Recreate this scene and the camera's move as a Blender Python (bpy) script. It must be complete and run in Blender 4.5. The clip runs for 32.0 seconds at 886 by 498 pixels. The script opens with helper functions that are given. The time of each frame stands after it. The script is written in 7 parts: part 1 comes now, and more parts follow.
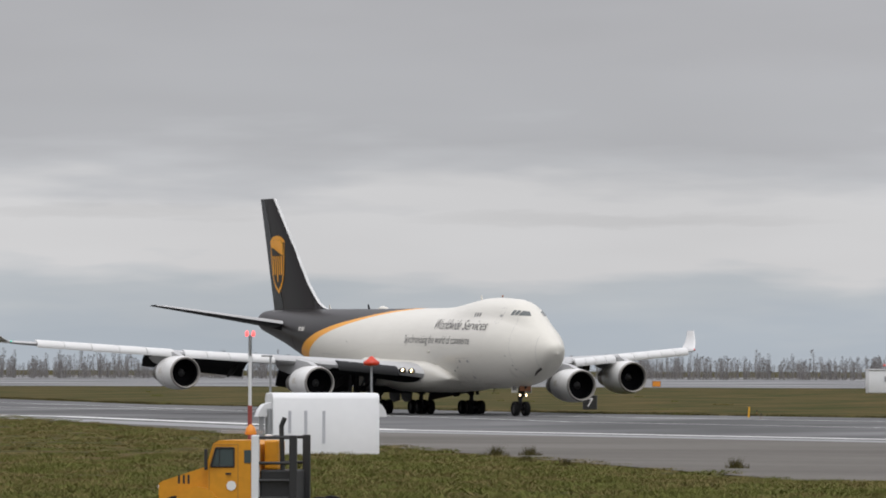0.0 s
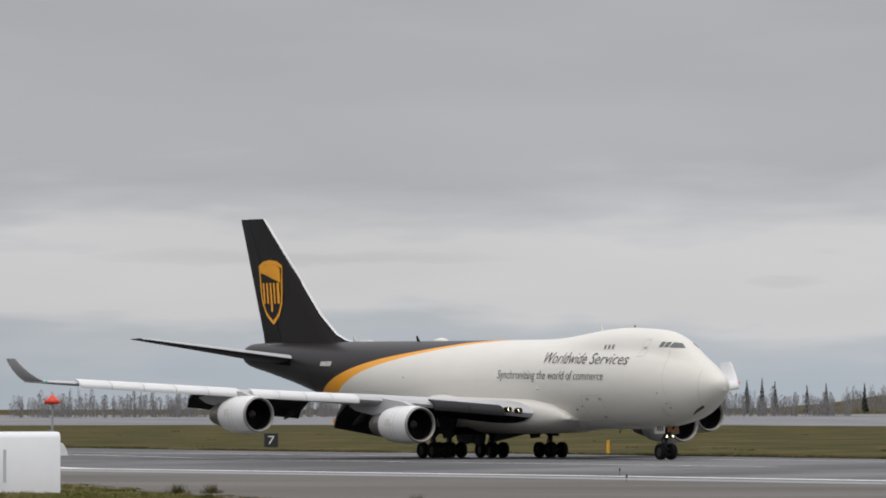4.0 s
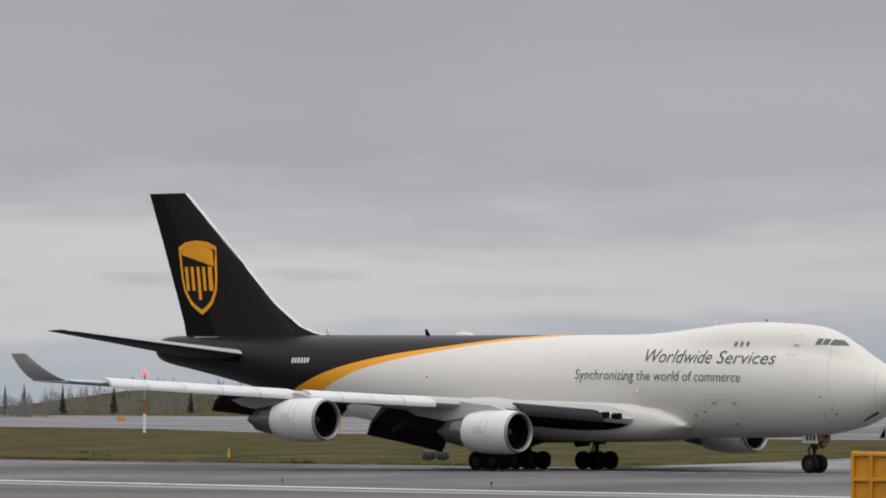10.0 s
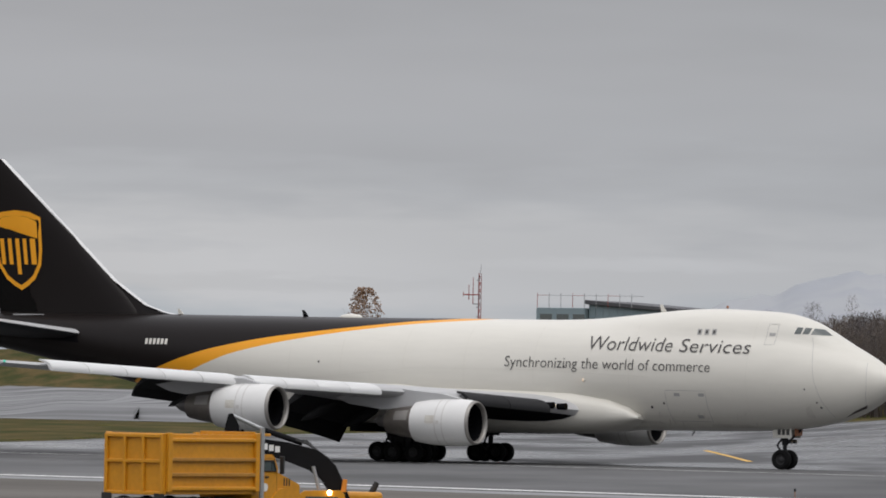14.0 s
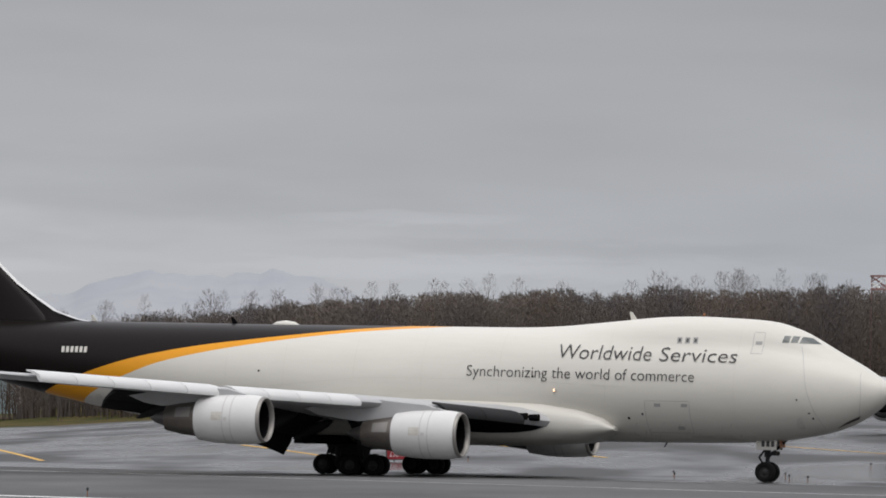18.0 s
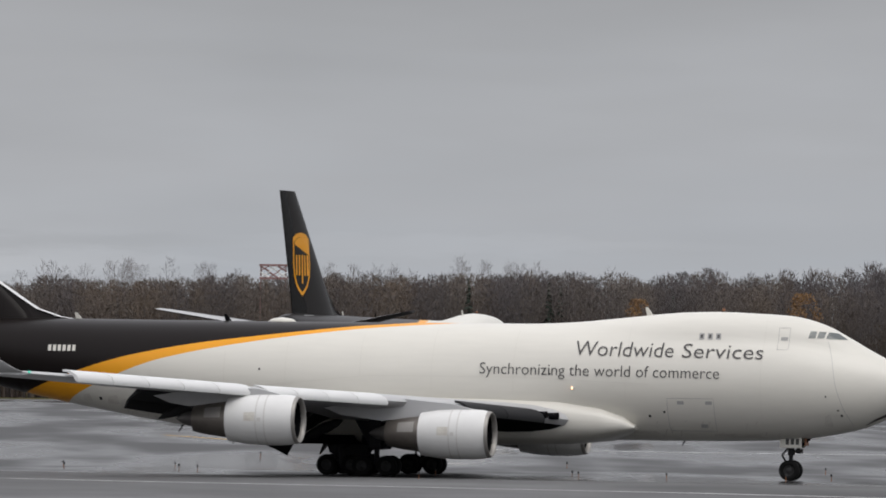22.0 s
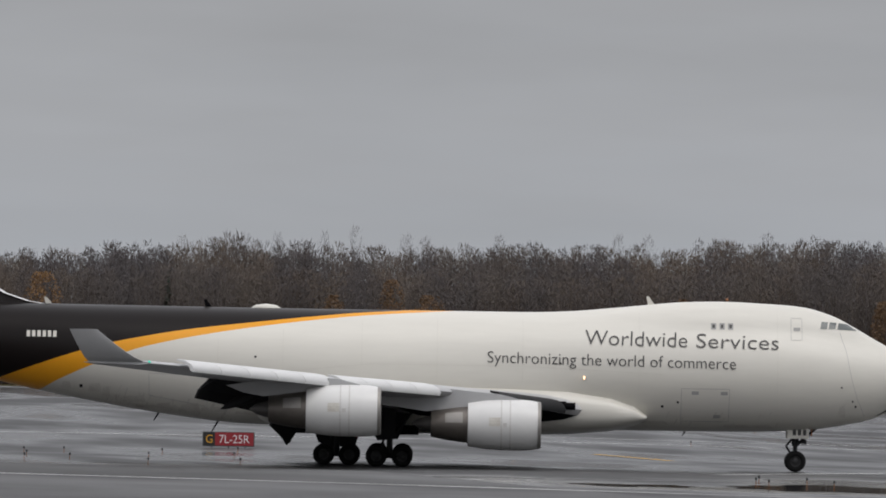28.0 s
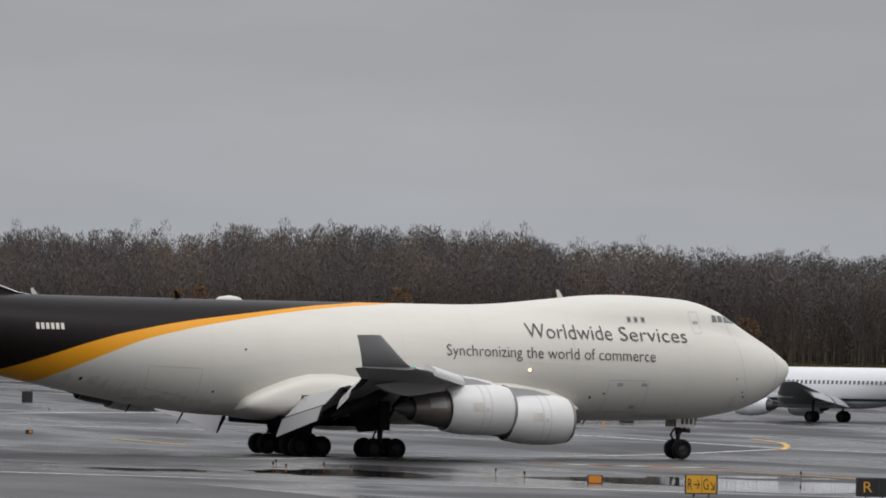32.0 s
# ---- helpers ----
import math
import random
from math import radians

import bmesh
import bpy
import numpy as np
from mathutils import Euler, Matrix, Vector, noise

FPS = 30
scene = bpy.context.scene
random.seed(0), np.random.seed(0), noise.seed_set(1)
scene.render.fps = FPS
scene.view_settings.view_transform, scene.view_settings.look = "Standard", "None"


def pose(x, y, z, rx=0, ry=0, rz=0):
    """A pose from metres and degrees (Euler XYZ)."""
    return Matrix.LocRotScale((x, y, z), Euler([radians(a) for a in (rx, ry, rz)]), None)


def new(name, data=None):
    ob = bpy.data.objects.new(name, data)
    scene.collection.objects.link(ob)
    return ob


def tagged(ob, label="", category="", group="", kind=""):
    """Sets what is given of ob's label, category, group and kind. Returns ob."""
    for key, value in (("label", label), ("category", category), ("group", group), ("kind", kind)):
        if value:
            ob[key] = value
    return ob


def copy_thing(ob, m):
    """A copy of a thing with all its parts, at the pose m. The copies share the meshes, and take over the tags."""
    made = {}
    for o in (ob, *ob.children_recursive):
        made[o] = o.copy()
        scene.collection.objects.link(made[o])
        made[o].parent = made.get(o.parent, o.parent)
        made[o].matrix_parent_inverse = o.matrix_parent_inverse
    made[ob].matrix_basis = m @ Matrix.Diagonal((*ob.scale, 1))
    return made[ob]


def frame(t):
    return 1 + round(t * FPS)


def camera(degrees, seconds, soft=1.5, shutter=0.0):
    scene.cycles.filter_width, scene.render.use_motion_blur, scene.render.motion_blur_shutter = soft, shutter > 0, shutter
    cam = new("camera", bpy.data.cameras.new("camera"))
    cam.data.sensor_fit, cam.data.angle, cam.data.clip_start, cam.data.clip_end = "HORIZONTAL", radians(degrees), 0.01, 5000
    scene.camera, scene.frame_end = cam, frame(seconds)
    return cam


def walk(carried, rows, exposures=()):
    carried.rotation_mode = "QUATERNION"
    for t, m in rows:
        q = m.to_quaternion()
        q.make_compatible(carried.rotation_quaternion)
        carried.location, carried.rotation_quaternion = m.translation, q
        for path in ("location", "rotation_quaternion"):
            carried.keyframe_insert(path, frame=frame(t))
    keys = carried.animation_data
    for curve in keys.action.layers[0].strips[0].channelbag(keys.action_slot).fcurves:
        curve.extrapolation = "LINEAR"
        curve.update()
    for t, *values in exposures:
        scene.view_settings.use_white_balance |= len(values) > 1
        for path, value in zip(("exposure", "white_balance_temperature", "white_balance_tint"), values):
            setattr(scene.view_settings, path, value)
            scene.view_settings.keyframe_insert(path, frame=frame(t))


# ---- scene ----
EYE = Vector((0.0, 0.0, 4.72))


def aim(pan, tilt, roll):
    """The camera's pose: pan clockwise from +y, tilt upwards, roll clockwise."""
    return Matrix.Translation(EYE) @ (Matrix.Rotation(radians(-pan), 4, "Z") @ Matrix.Rotation(radians(90 + tilt), 4, "X")
                                      @ Matrix.Rotation(radians(roll), 4, "Z"))


cam = camera(6.926, 32.0, soft=1.8)
PATH = [
    (0, -21.693, 0.867, 0.16), (0.5, -21.513, 0.782, 0.28), (1, -21.074, 0.960, 0.33), (1.5, -20.656, 0.974, 0.20), (2, -20.660, 0.996, -0.02),
    (2.5, -20.407, 1.184, -0.30), (4.5, -18.819, 1.147, 0.08), (5, -18.469, 1.222, 0.16), (5.5, -17.910, 1.254, 0.15), (6, -17.361, 1.244, 0.10),
    (6.5, -16.907, 0.994, 0.22), (7, -16.440, 0.932, 0.26), (7.5, -15.984, 0.969, 0.15), (8, -15.505, 1.100, 0.19), (8.5, -14.817, 1.194, 0.12),
    (9, -14.260, 1.197, 0.09), (9.5, -13.569, 1.178, 0.13), (10, -12.932, 1.181, 0.27), (10.5, -11.828, 1.213, 0.12), (11, -11.119, 1.158, 0.22),
    (11.5, -10.514, 1.084, 0.50), (12, -9.898, 1.237, 0.66), (12.5, -9.370, 1.328, 0.73), (13, -8.503, 1.402, 0.95), (13.5, -7.696, 1.225, 0.94),
    (14, -7.116, 1.088, 1.00), (14.5, -6.620, 1.039, 1.22), (16.5, -4.217, 1.263, 0.95), (17, -3.311, 1.131, 0.95), (17.5, -2.478, 1.099, 0.96),
    (18, -1.585, 1.174, 0.95), (18.5, -0.692, 1.144, 0.93), (19, 0.056, 1.100, 0.85), (19.5, 0.613, 1.107, 0.94), (20, 1.021, 1.120, 1.00),
    (20.5, 1.438, 1.133, 0.92), (21, 1.961, 1.178, 0.87), (21.5, 2.601, 1.176, 0.83), (22, 3.195, 1.160, 0.69), (22.5, 3.858, 1.039, 0.93),
    (23, 4.564, 1.015, 0.88), (23.5, 4.872, 0.966, 0.64), (24, 5.321, 1.031, 0.71), (24.5, 5.764, 1.084, 0.75), (25, 6.358, 1.129, 0.78),
    (25.5, 6.969, 1.150, 0.78), (27.5, 9.020, 1.082, 0.93), (28, 9.143, 1.074, 0.94), (28.5, 9.513, 1.118, 0.91), (29, 9.978, 1.147, 0.90),
    (29.5, 10.608, 1.152, 0.83), (30, 11.098, 1.175, 0.75), (30.5, 11.544, 1.193, 0.61), (31, 11.943, 1.114, 0.65), (31.5, 12.451, 1.022, 0.76),
    (32, 12.921, 1.012, 0.94),
]
walk(cam, [(t, aim(p, q, r)) for t, p, q, r in PATH], exposures=[(0, 0.11), (6, 0.02), (10, -0.02), (14, -0.03), (20, 0.04), (25.5, 0.04), (28, -0.11), (30, -0.02), (31, -0.09), (32, -0.07)])

# ---- light ----
world = bpy.data.worlds.new("overcast")
scene.world = world
world.use_nodes = True
wn, wl = world.node_tree.nodes, world.node_tree.links
wn.clear()


SUN_AZ, SUN_EL = 150.0, 62.0
sky = wn.new("ShaderNodeTexSky")
sky.sky_type, sky.sun_disc = "NISHITA", False
sky.sun_elevation, sky.sun_rotation = radians(SUN_EL), radians(SUN_AZ)
skyb = wn.new("ShaderNodeBackground")
skyb.inputs[1].default_value = 0.006
wl.new(sky.outputs[0], skyb.inputs[0])
# the cloud deck: tone by height above the horizon, broken by long flat streaks
tc = wn.new("ShaderNodeTexCoord")
sep = wn.new("ShaderNodeSeparateXYZ")
wl.new(tc.outputs["Generated"], sep.inputs[0])


def cloud_noise(scale, detail, rough):
    mp = wn.new("ShaderNodeMapping")
    mp.inputs["Scale"].default_value = scale
    wl.new(tc.outputs["Generated"], mp.inputs[0])
    nz = wn.new("ShaderNodeTexNoise")
    nz.inputs["Scale"].default_value, nz.inputs["Detail"].default_value, nz.inputs["Roughness"].default_value = 1.0, detail, rough
    wl.new(mp.outputs[0], nz.inputs[0])
    return nz


def remap(socket, a, b, c, d):
    r = wn.new("ShaderNodeMapRange")
    r.inputs[1].default_value, r.inputs[2].default_value, r.inputs[3].default_value, r.inputs[4].default_value = a, b, c, d
    wl.new(socket, r.inputs[0])
    return r.outputs[0]


def sum_of(a, b, op="ADD"):
    m = wn.new("ShaderNodeMath")
    m.operation = op
    wl.new(a, m.inputs[0])
    wl.new(b, m.inputs[1])
    return m.outputs[0]


def tones(rows):
    r = wn.new("ShaderNodeValToRGB")
    e = r.color_ramp.elements
    e[0].position, e[0].color = rows[0][0], (*rows[0][1], 1)
    e[1].position, e[1].color = rows[-1][0], (*rows[-1][1], 1)
    for p, c in rows[1:-1]:
        e.new(p).color = (*c, 1)
    return r


big = cloud_noise((17, 17, 105), 3, 0.5)
small = cloud_noise((55, 55, 330), 3, 0.5)
shift = sum_of(remap(big.outputs[0], 0.25, 0.75, -0.0045, 0.0045), remap(small.outputs[0], 0.25, 0.75, -0.0026, 0.0026))
level = remap(sum_of(sep.outputs[2], shift), -0.01, 0.06, 0, 1)
west = tones([(0.0, (0.362, 0.402, 0.455)), (0.17, (0.372, 0.412, 0.462)), (0.26, (0.428, 0.456, 0.488)), (0.32, (0.559, 0.556, 0.568)), (0.43, (0.562, 0.560, 0.574)), (0.50, (0.451, 0.458, 0.483)), (0.60, (0.377, 0.381, 0.405)), (0.8, (0.379, 0.378, 0.401)), (1.0, (0.359, 0.357, 0.378))])
east = tones([(0.0, (0.361, 0.388, 0.437)), (0.25, (0.377, 0.404, 0.449)), (0.40, (0.377, 0.393, 0.427)), (0.6, (0.369, 0.378, 0.405)), (1.0, (0.333, 0.335, 0.353))])
wl.new(level, west.inputs[0])
wl.new(level, east.inputs[0])
blend = wn.new("ShaderNodeMix")
blend.data_type = "RGBA"
wl.new(remap(sep.outputs[0], -0.225, 0.03, 0, 1), blend.inputs["Factor"])
wl.new(west.outputs[0], blend.inputs[6])
wl.new(east.outputs[0], blend.inputs[7])
fleck = cloud_noise((12, 12, 62), 3, 0.5)
ramp = wn.new("ShaderNodeMix")
ramp.data_type, ramp.blend_type = "RGBA", "MULTIPLY"
ramp.inputs["Factor"].default_value = 1.0
wl.new(blend.outputs[2], ramp.inputs[6])
wl.new(remap(fleck.outputs[0], 0.3, 0.7, 0.935, 1.06), ramp.inputs[7])
# single flat clouds that stand out of the deck: bearing, height, half width, half height (degrees) and tone
slant = sum_of(sep.outputs[0], sep.outputs[1], "DIVIDE")
ragged = remap(cloud_noise((70, 70, 500), 4, 0.6).outputs[0], 0.3, 0.7, -0.75, 0.75)


def cloudlet(deck, az, el, w, h, tone):
    u = remap(slant, math.tan(radians(az - w)), math.tan(radians(az + w)), -1, 1)
    v = remap(sep.outputs[2], math.sin(radians(el - h)), math.sin(radians(el + h)), -1, 1)
    for side in (u, v):
        side.node.clamp = False
    v = sum_of(v, ragged)
    r = sum_of(sum_of(u, u, "MULTIPLY"), sum_of(v, v, "MULTIPLY"))
    m = wn.new("ShaderNodeMix")
    m.data_type, m.blend_type = "RGBA", "MULTIPLY"
    m.inputs["Factor"].default_value = 1.0
    wl.new(deck, m.inputs[6])
    wl.new(remap(r, 0.1, 1.5, tone, 1.0), m.inputs[7])
    return m.outputs[2]


deck = ramp.outputs[2]
for q in ((-15.26, 0.95, 0.36, 0.07, 0.87), (-13.95, 0.97, 0.42, 0.06, 0.88), (-16.5, 0.9, 0.3, 0.04, 0.93), (-20.3, 1.1, 1.5, 0.05, 0.91), (-24.2, 1.15, 1.3, 0.06, 0.92),
          (-12.3, 0.86, 1.1, 0.05, 0.94), (-8.6, 0.8, 1.6, 0.06, 0.94), (-1.9, 1.41, 0.85, 0.05, 1.10), (-1.0, 1.02, 2.4, 0.09, 1.09), (-5.6, 0.98, 1.2, 0.05, 1.06), (3.4, 1.2, 2.0, 0.08, 1.04), (-0.6, 1.2, 2.0, 0.06, 0.94)):
    deck = cloudlet(deck, *q)
# the deck brightens towards the zenith
zen = wn.new("ShaderNodeMapRange")
zen.inputs[1].default_value, zen.inputs[2].default_value, zen.inputs[3].default_value, zen.inputs[4].default_value = 0.07, 0.45, 1.0, 2.9
wl.new(sep.outputs[2], zen.inputs[0])
cloudb = wn.new("ShaderNodeBackground")
wl.new(zen.outputs[0], cloudb.inputs[1])
wl.new(deck, cloudb.inputs[0])
addw = wn.new("ShaderNodeAddShader")
wl.new(skyb.outputs[0], addw.inputs[0])
wl.new(cloudb.outputs[0], addw.inputs[1])
wout = wn.new("ShaderNodeOutputWorld")
wl.new(addw.outputs[0], wout.inputs[0])
sun = new("sun", bpy.data.lights.new("sun", "SUN"))
sun.data.energy, sun.data.angle, sun.data.color = 1.05, radians(40), (1.0, 0.97, 0.93)
sun.matrix_world = Matrix.Rotation(radians(-SUN_AZ), 4, "Z") @ Matrix.Rotation(radians(-(90 - SUN_EL)), 4, "X")


# ---- materials ----
def principled(name, color, rough=0.5, metal=0.0):
    m = bpy.data.materials.new(name)
    m.use_nodes = True
    b = m.node_tree.nodes["Principled BSDF"]
    b.inputs["Base Color"].default_value = (*color, 1)
    b.inputs["Roughness"].default_value, b.inputs["Metallic"].default_value = rough, metal
    return m, m.node_tree.nodes, m.node_tree.links, b


def surface(name, color, rough=0.5, metal=0.0, grain=0.0, big=0.0, grain_size=0.2, big_size=3.0, bump=0.0, stretch=(1, 1, 1), each=0.0,
            rough_var=0.0, other=None, spec=0.5):
    """A material whose colour varies at two scales and, where asked, from piece to piece."""
    m, n, l, b = principled(name, color, rough, metal)
    b.inputs["Specular IOR Level"].default_value = spec
    co = n.new("ShaderNodeTexCoord")
    mapping = n.new("ShaderNodeMapping")
    mapping.inputs["Scale"].default_value = stretch
    l.new(co.outputs["Object"], mapping.inputs[0])
    value = None
    fine = n.new("ShaderNodeTexNoise")
    fine.inputs["Scale"].default_value, fine.inputs["Detail"].default_value = 1 / grain_size, 4
    l.new(mapping.outputs[0], fine.inputs[0])
    wide = n.new("ShaderNodeTexNoise")
    wide.inputs["Scale"].default_value, wide.inputs["Detail"].default_value = 1 / big_size, 3
    l.new(mapping.outputs[0], wide.inputs[0])
    total = n.new("ShaderNodeMath")
    total.operation = "MULTIPLY_ADD"
    total.inputs[1].default_value, total.inputs[2].default_value = 2 * grain, 1 - grain - big - each / 2
    l.new(fine.outputs[0], total.inputs[0])
    total2 = n.new("ShaderNodeMath")
    total2.operation = "MULTIPLY_ADD"
    total2.inputs[1].default_value = 2 * big
    l.new(wide.outputs[0], total2.inputs[0])
    l.new(total.outputs[0], total2.inputs[2])
    value = total2
    if each:
        info = n.new("ShaderNodeObjectInfo")
        total3 = n.new("ShaderNodeMath")
        total3.operation = "MULTIPLY_ADD"
        total3.inputs[1].default_value = each
        l.new(info.outputs["Random"], total3.inputs[0])
        l.new(total2.outputs[0], total3.inputs[2])
        value = total3
    mix = n.new("ShaderNodeMix")
    mix.data_type, mix.blend_type = "RGBA", "MULTIPLY"
    mix.inputs["Factor"].default_value = 1.0
    mix.inputs[6].default_value = (*color, 1)
    if other:
        two = n.new("ShaderNodeMix")
        two.data_type = "RGBA"
        two.inputs[6].default_value, two.inputs[7].default_value = (*color, 1), (*other, 1)
        step = n.new("ShaderNodeMapRange")
        step.inputs[1].default_value, step.inputs[2].default_value = 0.4, 0.62
        l.new(wide.outputs[0], step.inputs[0])
        l.new(step.outputs[0], two.inputs["Factor"])
        l.new(two.outputs[2], mix.inputs[6])
    l.new(value.outputs[0], mix.inputs[7])
    l.new(mix.outputs[2], b.inputs["Base Color"])
    if rough_var:
        rv = n.new("ShaderNodeMapRange")
        rv.inputs[1].default_value, rv.inputs[2].default_value = 0.35, 0.65
        rv.inputs[3].default_value, rv.inputs[4].default_value = max(rough - rough_var, 0.02), min(rough + rough_var, 1)
        l.new(wide.outputs[0], rv.inputs[0])
        l.new(rv.outputs[0], b.inputs["Roughness"])
    if bump:
        bp = n.new("ShaderNodeBump")
        bp.inputs["Strength"].default_value, bp.inputs["Distance"].default_value = 1.0, bump
        l.new(fine.outputs[0], bp.inputs["Height"])
        l.new(bp.outputs[0], b.inputs["Normal"])
    return m


def glow(name, color, strength):
    m, n, l, b = principled(name, color, 0.4)
    b.inputs["Emission Color"].default_value, b.inputs["Emission Strength"].default_value = (*color, 1), strength
    return m


WHITE = surface("aircraft_white", (0.66, 0.638, 0.574), 0.36, 0, 0.045, 0.07, 0.35, 4.0, stretch=(0.18, 1, 1.3))
BROWN = surface("dark_brown_paint", (0.0095, 0.0072, 0.0066), 0.36, 0, 0.04, 0.08, 0.5, 4.0, spec=0.14)
GOLD = surface("gold_paint", (0.80, 0.34, 0.014), 0.38, 0, 0.03, 0.05, 0.5, 3.0, spec=0.3)
WINGGREY = surface("wing_grey", (0.42, 0.42, 0.42), 0.4, 0, 0.03, 0.06, 0.5, 3.0)
SLATWHITE = surface("slat_white", (0.66, 0.66, 0.65), 0.3, 0, 0.02, 0.03)
COWL = surface("cowl_white", (0.68, 0.675, 0.655), 0.32, 0, 0.03, 0.05, 0.4, 2.0)
STEEL = surface("bare_metal", (0.30, 0.285, 0.265), 0.5, 0.65, 0.08, 0.1, 0.3, 1.0)
COREMETAL = surface("heat_stained_metal", (0.17, 0.152, 0.135), 0.42, 0.7, 0.12, 0.15, 0.3, 1.2)
DARKMETAL = surface("scorched_metal", (0.10, 0.095, 0.09), 0.45, 0.6, 0.1, 0.15, 0.3, 1.0)
DARK = surface("dark_cavity", (0.005, 0.005, 0.006), 0.8, 0, 0.1, 0.1, spec=0.05)
SPINNER = surface("spinner_grey", (0.05, 0.05, 0.05), 0.4, 0, 0.05, 0.05)
# near-black for undersides that lie in shade; the shade is in the colour
UNDERSHADE = surface("shaded_underside_grey", (0.020, 0.020, 0.021), 0.6, 0, 0.06, 0.15, 0.3, 1.5, spec=0.2)
RUBBER = surface("tyre_rubber", (0.010, 0.010, 0.010), 0.8, 0, 0.15, 0.1, 0.1, 0.5, spec=0.15)
HUB = surface("wheel_hub", (0.028, 0.028, 0.028), 0.5, 0.3, 0.1, 0.1, 0.1, 0.4)
GEAR = surface("gear_metal", (0.022, 0.022, 0.024), 0.6, 0.0, 0.1, 0.1, 0.1, 0.4, spec=0.2)
GLASS = surface("cockpit_glass", (0.11, 0.122, 0.118), 0.14, 0, 0.02, 0.05)
INK = surface("grey_lettering", (0.055, 0.052, 0.05), 0.5, 0, 0.02, 0.02)
SEAM = surface("panel_seam", (0.36, 0.355, 0.34), 0.5, 0, 0.05, 0.05)
LAMP = glow("landing_light", (1.0, 0.75, 0.40), 14.0)
AMBER = glow("amber_light", (1.0, 0.62, 0.36), 2.5)
TAXILAMP = glow("taxi_lamp", (1.0, 0.8, 0.5), 5.0)
REDGLOW = glow("red_beacon", (1.0, 0.10, 0.10), 1.6)
REDNAV = glow("red_nav_light", (0.6, 0.05, 0.05), 0.3)
GREENGLOW = glow("green_nav_light", (0.05, 0.5, 0.35), 0.5)


# ---- mesh tools ----
def part(name, bm, material, parent=None, label=""):
    """Links a bmesh as one mesh object, under a thing or a part."""
    me = bpy.data.meshes.new(name)
    bm.to_mesh(me)
    bm.free()
    me.materials.append(material)
    ob = new(name, me)
    ob.parent = parent
    return tagged(ob, label) if label else ob


def thing(name, label, category, group="", kind="", m=None):
    """An Empty at a thing's base."""
    ob = new(name)
    ob.empty_display_size = 0.3
    if m is not None:
        ob.matrix_basis = m
    return tagged(ob, label, category, group, kind)


def smooth(ob, angle=None):
    for p in ob.data.polygons:
        p.use_smooth = True
    if angle:
        ob.data.set_sharp_from_angle(angle=radians(angle))
    return ob


def box(bm, x0, y0, z0, x1, y1, z1, bevel=0.0):
    vs = bmesh.ops.create_cube(bm, size=1.0)["verts"]
    for v in vs:
        v.co = Vector(((x0 + x1) / 2 + v.co.x * (x1 - x0), (y0 + y1) / 2 + v.co.y * (y1 - y0), (z0 + z1) / 2 + v.co.z * (z1 - z0)))
    if bevel:
        edges = {e for v in vs for e in v.link_edges}
        bmesh.ops.bevel(bm, geom=list(edges), offset=bevel, segments=2, affect="EDGES", profile=0.5)
    return vs


def rod(bm, a, b, r, r2=None, seg=10):
    """A tapered round bar from a to b."""
    a, b = Vector(a), Vector(b)
    d = b - a
    m = Matrix.Translation((a + b) / 2) @ d.to_track_quat("Z", "Y").to_matrix().to_4x4()
    bmesh.ops.create_cone(bm, cap_ends=True, segments=seg, radius1=r, radius2=r if r2 is None else r2, depth=d.length, matrix=m)


def lathe(bm, rings, axis="X", seg=32, origin=(0, 0, 0), close=False):
    """A turned body: rings of (along, radius)."""
    o = Vector(origin)
    loops = []
    for a, r in rings:
        loop = []
        for i in range(seg):
            t = 2 * math.pi * i / seg
            c, s = r * math.cos(t), r * math.sin(t)
            p = Vector((a, c, s)) if axis == "X" else Vector((c, a, s)) if axis == "Y" else Vector((c, s, a))
            loop.append(bm.verts.new(o + p))
        loops.append(loop)
    for A, B in zip(loops, loops[1:]):
        for i in range(seg):
            bm.faces.new((A[i], A[(i + 1) % seg], B[(i + 1) % seg], B[i]))
    if close:
        bm.faces.new(loops[0])
        bm.faces.new(list(reversed(loops[-1])))
    bmesh.ops.recalc_face_normals(bm, faces=bm.faces)


def loft(bm, loops, cap=True):
    """Skins a row of closed loops of points."""
    rows = [[bm.verts.new(p) for p in lp] for lp in loops]
    n = len(rows[0])
    for A, B in zip(rows, rows[1:]):
        for i in range(n):
            bm.faces.new((A[i], A[(i + 1) % n], B[(i + 1) % n], B[i]))
    if cap:
        bm.faces.new(rows[0])
        bm.faces.new(list(reversed(rows[-1])))
    bmesh.ops.recalc_face_normals(bm, faces=bm.faces)


def prism(bm, outline, depth, place):
    """An outline of (a, b) pushed through by depth; place(a, b, d) gives the point."""
    loft(bm, [[place(a, b, 0.0) for a, b in outline], [place(a, b, depth) for a, b in outline]])


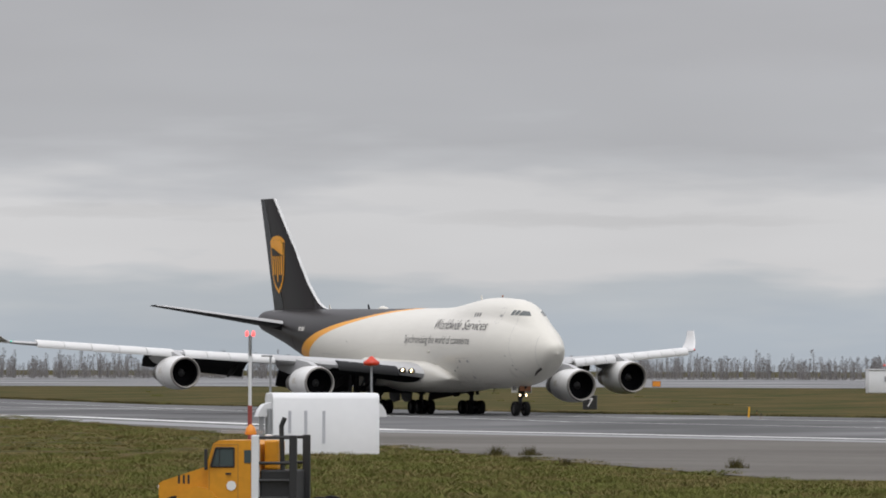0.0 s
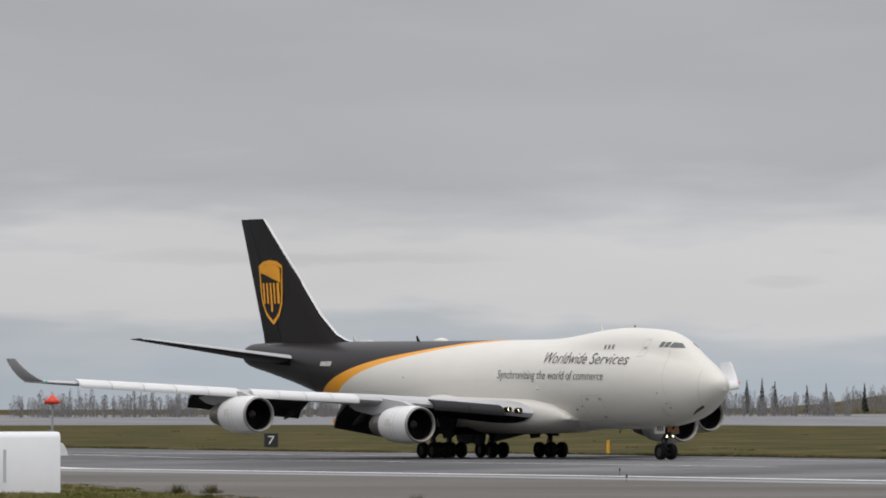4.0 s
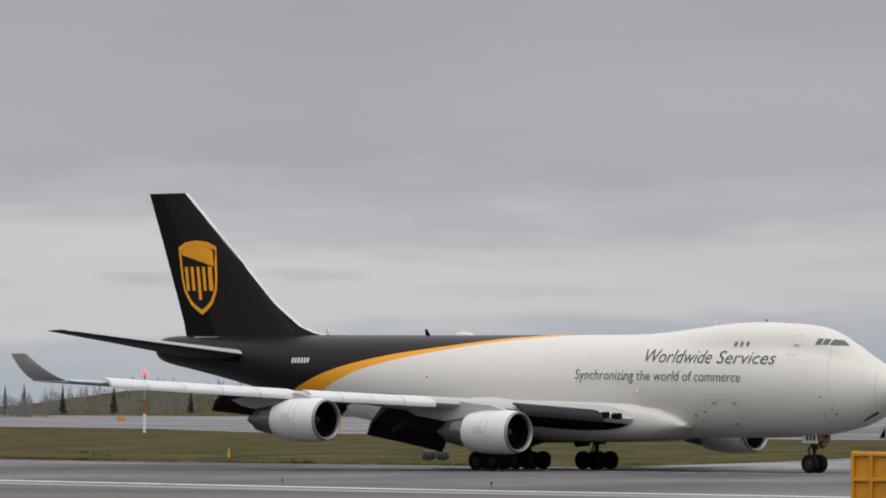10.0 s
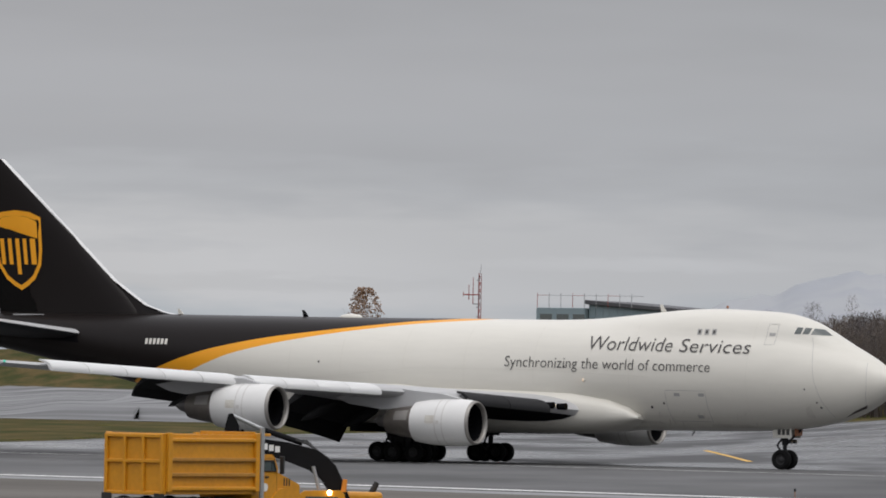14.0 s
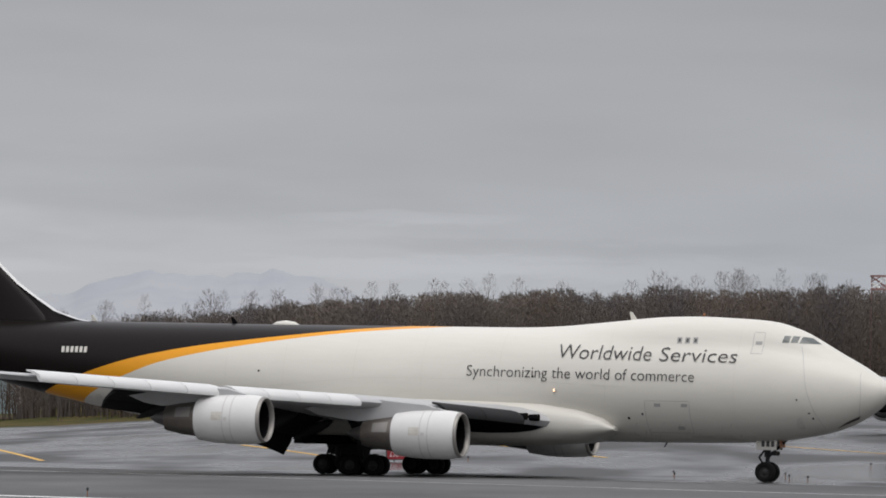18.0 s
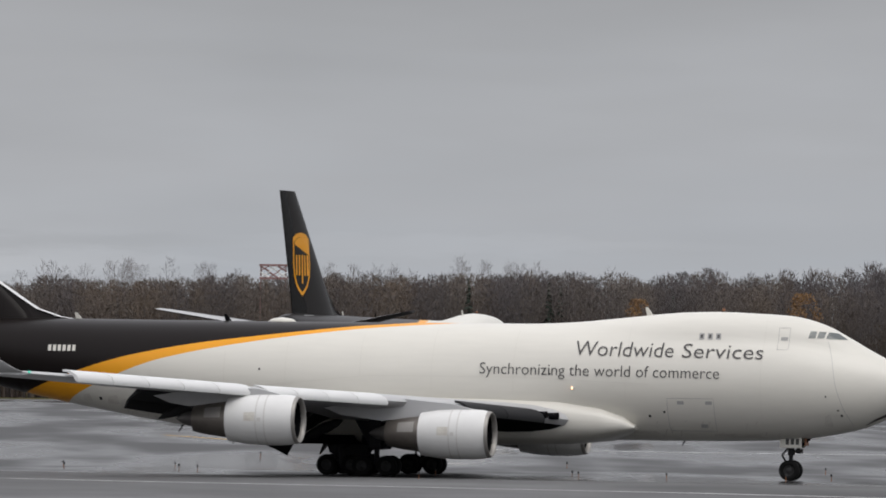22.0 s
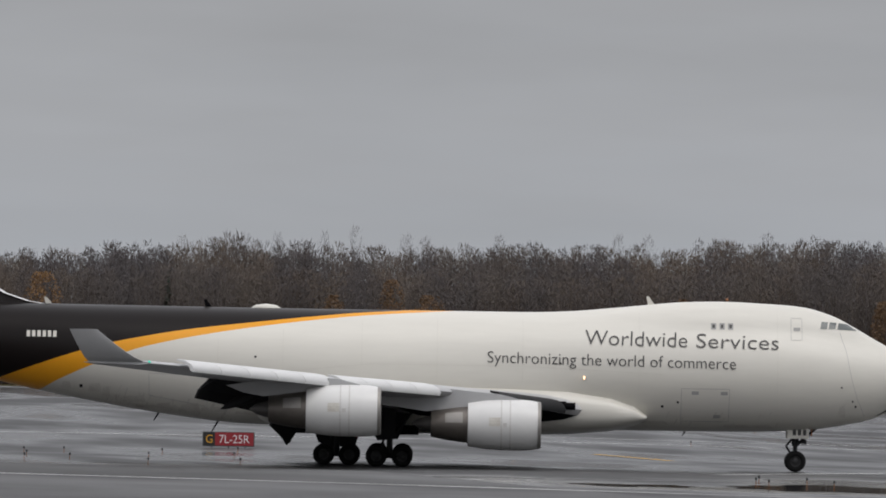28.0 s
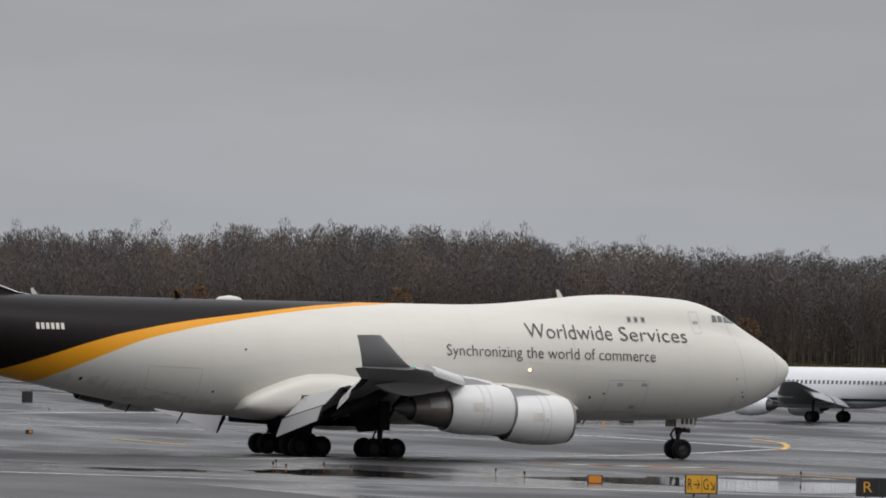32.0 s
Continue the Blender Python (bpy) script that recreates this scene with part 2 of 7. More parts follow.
def writing(text, width, height, font_shear=0.0):
    """The outline mesh of a line of text, scaled to width by height, from x = 0, y = 0; a bmesh."""
    cu = bpy.data.curves.new("line", "FONT")
    cu.body, cu.resolution_u, cu.shear, cu.offset = text, 3, font_shear, -0.007
    ob = new("line", cu)
    me = bpy.data.meshes.new_from_object(ob.evaluated_get(bpy.context.evaluated_depsgraph_get()))
    bm = bmesh.new()
    bm.from_mesh(me)
    bpy.data.objects.remove(ob)
    bpy.data.meshes.remove(me)
    xs, ys = [v.co.x for v in bm.verts], [v.co.y for v in bm.verts]
    x0, x1, y1 = min(xs), max(xs), max(ys)
    for v in bm.verts:
        v.co = Vector(((v.co.x - x0) / (x1 - x0) * width, v.co.y / y1 * height, 0))
    return bm


def lerp(table, s):
    """Smooth interpolation in rows of (s, value, ...), returning the values."""
    if s <= table[0][0]:
        return table[0][1:]
    for i in range(len(table) - 1):
        a, b = table[i], table[i + 1]
        if s <= b[0]:
            p, q = table[max(i - 1, 0)], table[min(i + 2, len(table) - 1)]
            h = b[0] - a[0]
            t = (s - a[0]) / h
            out = []
            for k in range(1, len(a)):
                m0 = (b[k] - p[k]) / max(b[0] - p[0], 1e-6) * h
                m1 = (q[k] - a[k]) / max(q[0] - a[0], 1e-6) * h
                out.append((2 * t**3 - 3 * t**2 + 1) * a[k] + (t**3 - 2 * t**2 + t) * m0 + (3 * t**2 - 2 * t**3) * b[k] + (t**3 - t**2) * m1)
            return tuple(out)
    return table[-1][1:]


def straight(table, s):
    """Straight interpolation in rows of (s, value)."""
    for a, b in zip(table, table[1:]):
        if s <= b[0]:
            t = max((s - a[0]) / (b[0] - a[0]), 0)
            return a[1] + (b[1] - a[1]) * t
    return table[-1][1]


# ---- the jet ----
# s runs aft from the nose, y to the left wing, z up from the ground; x = -s
LOWER = [(0, 5.46, 5.74, 0.12), (0.15, 5.12, 6.02, 0.46), (0.5, 4.72, 6.28, 0.78), (1.0, 4.3, 6.58, 1.06), (2.2, 3.62, 7.22, 1.55), (3.6, 3.1, 7.72, 2.06),
         (5, 2.8, 8.1, 2.48), (7, 2.5, 8.6, 2.88), (10, 2.33, 8.95, 3.18), (14, 2.28, 9.1, 3.25), (24, 2.28, 9.13, 3.25), (40, 2.3, 9.13, 3.25),
         (44.5, 2.72, 9.15, 3.2), (49.4, 3.5, 9.17, 3.0), (54.3, 4.45, 9.2, 2.55), (60, 5.75, 9.2, 1.9), (65, 6.72, 9.17, 1.3), (67.4, 7.15, 9.1, 1.0), (68.3, 7.42, 8.92, 0.75), (68.7, 7.72, 8.62, 0.42)]
UPPER = [(0, 5.4, 0.1), (1.0, 6.5, 0.6), (2.2, 7.25, 0.95), (3.6, 8.02, 1.24), (4.7, 8.62, 1.4), (5.8, 9.16, 1.56), (7.6, 9.66, 1.8), (10.5, 9.87, 2.05), (12.6, 9.93, 2.15),
         (15, 9.85, 2.2), (18, 9.55, 2.2), (21.7, 9.18, 2.2), (25, 8.9, 2.2), (68.7, 6.0, 0.3)]


def hull(s, th, out=0.0):
    """A point of the fuselage skin; th is 0 at the crown and turns to the right side."""
    zb, zt, w = lerp(LOWER, s)
    zc, b = (zb + zt) / 2, (zt - zb) / 2
    sn, cs = math.sin(th), math.cos(th)
    r1 = 1 / math.sqrt((sn / w) ** 2 + (cs / b) ** 2)
    zu, wu = lerp(UPPER, s)
    bu = min(2.0, wu * 1.1)
    dz = zu - bu - zc
    A, B, C = (sn / wu) ** 2 + (cs / bu) ** 2, -2 * cs * dz / bu**2, (dz / bu) ** 2 - 1
    disc = B * B - 4 * A * C
    r = r1
    if disc > 0 and s < 25:
        r2 = (-B + math.sqrt(disc)) / (2 * A)
        r = max(r1, r2)
        k = 0.22
        if r2 > 0 and abs(r1 - r2) < k:
            r += (k - abs(r1 - r2)) ** 2 / (4 * k)
    r += out
    return Vector((-(s if s > 8 else 0.35 + s * 0.95625), -r * sn, zc + r * cs))


def turn_at(s, z):
    """The angle at which the skin's right side has the height z."""
    a, b = 0.0, math.pi
    for _ in range(26):
        c = (a + b) / 2
        if hull(s, c).z > z:
            a = c
        else:
            b = c
    return a


def skin(s, z, out=0.02):
    return hull(s, turn_at(s, z), out)


PAINT_TOP = [(28, 9.4), (31.3, 9.1), (34.6, 8.86), (41.1, 8.14), (44.4, 7.7), (47.7, 7.08), (49.5, 6.62), (51, 6.16), (54.3, 5.0), (56, 4.3), (58, 3.0)]
PAINT_LOW = [(24, 9.4), (28.7, 9.1), (34.6, 8.66), (41.1, 7.8), (46.1, 6.8), (48.7, 5.9), (51, 4.9), (52.3, 4.2), (53.6, 3.2), (56, 1.0), (58, 0.0)]


def patch(bm, stations, low, high, steps, out, side):
    rows = []
    for s in stations:
        a, b = low(s), high(s)
        rows.append([bm.verts.new(Vector((1, side, 1)) * hull(s, a + (b - a) * i / steps, out)) for i in range(steps + 1)])
    for A, B in zip(rows, rows[1:]):
        for i in range(steps):
            f = (A[i], A[i + 1], B[i + 1], B[i])
            bm.faces.new(f if side > 0 else tuple(reversed(f)))
    bmesh.ops.dissolve_degenerate(bm, dist=0.002, edges=bm.edges)


def span(a, b, n):
    return [a + (b - a) * i / n for i in range(n + 1)]


def quad_on_skin(bm, corners, n=3, out=0.03):
    """A patch of the right side between four (s, z) corners."""
    (a, b, c, d) = corners
    grid = []
    for i in range(n + 1):
        u = i / n
        row = []
        for j in range(n + 1):
            v = j / n
            s = (a[0] * (1 - u) + b[0] * u) * (1 - v) + (d[0] * (1 - u) + c[0] * u) * v
            z = (a[1] * (1 - u) + b[1] * u) * (1 - v) + (d[1] * (1 - u) + c[1] * u) * v
            row.append(bm.verts.new(skin(s, z, out)))
        grid.append(row)
    for A, B in zip(grid, grid[1:]):
        for j in range(n):
            bm.faces.new((A[j], A[j + 1], B[j + 1], B[j]))
    bmesh.ops.recalc_face_normals(bm, faces=bm.faces)


def seam_on_skin(bm, pts, width=0.04, out=0.012):
    """A thin line along (s, z) points of the right side."""
    last = None
    for i, (s, z) in enumerate(pts):
        q = pts[min(i + 1, len(pts) - 1)]
        p = pts[max(i - 1, 0)]
        ds, dz = q[0] - p[0], q[1] - p[1]
        n = math.hypot(ds, dz)
        ns, nz_ = -dz / n * width / 2, ds / n * width / 2
        pair = bm.verts.new(skin(s + ns, z + nz_, out)), bm.verts.new(skin(s - ns, z - nz_, out))
        if last:
            bm.faces.new((last[0], last[1], pair[1], pair[0]))
        last = pair


def along(pts, n=6):
    out = []
    for a, b in zip(pts, pts[1:]):
        out += [(a[0] + (b[0] - a[0]) * i / n, a[1] + (b[1] - a[1]) * i / n) for i in range(n)]
    return out + [pts[-1]]


# the wing's plan: (y, leading edge, trailing edge, height, thickness)
WING = [(2.6, 19.8, 35.6, 3.35, 0.125), (6.0, 22.9, 36.2, 3.75, 0.115), (12.6, 28.5, 37.7, 4.45, 0.1), (21.0, 35.9, 41.9, 5.02, 0.095), (31.3, 43.7, 48.0, 5.76, 0.085), (32.5, 44.9, 48.5, 5.86, 0.07)]


def wing_at(y):
    for a, b in zip(WING, WING[1:]):
        if y <= b[0]:
            t = (y - a[0]) / (b[0] - a[0])
            return [a[k] + (b[k] - a[k]) * t for k in range(1, 5)]
    return WING[-1][1:]


def foil(le, te, z, thick, n=12, droop=0.015):
    """A section's closed loop of (s, z)."""
    c = te - le
    pts = []
    for i in range(n + 1):
        x = (1 - math.cos(math.pi * i / n)) / 2
        t = 5 * thick * (0.2969 * math.sqrt(x) - 0.126 * x - 0.3516 * x**2 + 0.2843 * x**3 - 0.1015 * x**4)
        pts.append((x, t))
    up = [(le + c * x, z + c * (t * 0.9 + droop * math.sin(math.pi * x))) for x, t in pts]
    dn = [(le + c * x, z + c * (-t + droop * math.sin(math.pi * x))) for x, t in pts[1:-1]]
    return up + dn[::-1]


def shade_beneath(ob):
    """Pale paint on the upper side; beneath, shade painted as near-black."""
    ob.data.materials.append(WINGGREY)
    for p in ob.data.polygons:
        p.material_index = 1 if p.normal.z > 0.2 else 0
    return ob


def wing(jet, side):
    bm = bmesh.new()
    ys = [2.6, 4, 6, 9, 12.6, 16, 21, 26, 31.3, 32.5]
    loft(bm, [[Vector((-s, side * y, z)) for s, z in foil(*wing_at(y))] for y in ys])
    w = smooth(part("wing", bm, WINGGREY, jet, "light grey swept wing"), 40)
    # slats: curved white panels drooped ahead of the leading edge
    # the inner two panels are coloured dark for the shade they hang in
    slats = [(5.5, 7.5, UNDERSHADE), (7.54, 9.6, UNDERSHADE)]
    slats += [(14.0 + 1.55 * k, 14.0 + 1.55 * (k + 1) - 0.04, SLATWHITE) for k in range(4)]
    slats += [(20.9 + 1.98 * k, 20.9 + 1.98 * (k + 1) - 0.04, SLATWHITE) for k in range(5)]
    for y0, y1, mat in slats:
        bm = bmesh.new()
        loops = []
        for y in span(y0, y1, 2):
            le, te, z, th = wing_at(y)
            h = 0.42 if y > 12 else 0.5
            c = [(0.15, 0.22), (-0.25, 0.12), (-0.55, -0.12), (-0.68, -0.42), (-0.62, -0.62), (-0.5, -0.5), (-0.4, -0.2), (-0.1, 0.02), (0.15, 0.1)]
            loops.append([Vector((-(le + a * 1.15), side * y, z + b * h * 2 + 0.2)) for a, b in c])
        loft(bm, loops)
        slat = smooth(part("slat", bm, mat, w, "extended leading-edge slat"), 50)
    # near-black sheet under the inner leading edge: painted shade of the open bay
    bm = bmesh.new()
    last = None
    for y in span(3.7, 9.8, 6):
        le, te, z, th = wing_at(y)
        low = [(q, zz) for q, zz in foil(le, te, z, th)[13:]][::-1]
        row = [bm.verts.new((-q, side * y, zz - 0.03)) for q, zz in low[:7]]
        if last:
            for i in range(6):
                bm.faces.new((last[i], last[i + 1], row[i + 1], row[i]))
        last = row
    bmesh.ops.recalc_face_normals(bm, faces=bm.faces)
    part("leading_edge_bay", bm, DARK, w)
    # flaps: two drooping panels each, behind the inner and the outer wing
    for y0, y1 in ((3.7, 10.3), (13.2, 21.2)):
        bm = bmesh.new()
        loops = []
        for y in span(y0, y1, 4):
            le, te, z, th = wing_at(y)
            c = (te - le) * 0.11 + (0.75 if y0 < 5 else 0.5)
            loops.append([Vector((-(te - 0.5 + a * c), side * y, z + 0.02 + b * c)) for a, b in ((0, 0.1), (0.35, 0.02), (0.85, -0.48), (0.81, -0.54), (0.26, -0.18), (0, -0.06))])
        loft(bm, loops)
        shade_beneath(smooth(part("flap", bm, UNDERSHADE, w, "lowered inner flap panel"), 40))
        bm = bmesh.new()
        loops = []
        for y in span(y0 + 0.05, y1 - 0.05, 4):
            le, te, z, th = wing_at(y)
            c = (te - le) * 0.11 + (0.75 if y0 < 5 else 0.5)
            s0, z0 = te - 0.5 + c * 0.83, z + 0.02 - 0.51 * c
            d = c * 0.55
            loops.append([Vector((-(s0 + a * d), side * y, z0 + b * d)) for a, b in ((0, 0.02), (0.2, -0.05), (0.5, -0.85), (0.43, -0.88), (0.05, -0.22))])
        loft(bm, loops)
        shade_beneath(smooth(part("flap", bm, UNDERSHADE, w, "lowered aft flap panel"), 40))
    # flap-track fairings, coloured as dark as the shaded undersides
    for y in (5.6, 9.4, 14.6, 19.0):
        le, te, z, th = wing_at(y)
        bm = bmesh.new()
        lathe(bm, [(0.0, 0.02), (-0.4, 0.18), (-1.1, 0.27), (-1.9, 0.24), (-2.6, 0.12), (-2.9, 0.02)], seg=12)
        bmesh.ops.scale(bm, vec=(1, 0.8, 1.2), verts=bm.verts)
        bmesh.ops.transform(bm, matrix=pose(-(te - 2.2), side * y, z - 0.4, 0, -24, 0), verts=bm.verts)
        smooth(part("flap_track_fairing", bm, UNDERSHADE, w))
    # winglet
    bm = bmesh.new()
    rows = []
    for u in span(0, 1, 5):
        y, z = 32.45 + 1.1 * u + 0.15 * math.sin(u * 3), 5.9 + 1.75 * u**1.25
        le, te = 45.1 + 2.6 * u, 48.2 + 1.0 * u
        rows.append([Vector((-s, side * (y + (zz - 0.0) * 0.95), z + zz * 0.2)) for s, zz in foil(le, te, 0.0, 0.09)])
    loft(bm, rows)
    tip = smooth(part("winglet", bm, WINGLETGREY, w, "grey upturned winglet"), 40)
    tip.data.materials.append(SLATWHITE)
    for p in tip.data.polygons:
        p.material_index = 1 if p.normal.y * side < -0.3 else 0
    bm = bmesh.new()
    bmesh.ops.create_uvsphere(bm, u_segments=10, v_segments=6, radius=0.09, matrix=Matrix.Translation((-44.9, side * 32.4, 5.92)))
    part("navigation_light", bm, GREENGLOW if side < 0 else REDNAV, w)
    return w


WINGLETGREY = surface("winglet_grey", (0.36, 0.36, 0.36), 0.4, 0.0, 0.05, 0.08)


def engine(jet, y, s0, zc):
    """A turbofan under the wing: cowl, lip, fan, core, plug and pylon."""
    o = (-s0, y, zc)
    bm = bmesh.new()
    lathe(bm, [(-0.22, 1.345), (-0.6, 1.42), (-1.2, 1.455), (-2.2, 1.455), (-3.2, 1.40), (-4.2, 1.25), (-4.21, 1.19), (-3.4, 1.19)], origin=o, seg=40)
    e = smooth(part("engine_cowl", bm, COWL, jet, "white turbofan cowling"), 50)
    bm = bmesh.new()
    lathe(bm, [(-0.34, 1.15), (-0.25, 1.155), (-0.12, 1.18), (-0.02, 1.25), (-0.02, 1.29), (-0.1, 1.34), (-0.22, 1.365)], origin=o, seg=40)
    smooth(part("inlet_lip", bm, STEEL, e, "bare metal inlet lip"))
    bm = bmesh.new()
    lathe(bm, [(-0.3, 1.15), (-0.34, 1.15), (-1.25, 1.17), (-1.3, 0.4), (-1.29, 0.02)], origin=o, seg=32)
    smooth(part("inlet_duct", bm, DARK, e), 40)
    bm = bmesh.new()
    lathe(bm, [(-1.1, 0.34), (-1.25, 0.36)], origin=o, seg=22)
    for k in range(22):
        a = 2 * math.pi * k / 22
        m = Matrix.Translation(o) @ Matrix.Rotation(a, 4, "X")
        vs = [bm.verts.new(m @ Vector(p)) for p in ((-1.12, -0.05, 0.35), (-1.22, 0.07, 0.35), (-1.16, 0.16, 1.12), (-1.02, -0.1, 1.12))]
        bm.faces.new(vs)
    part("fan", bm, DARK, e)
    bm = bmesh.new()
    lathe(bm, [(-0.72, 0.01), (-0.85, 0.14), (-1.05, 0.28), (-1.2, 0.36)], origin=o, seg=20)
    smooth(part("spinner", bm, SPINNER, e))
    bm = bmesh.new()
    lathe(bm, [(-3.6, 1.1), (-4.4, 1.04), (-5.4, 0.92), (-6.3, 0.74), (-6.32, 0.68), (-5.6, 0.68)], origin=o, seg=32)
    smooth(part("core_cowl", bm, COREMETAL, e, "heat-stained bare metal core cowling"), 50)
    bm = bmesh.new()
    lathe(bm, [(-5.6, 0.55), (-6.3, 0.5), (-7.0, 0.3), (-7.4, 0.03)], origin=o, seg=24)
    smooth(part("exhaust_plug", bm, DARKMETAL, e))
    # lighter access panels on the core
    for sd in (-1, 1):
        bm = bmesh.new()
        rows = []
        for d, r in ((-4.5, 1.035), (-5.0, 0.985), (-5.5, 0.915)):
            rows.append([bm.verts.new(Vector((-s0 + d, y + sd * (r + 0.012) * math.cos(a), zc + (r + 0.012) * math.sin(a)))) for a in span(0.1, 0.75, 4)])
        for A, B in zip(rows, rows[1:]):
            for i in range(4):
                bm.faces.new((A[i], A[i + 1], B[i + 1], B[i]))
        bmesh.ops.recalc_face_normals(bm, faces=bm.faces)
        smooth(part("core_panel", bm, STEEL, e, "lighter access panel"))
    # seams on the cowl
    for d in (-1.75, -2.25):
        bm = bmesh.new()
        r = 1.457 if d > -2 else 1.455
        lathe(bm, [(d, r), (d - 0.04, r + 0.004), (d - 0.08, r)], origin=o, seg=40)
        part("cowl_seam", bm, STAIN, e)
    bm = bmesh.new()
    box(bm, -s0 - 2.95, y - 0.25, zc - 1.42, -s0 - 2.6, y + 0.25, zc - 1.3)
    part("drain_mast", bm, STEEL, e)
    # logo stain patch on the side
    for sd in (-1, 1):
        bm = bmesh.new()
        vs = [bm.verts.new(Vector((-s0 - a, y + sd * 1.462, zc + b))) for a, b in ((1.98, -0.1), (2.2, -0.1), (2.2, 0.12), (1.98, 0.12))]
        bm.faces.new(vs)
        part("latch_panel", bm, STAIN, e)
    # sooty smudge beside the latches
    for sd in (-1, 1):
        bm = bmesh.new()
        rows = []
        for d in (-2.35, -2.55, -2.8, -3.0):
            r = 1.452 - 0.055 * max(-2.2 - d, 0) + 0.008
            rows.append([bm.verts.new(Vector((-s0 + d, y + sd * r * math.cos(a), zc + r * math.sin(a)))) for a in span(-0.05, 0.3, 3)])
        for A, B in zip(rows, rows[1:]):
            for i in range(3):
                bm.faces.new((A[i], A[i + 1], B[i + 1], B[i]))
        bmesh.ops.recalc_face_normals(bm, faces=bm.faces)
        part("soot_mark", bm, GRIME, e)
    # pylon
    le, te, z, th = wing_at(abs(y))
    bm = bmesh.new()
    prof = [(s0 + 1.2, zc + 1.46), (s0 + 2.4, zc + 1.75), (le - 0.6, z + 0.12), (le + 1.2, z + 0.3), (le + 5.2, z - 0.35), (le + 4.2, z - 0.75), (s0 + 6.6, zc + 0.72), (s0 + 4.2, zc + 1.0), (s0 + 1.6, zc + 1.3)]
    loops = []
    for d, q in ((-0.24, 0.0), (-0.3, 0.05), (0.3, 0.05), (0.24, 0.0)):
        loops.append([Vector((-s, y + d, zz)) for s, zz in prof])
    loft(bm, [loops[0], loops[3]])
    smooth(part("pylon", bm, WINGGREY, e, "grey engine pylon"), 30)
    return e


def wheel_mesh(r, w):
    bm = bmesh.new()
    lathe(bm, [(-w * 0.36, r * 0.52), (-w * 0.48, r * 0.62), (-w * 0.5, r * 0.82), (-w * 0.4, r * 0.96), (-w * 0.15, r), (w * 0.15, r), (w * 0.4, r * 0.96), (w * 0.5, r * 0.82), (w * 0.48, r * 0.62), (w * 0.36, r * 0.52)], axis="Y", seg=24)
    tyre = len(bm.faces)
    lathe(bm, [(-w * 0.3, 0.01), (-w * 0.34, r * 0.2), (-w * 0.2, r * 0.3), (-w * 0.22, r * 0.46), (-w * 0.37, r * 0.53), (w * 0.37, r * 0.53), (w * 0.22, r * 0.46), (w * 0.2, r * 0.3), (w * 0.34, r * 0.2), (w * 0.3, 0.01)], axis="Y", seg=24)
    for k in range(8):
        a = k * math.pi / 4
        for sd in (-1, 1):
            bmesh.ops.create_cube(bm, size=0.07 * r / 0.6, matrix=Matrix.Translation((0.36 * r * math.cos(a), sd * w * 0.22, 0.36 * r * math.sin(a))))
    bm.faces.ensure_lookup_table()
    for i, f in enumerate(bm.faces):
        f.material_index = 0 if i < tyre else 1
        f.smooth = True
    me = bpy.data.meshes.new("wheel")
    bm.to_mesh(me)
    bm.free()
    me.materials.append(RUBBER)
    me.materials.append(HUB)
    return me


WHEEL = wheel_mesh(0.62, 0.48)
rolling = []


def wheel(gear, x, y, z=0.62):
    w = new("wheel", WHEEL)
    w.parent = gear
    w.location = (x, y, z)
    rolling.append((w, x, y, z))
    return w


def main_gear(jet, s, y, top):
    bm = bmesh.new()
    lathe(bm, [(0.55, 0.02), (0.55, 0.16), (1.7, 0.16), (1.72, 0.24), (top, 0.24), (top, 0.02)], axis="Z", seg=14, origin=(-s, y, 0))
    g = smooth(part("main_gear", bm, GEAR, jet, "four-wheel main landing gear"), 40)
    for nm, a, b, r in (("drag_brace", (-s, y, 1.5), (-s + 1.6, y * 0.9, top), 0.09), ("side_brace", (-s, y, 1.6), (-s - 0.2, y * 0.55, top), 0.09), ("truck_beam", (-s + 0.9, y, 0.62), (-s - 0.9, y, 0.62), 0.13),
                        ("axle", (-s + 0.75, y - 0.62, 0.62), (-s + 0.75, y + 0.62, 0.62), 0.09), ("axle", (-s - 0.75, y - 0.62, 0.62), (-s - 0.75, y + 0.62, 0.62), 0.09), ("torque_link", (-s - 0.2, y, 0.8), (-s - 0.45, y, 1.3), 0.06), ("torque_link", (-s - 0.45, y, 1.3), (-s - 0.2, y, 1.8), 0.06)):
        bm = bmesh.new()
        rod(bm, a, b, r)
        part(nm, bm, GEAR, g)
    for d in (0.75, -0.75):
        for e in (-0.56, 0.56):
            wheel(g, -s + d, y + e)
    bm = bmesh.new()
    box(bm, -s - 0.35, y * 1.1 - 0.04, 1.7, -s + 0.35, y * 1.1 + 0.04, top, 0.02)
    part("gear_door", bm, GEAR, g)
    return g


def bars(bm, text_widths, s, z, h, gap=0.1, out=0.03):
    for w in text_widths:
        quad_on_skin(bm, [(s, z), (s - w, z), (s - w, z + h), (s, z + h)], 2, out)
        s -= w + gap


def words_of(bm, gap=0.24):
    """Splits a line of lettering, laid along x, into one mesh a word."""
    xs = sorted((min(v.co.x for v in f.verts), max(v.co.x for v in f.verts)) for f in bm.faces)
    runs = [list(xs[0])]
    for a, b in xs[1:]:
        if a - runs[-1][1] > gap:
            runs.append([a, b])
        else:
            runs[-1][1] = max(runs[-1][1], b)
    out = []
    for a, b in runs:
        w = bm.copy()
        bmesh.ops.delete(w, geom=[f for f in w.faces if not a - 0.01 <= f.calc_center_median().x <= b + 0.01], context="FACES")
        out.append(w)
    bm.free()
    return out


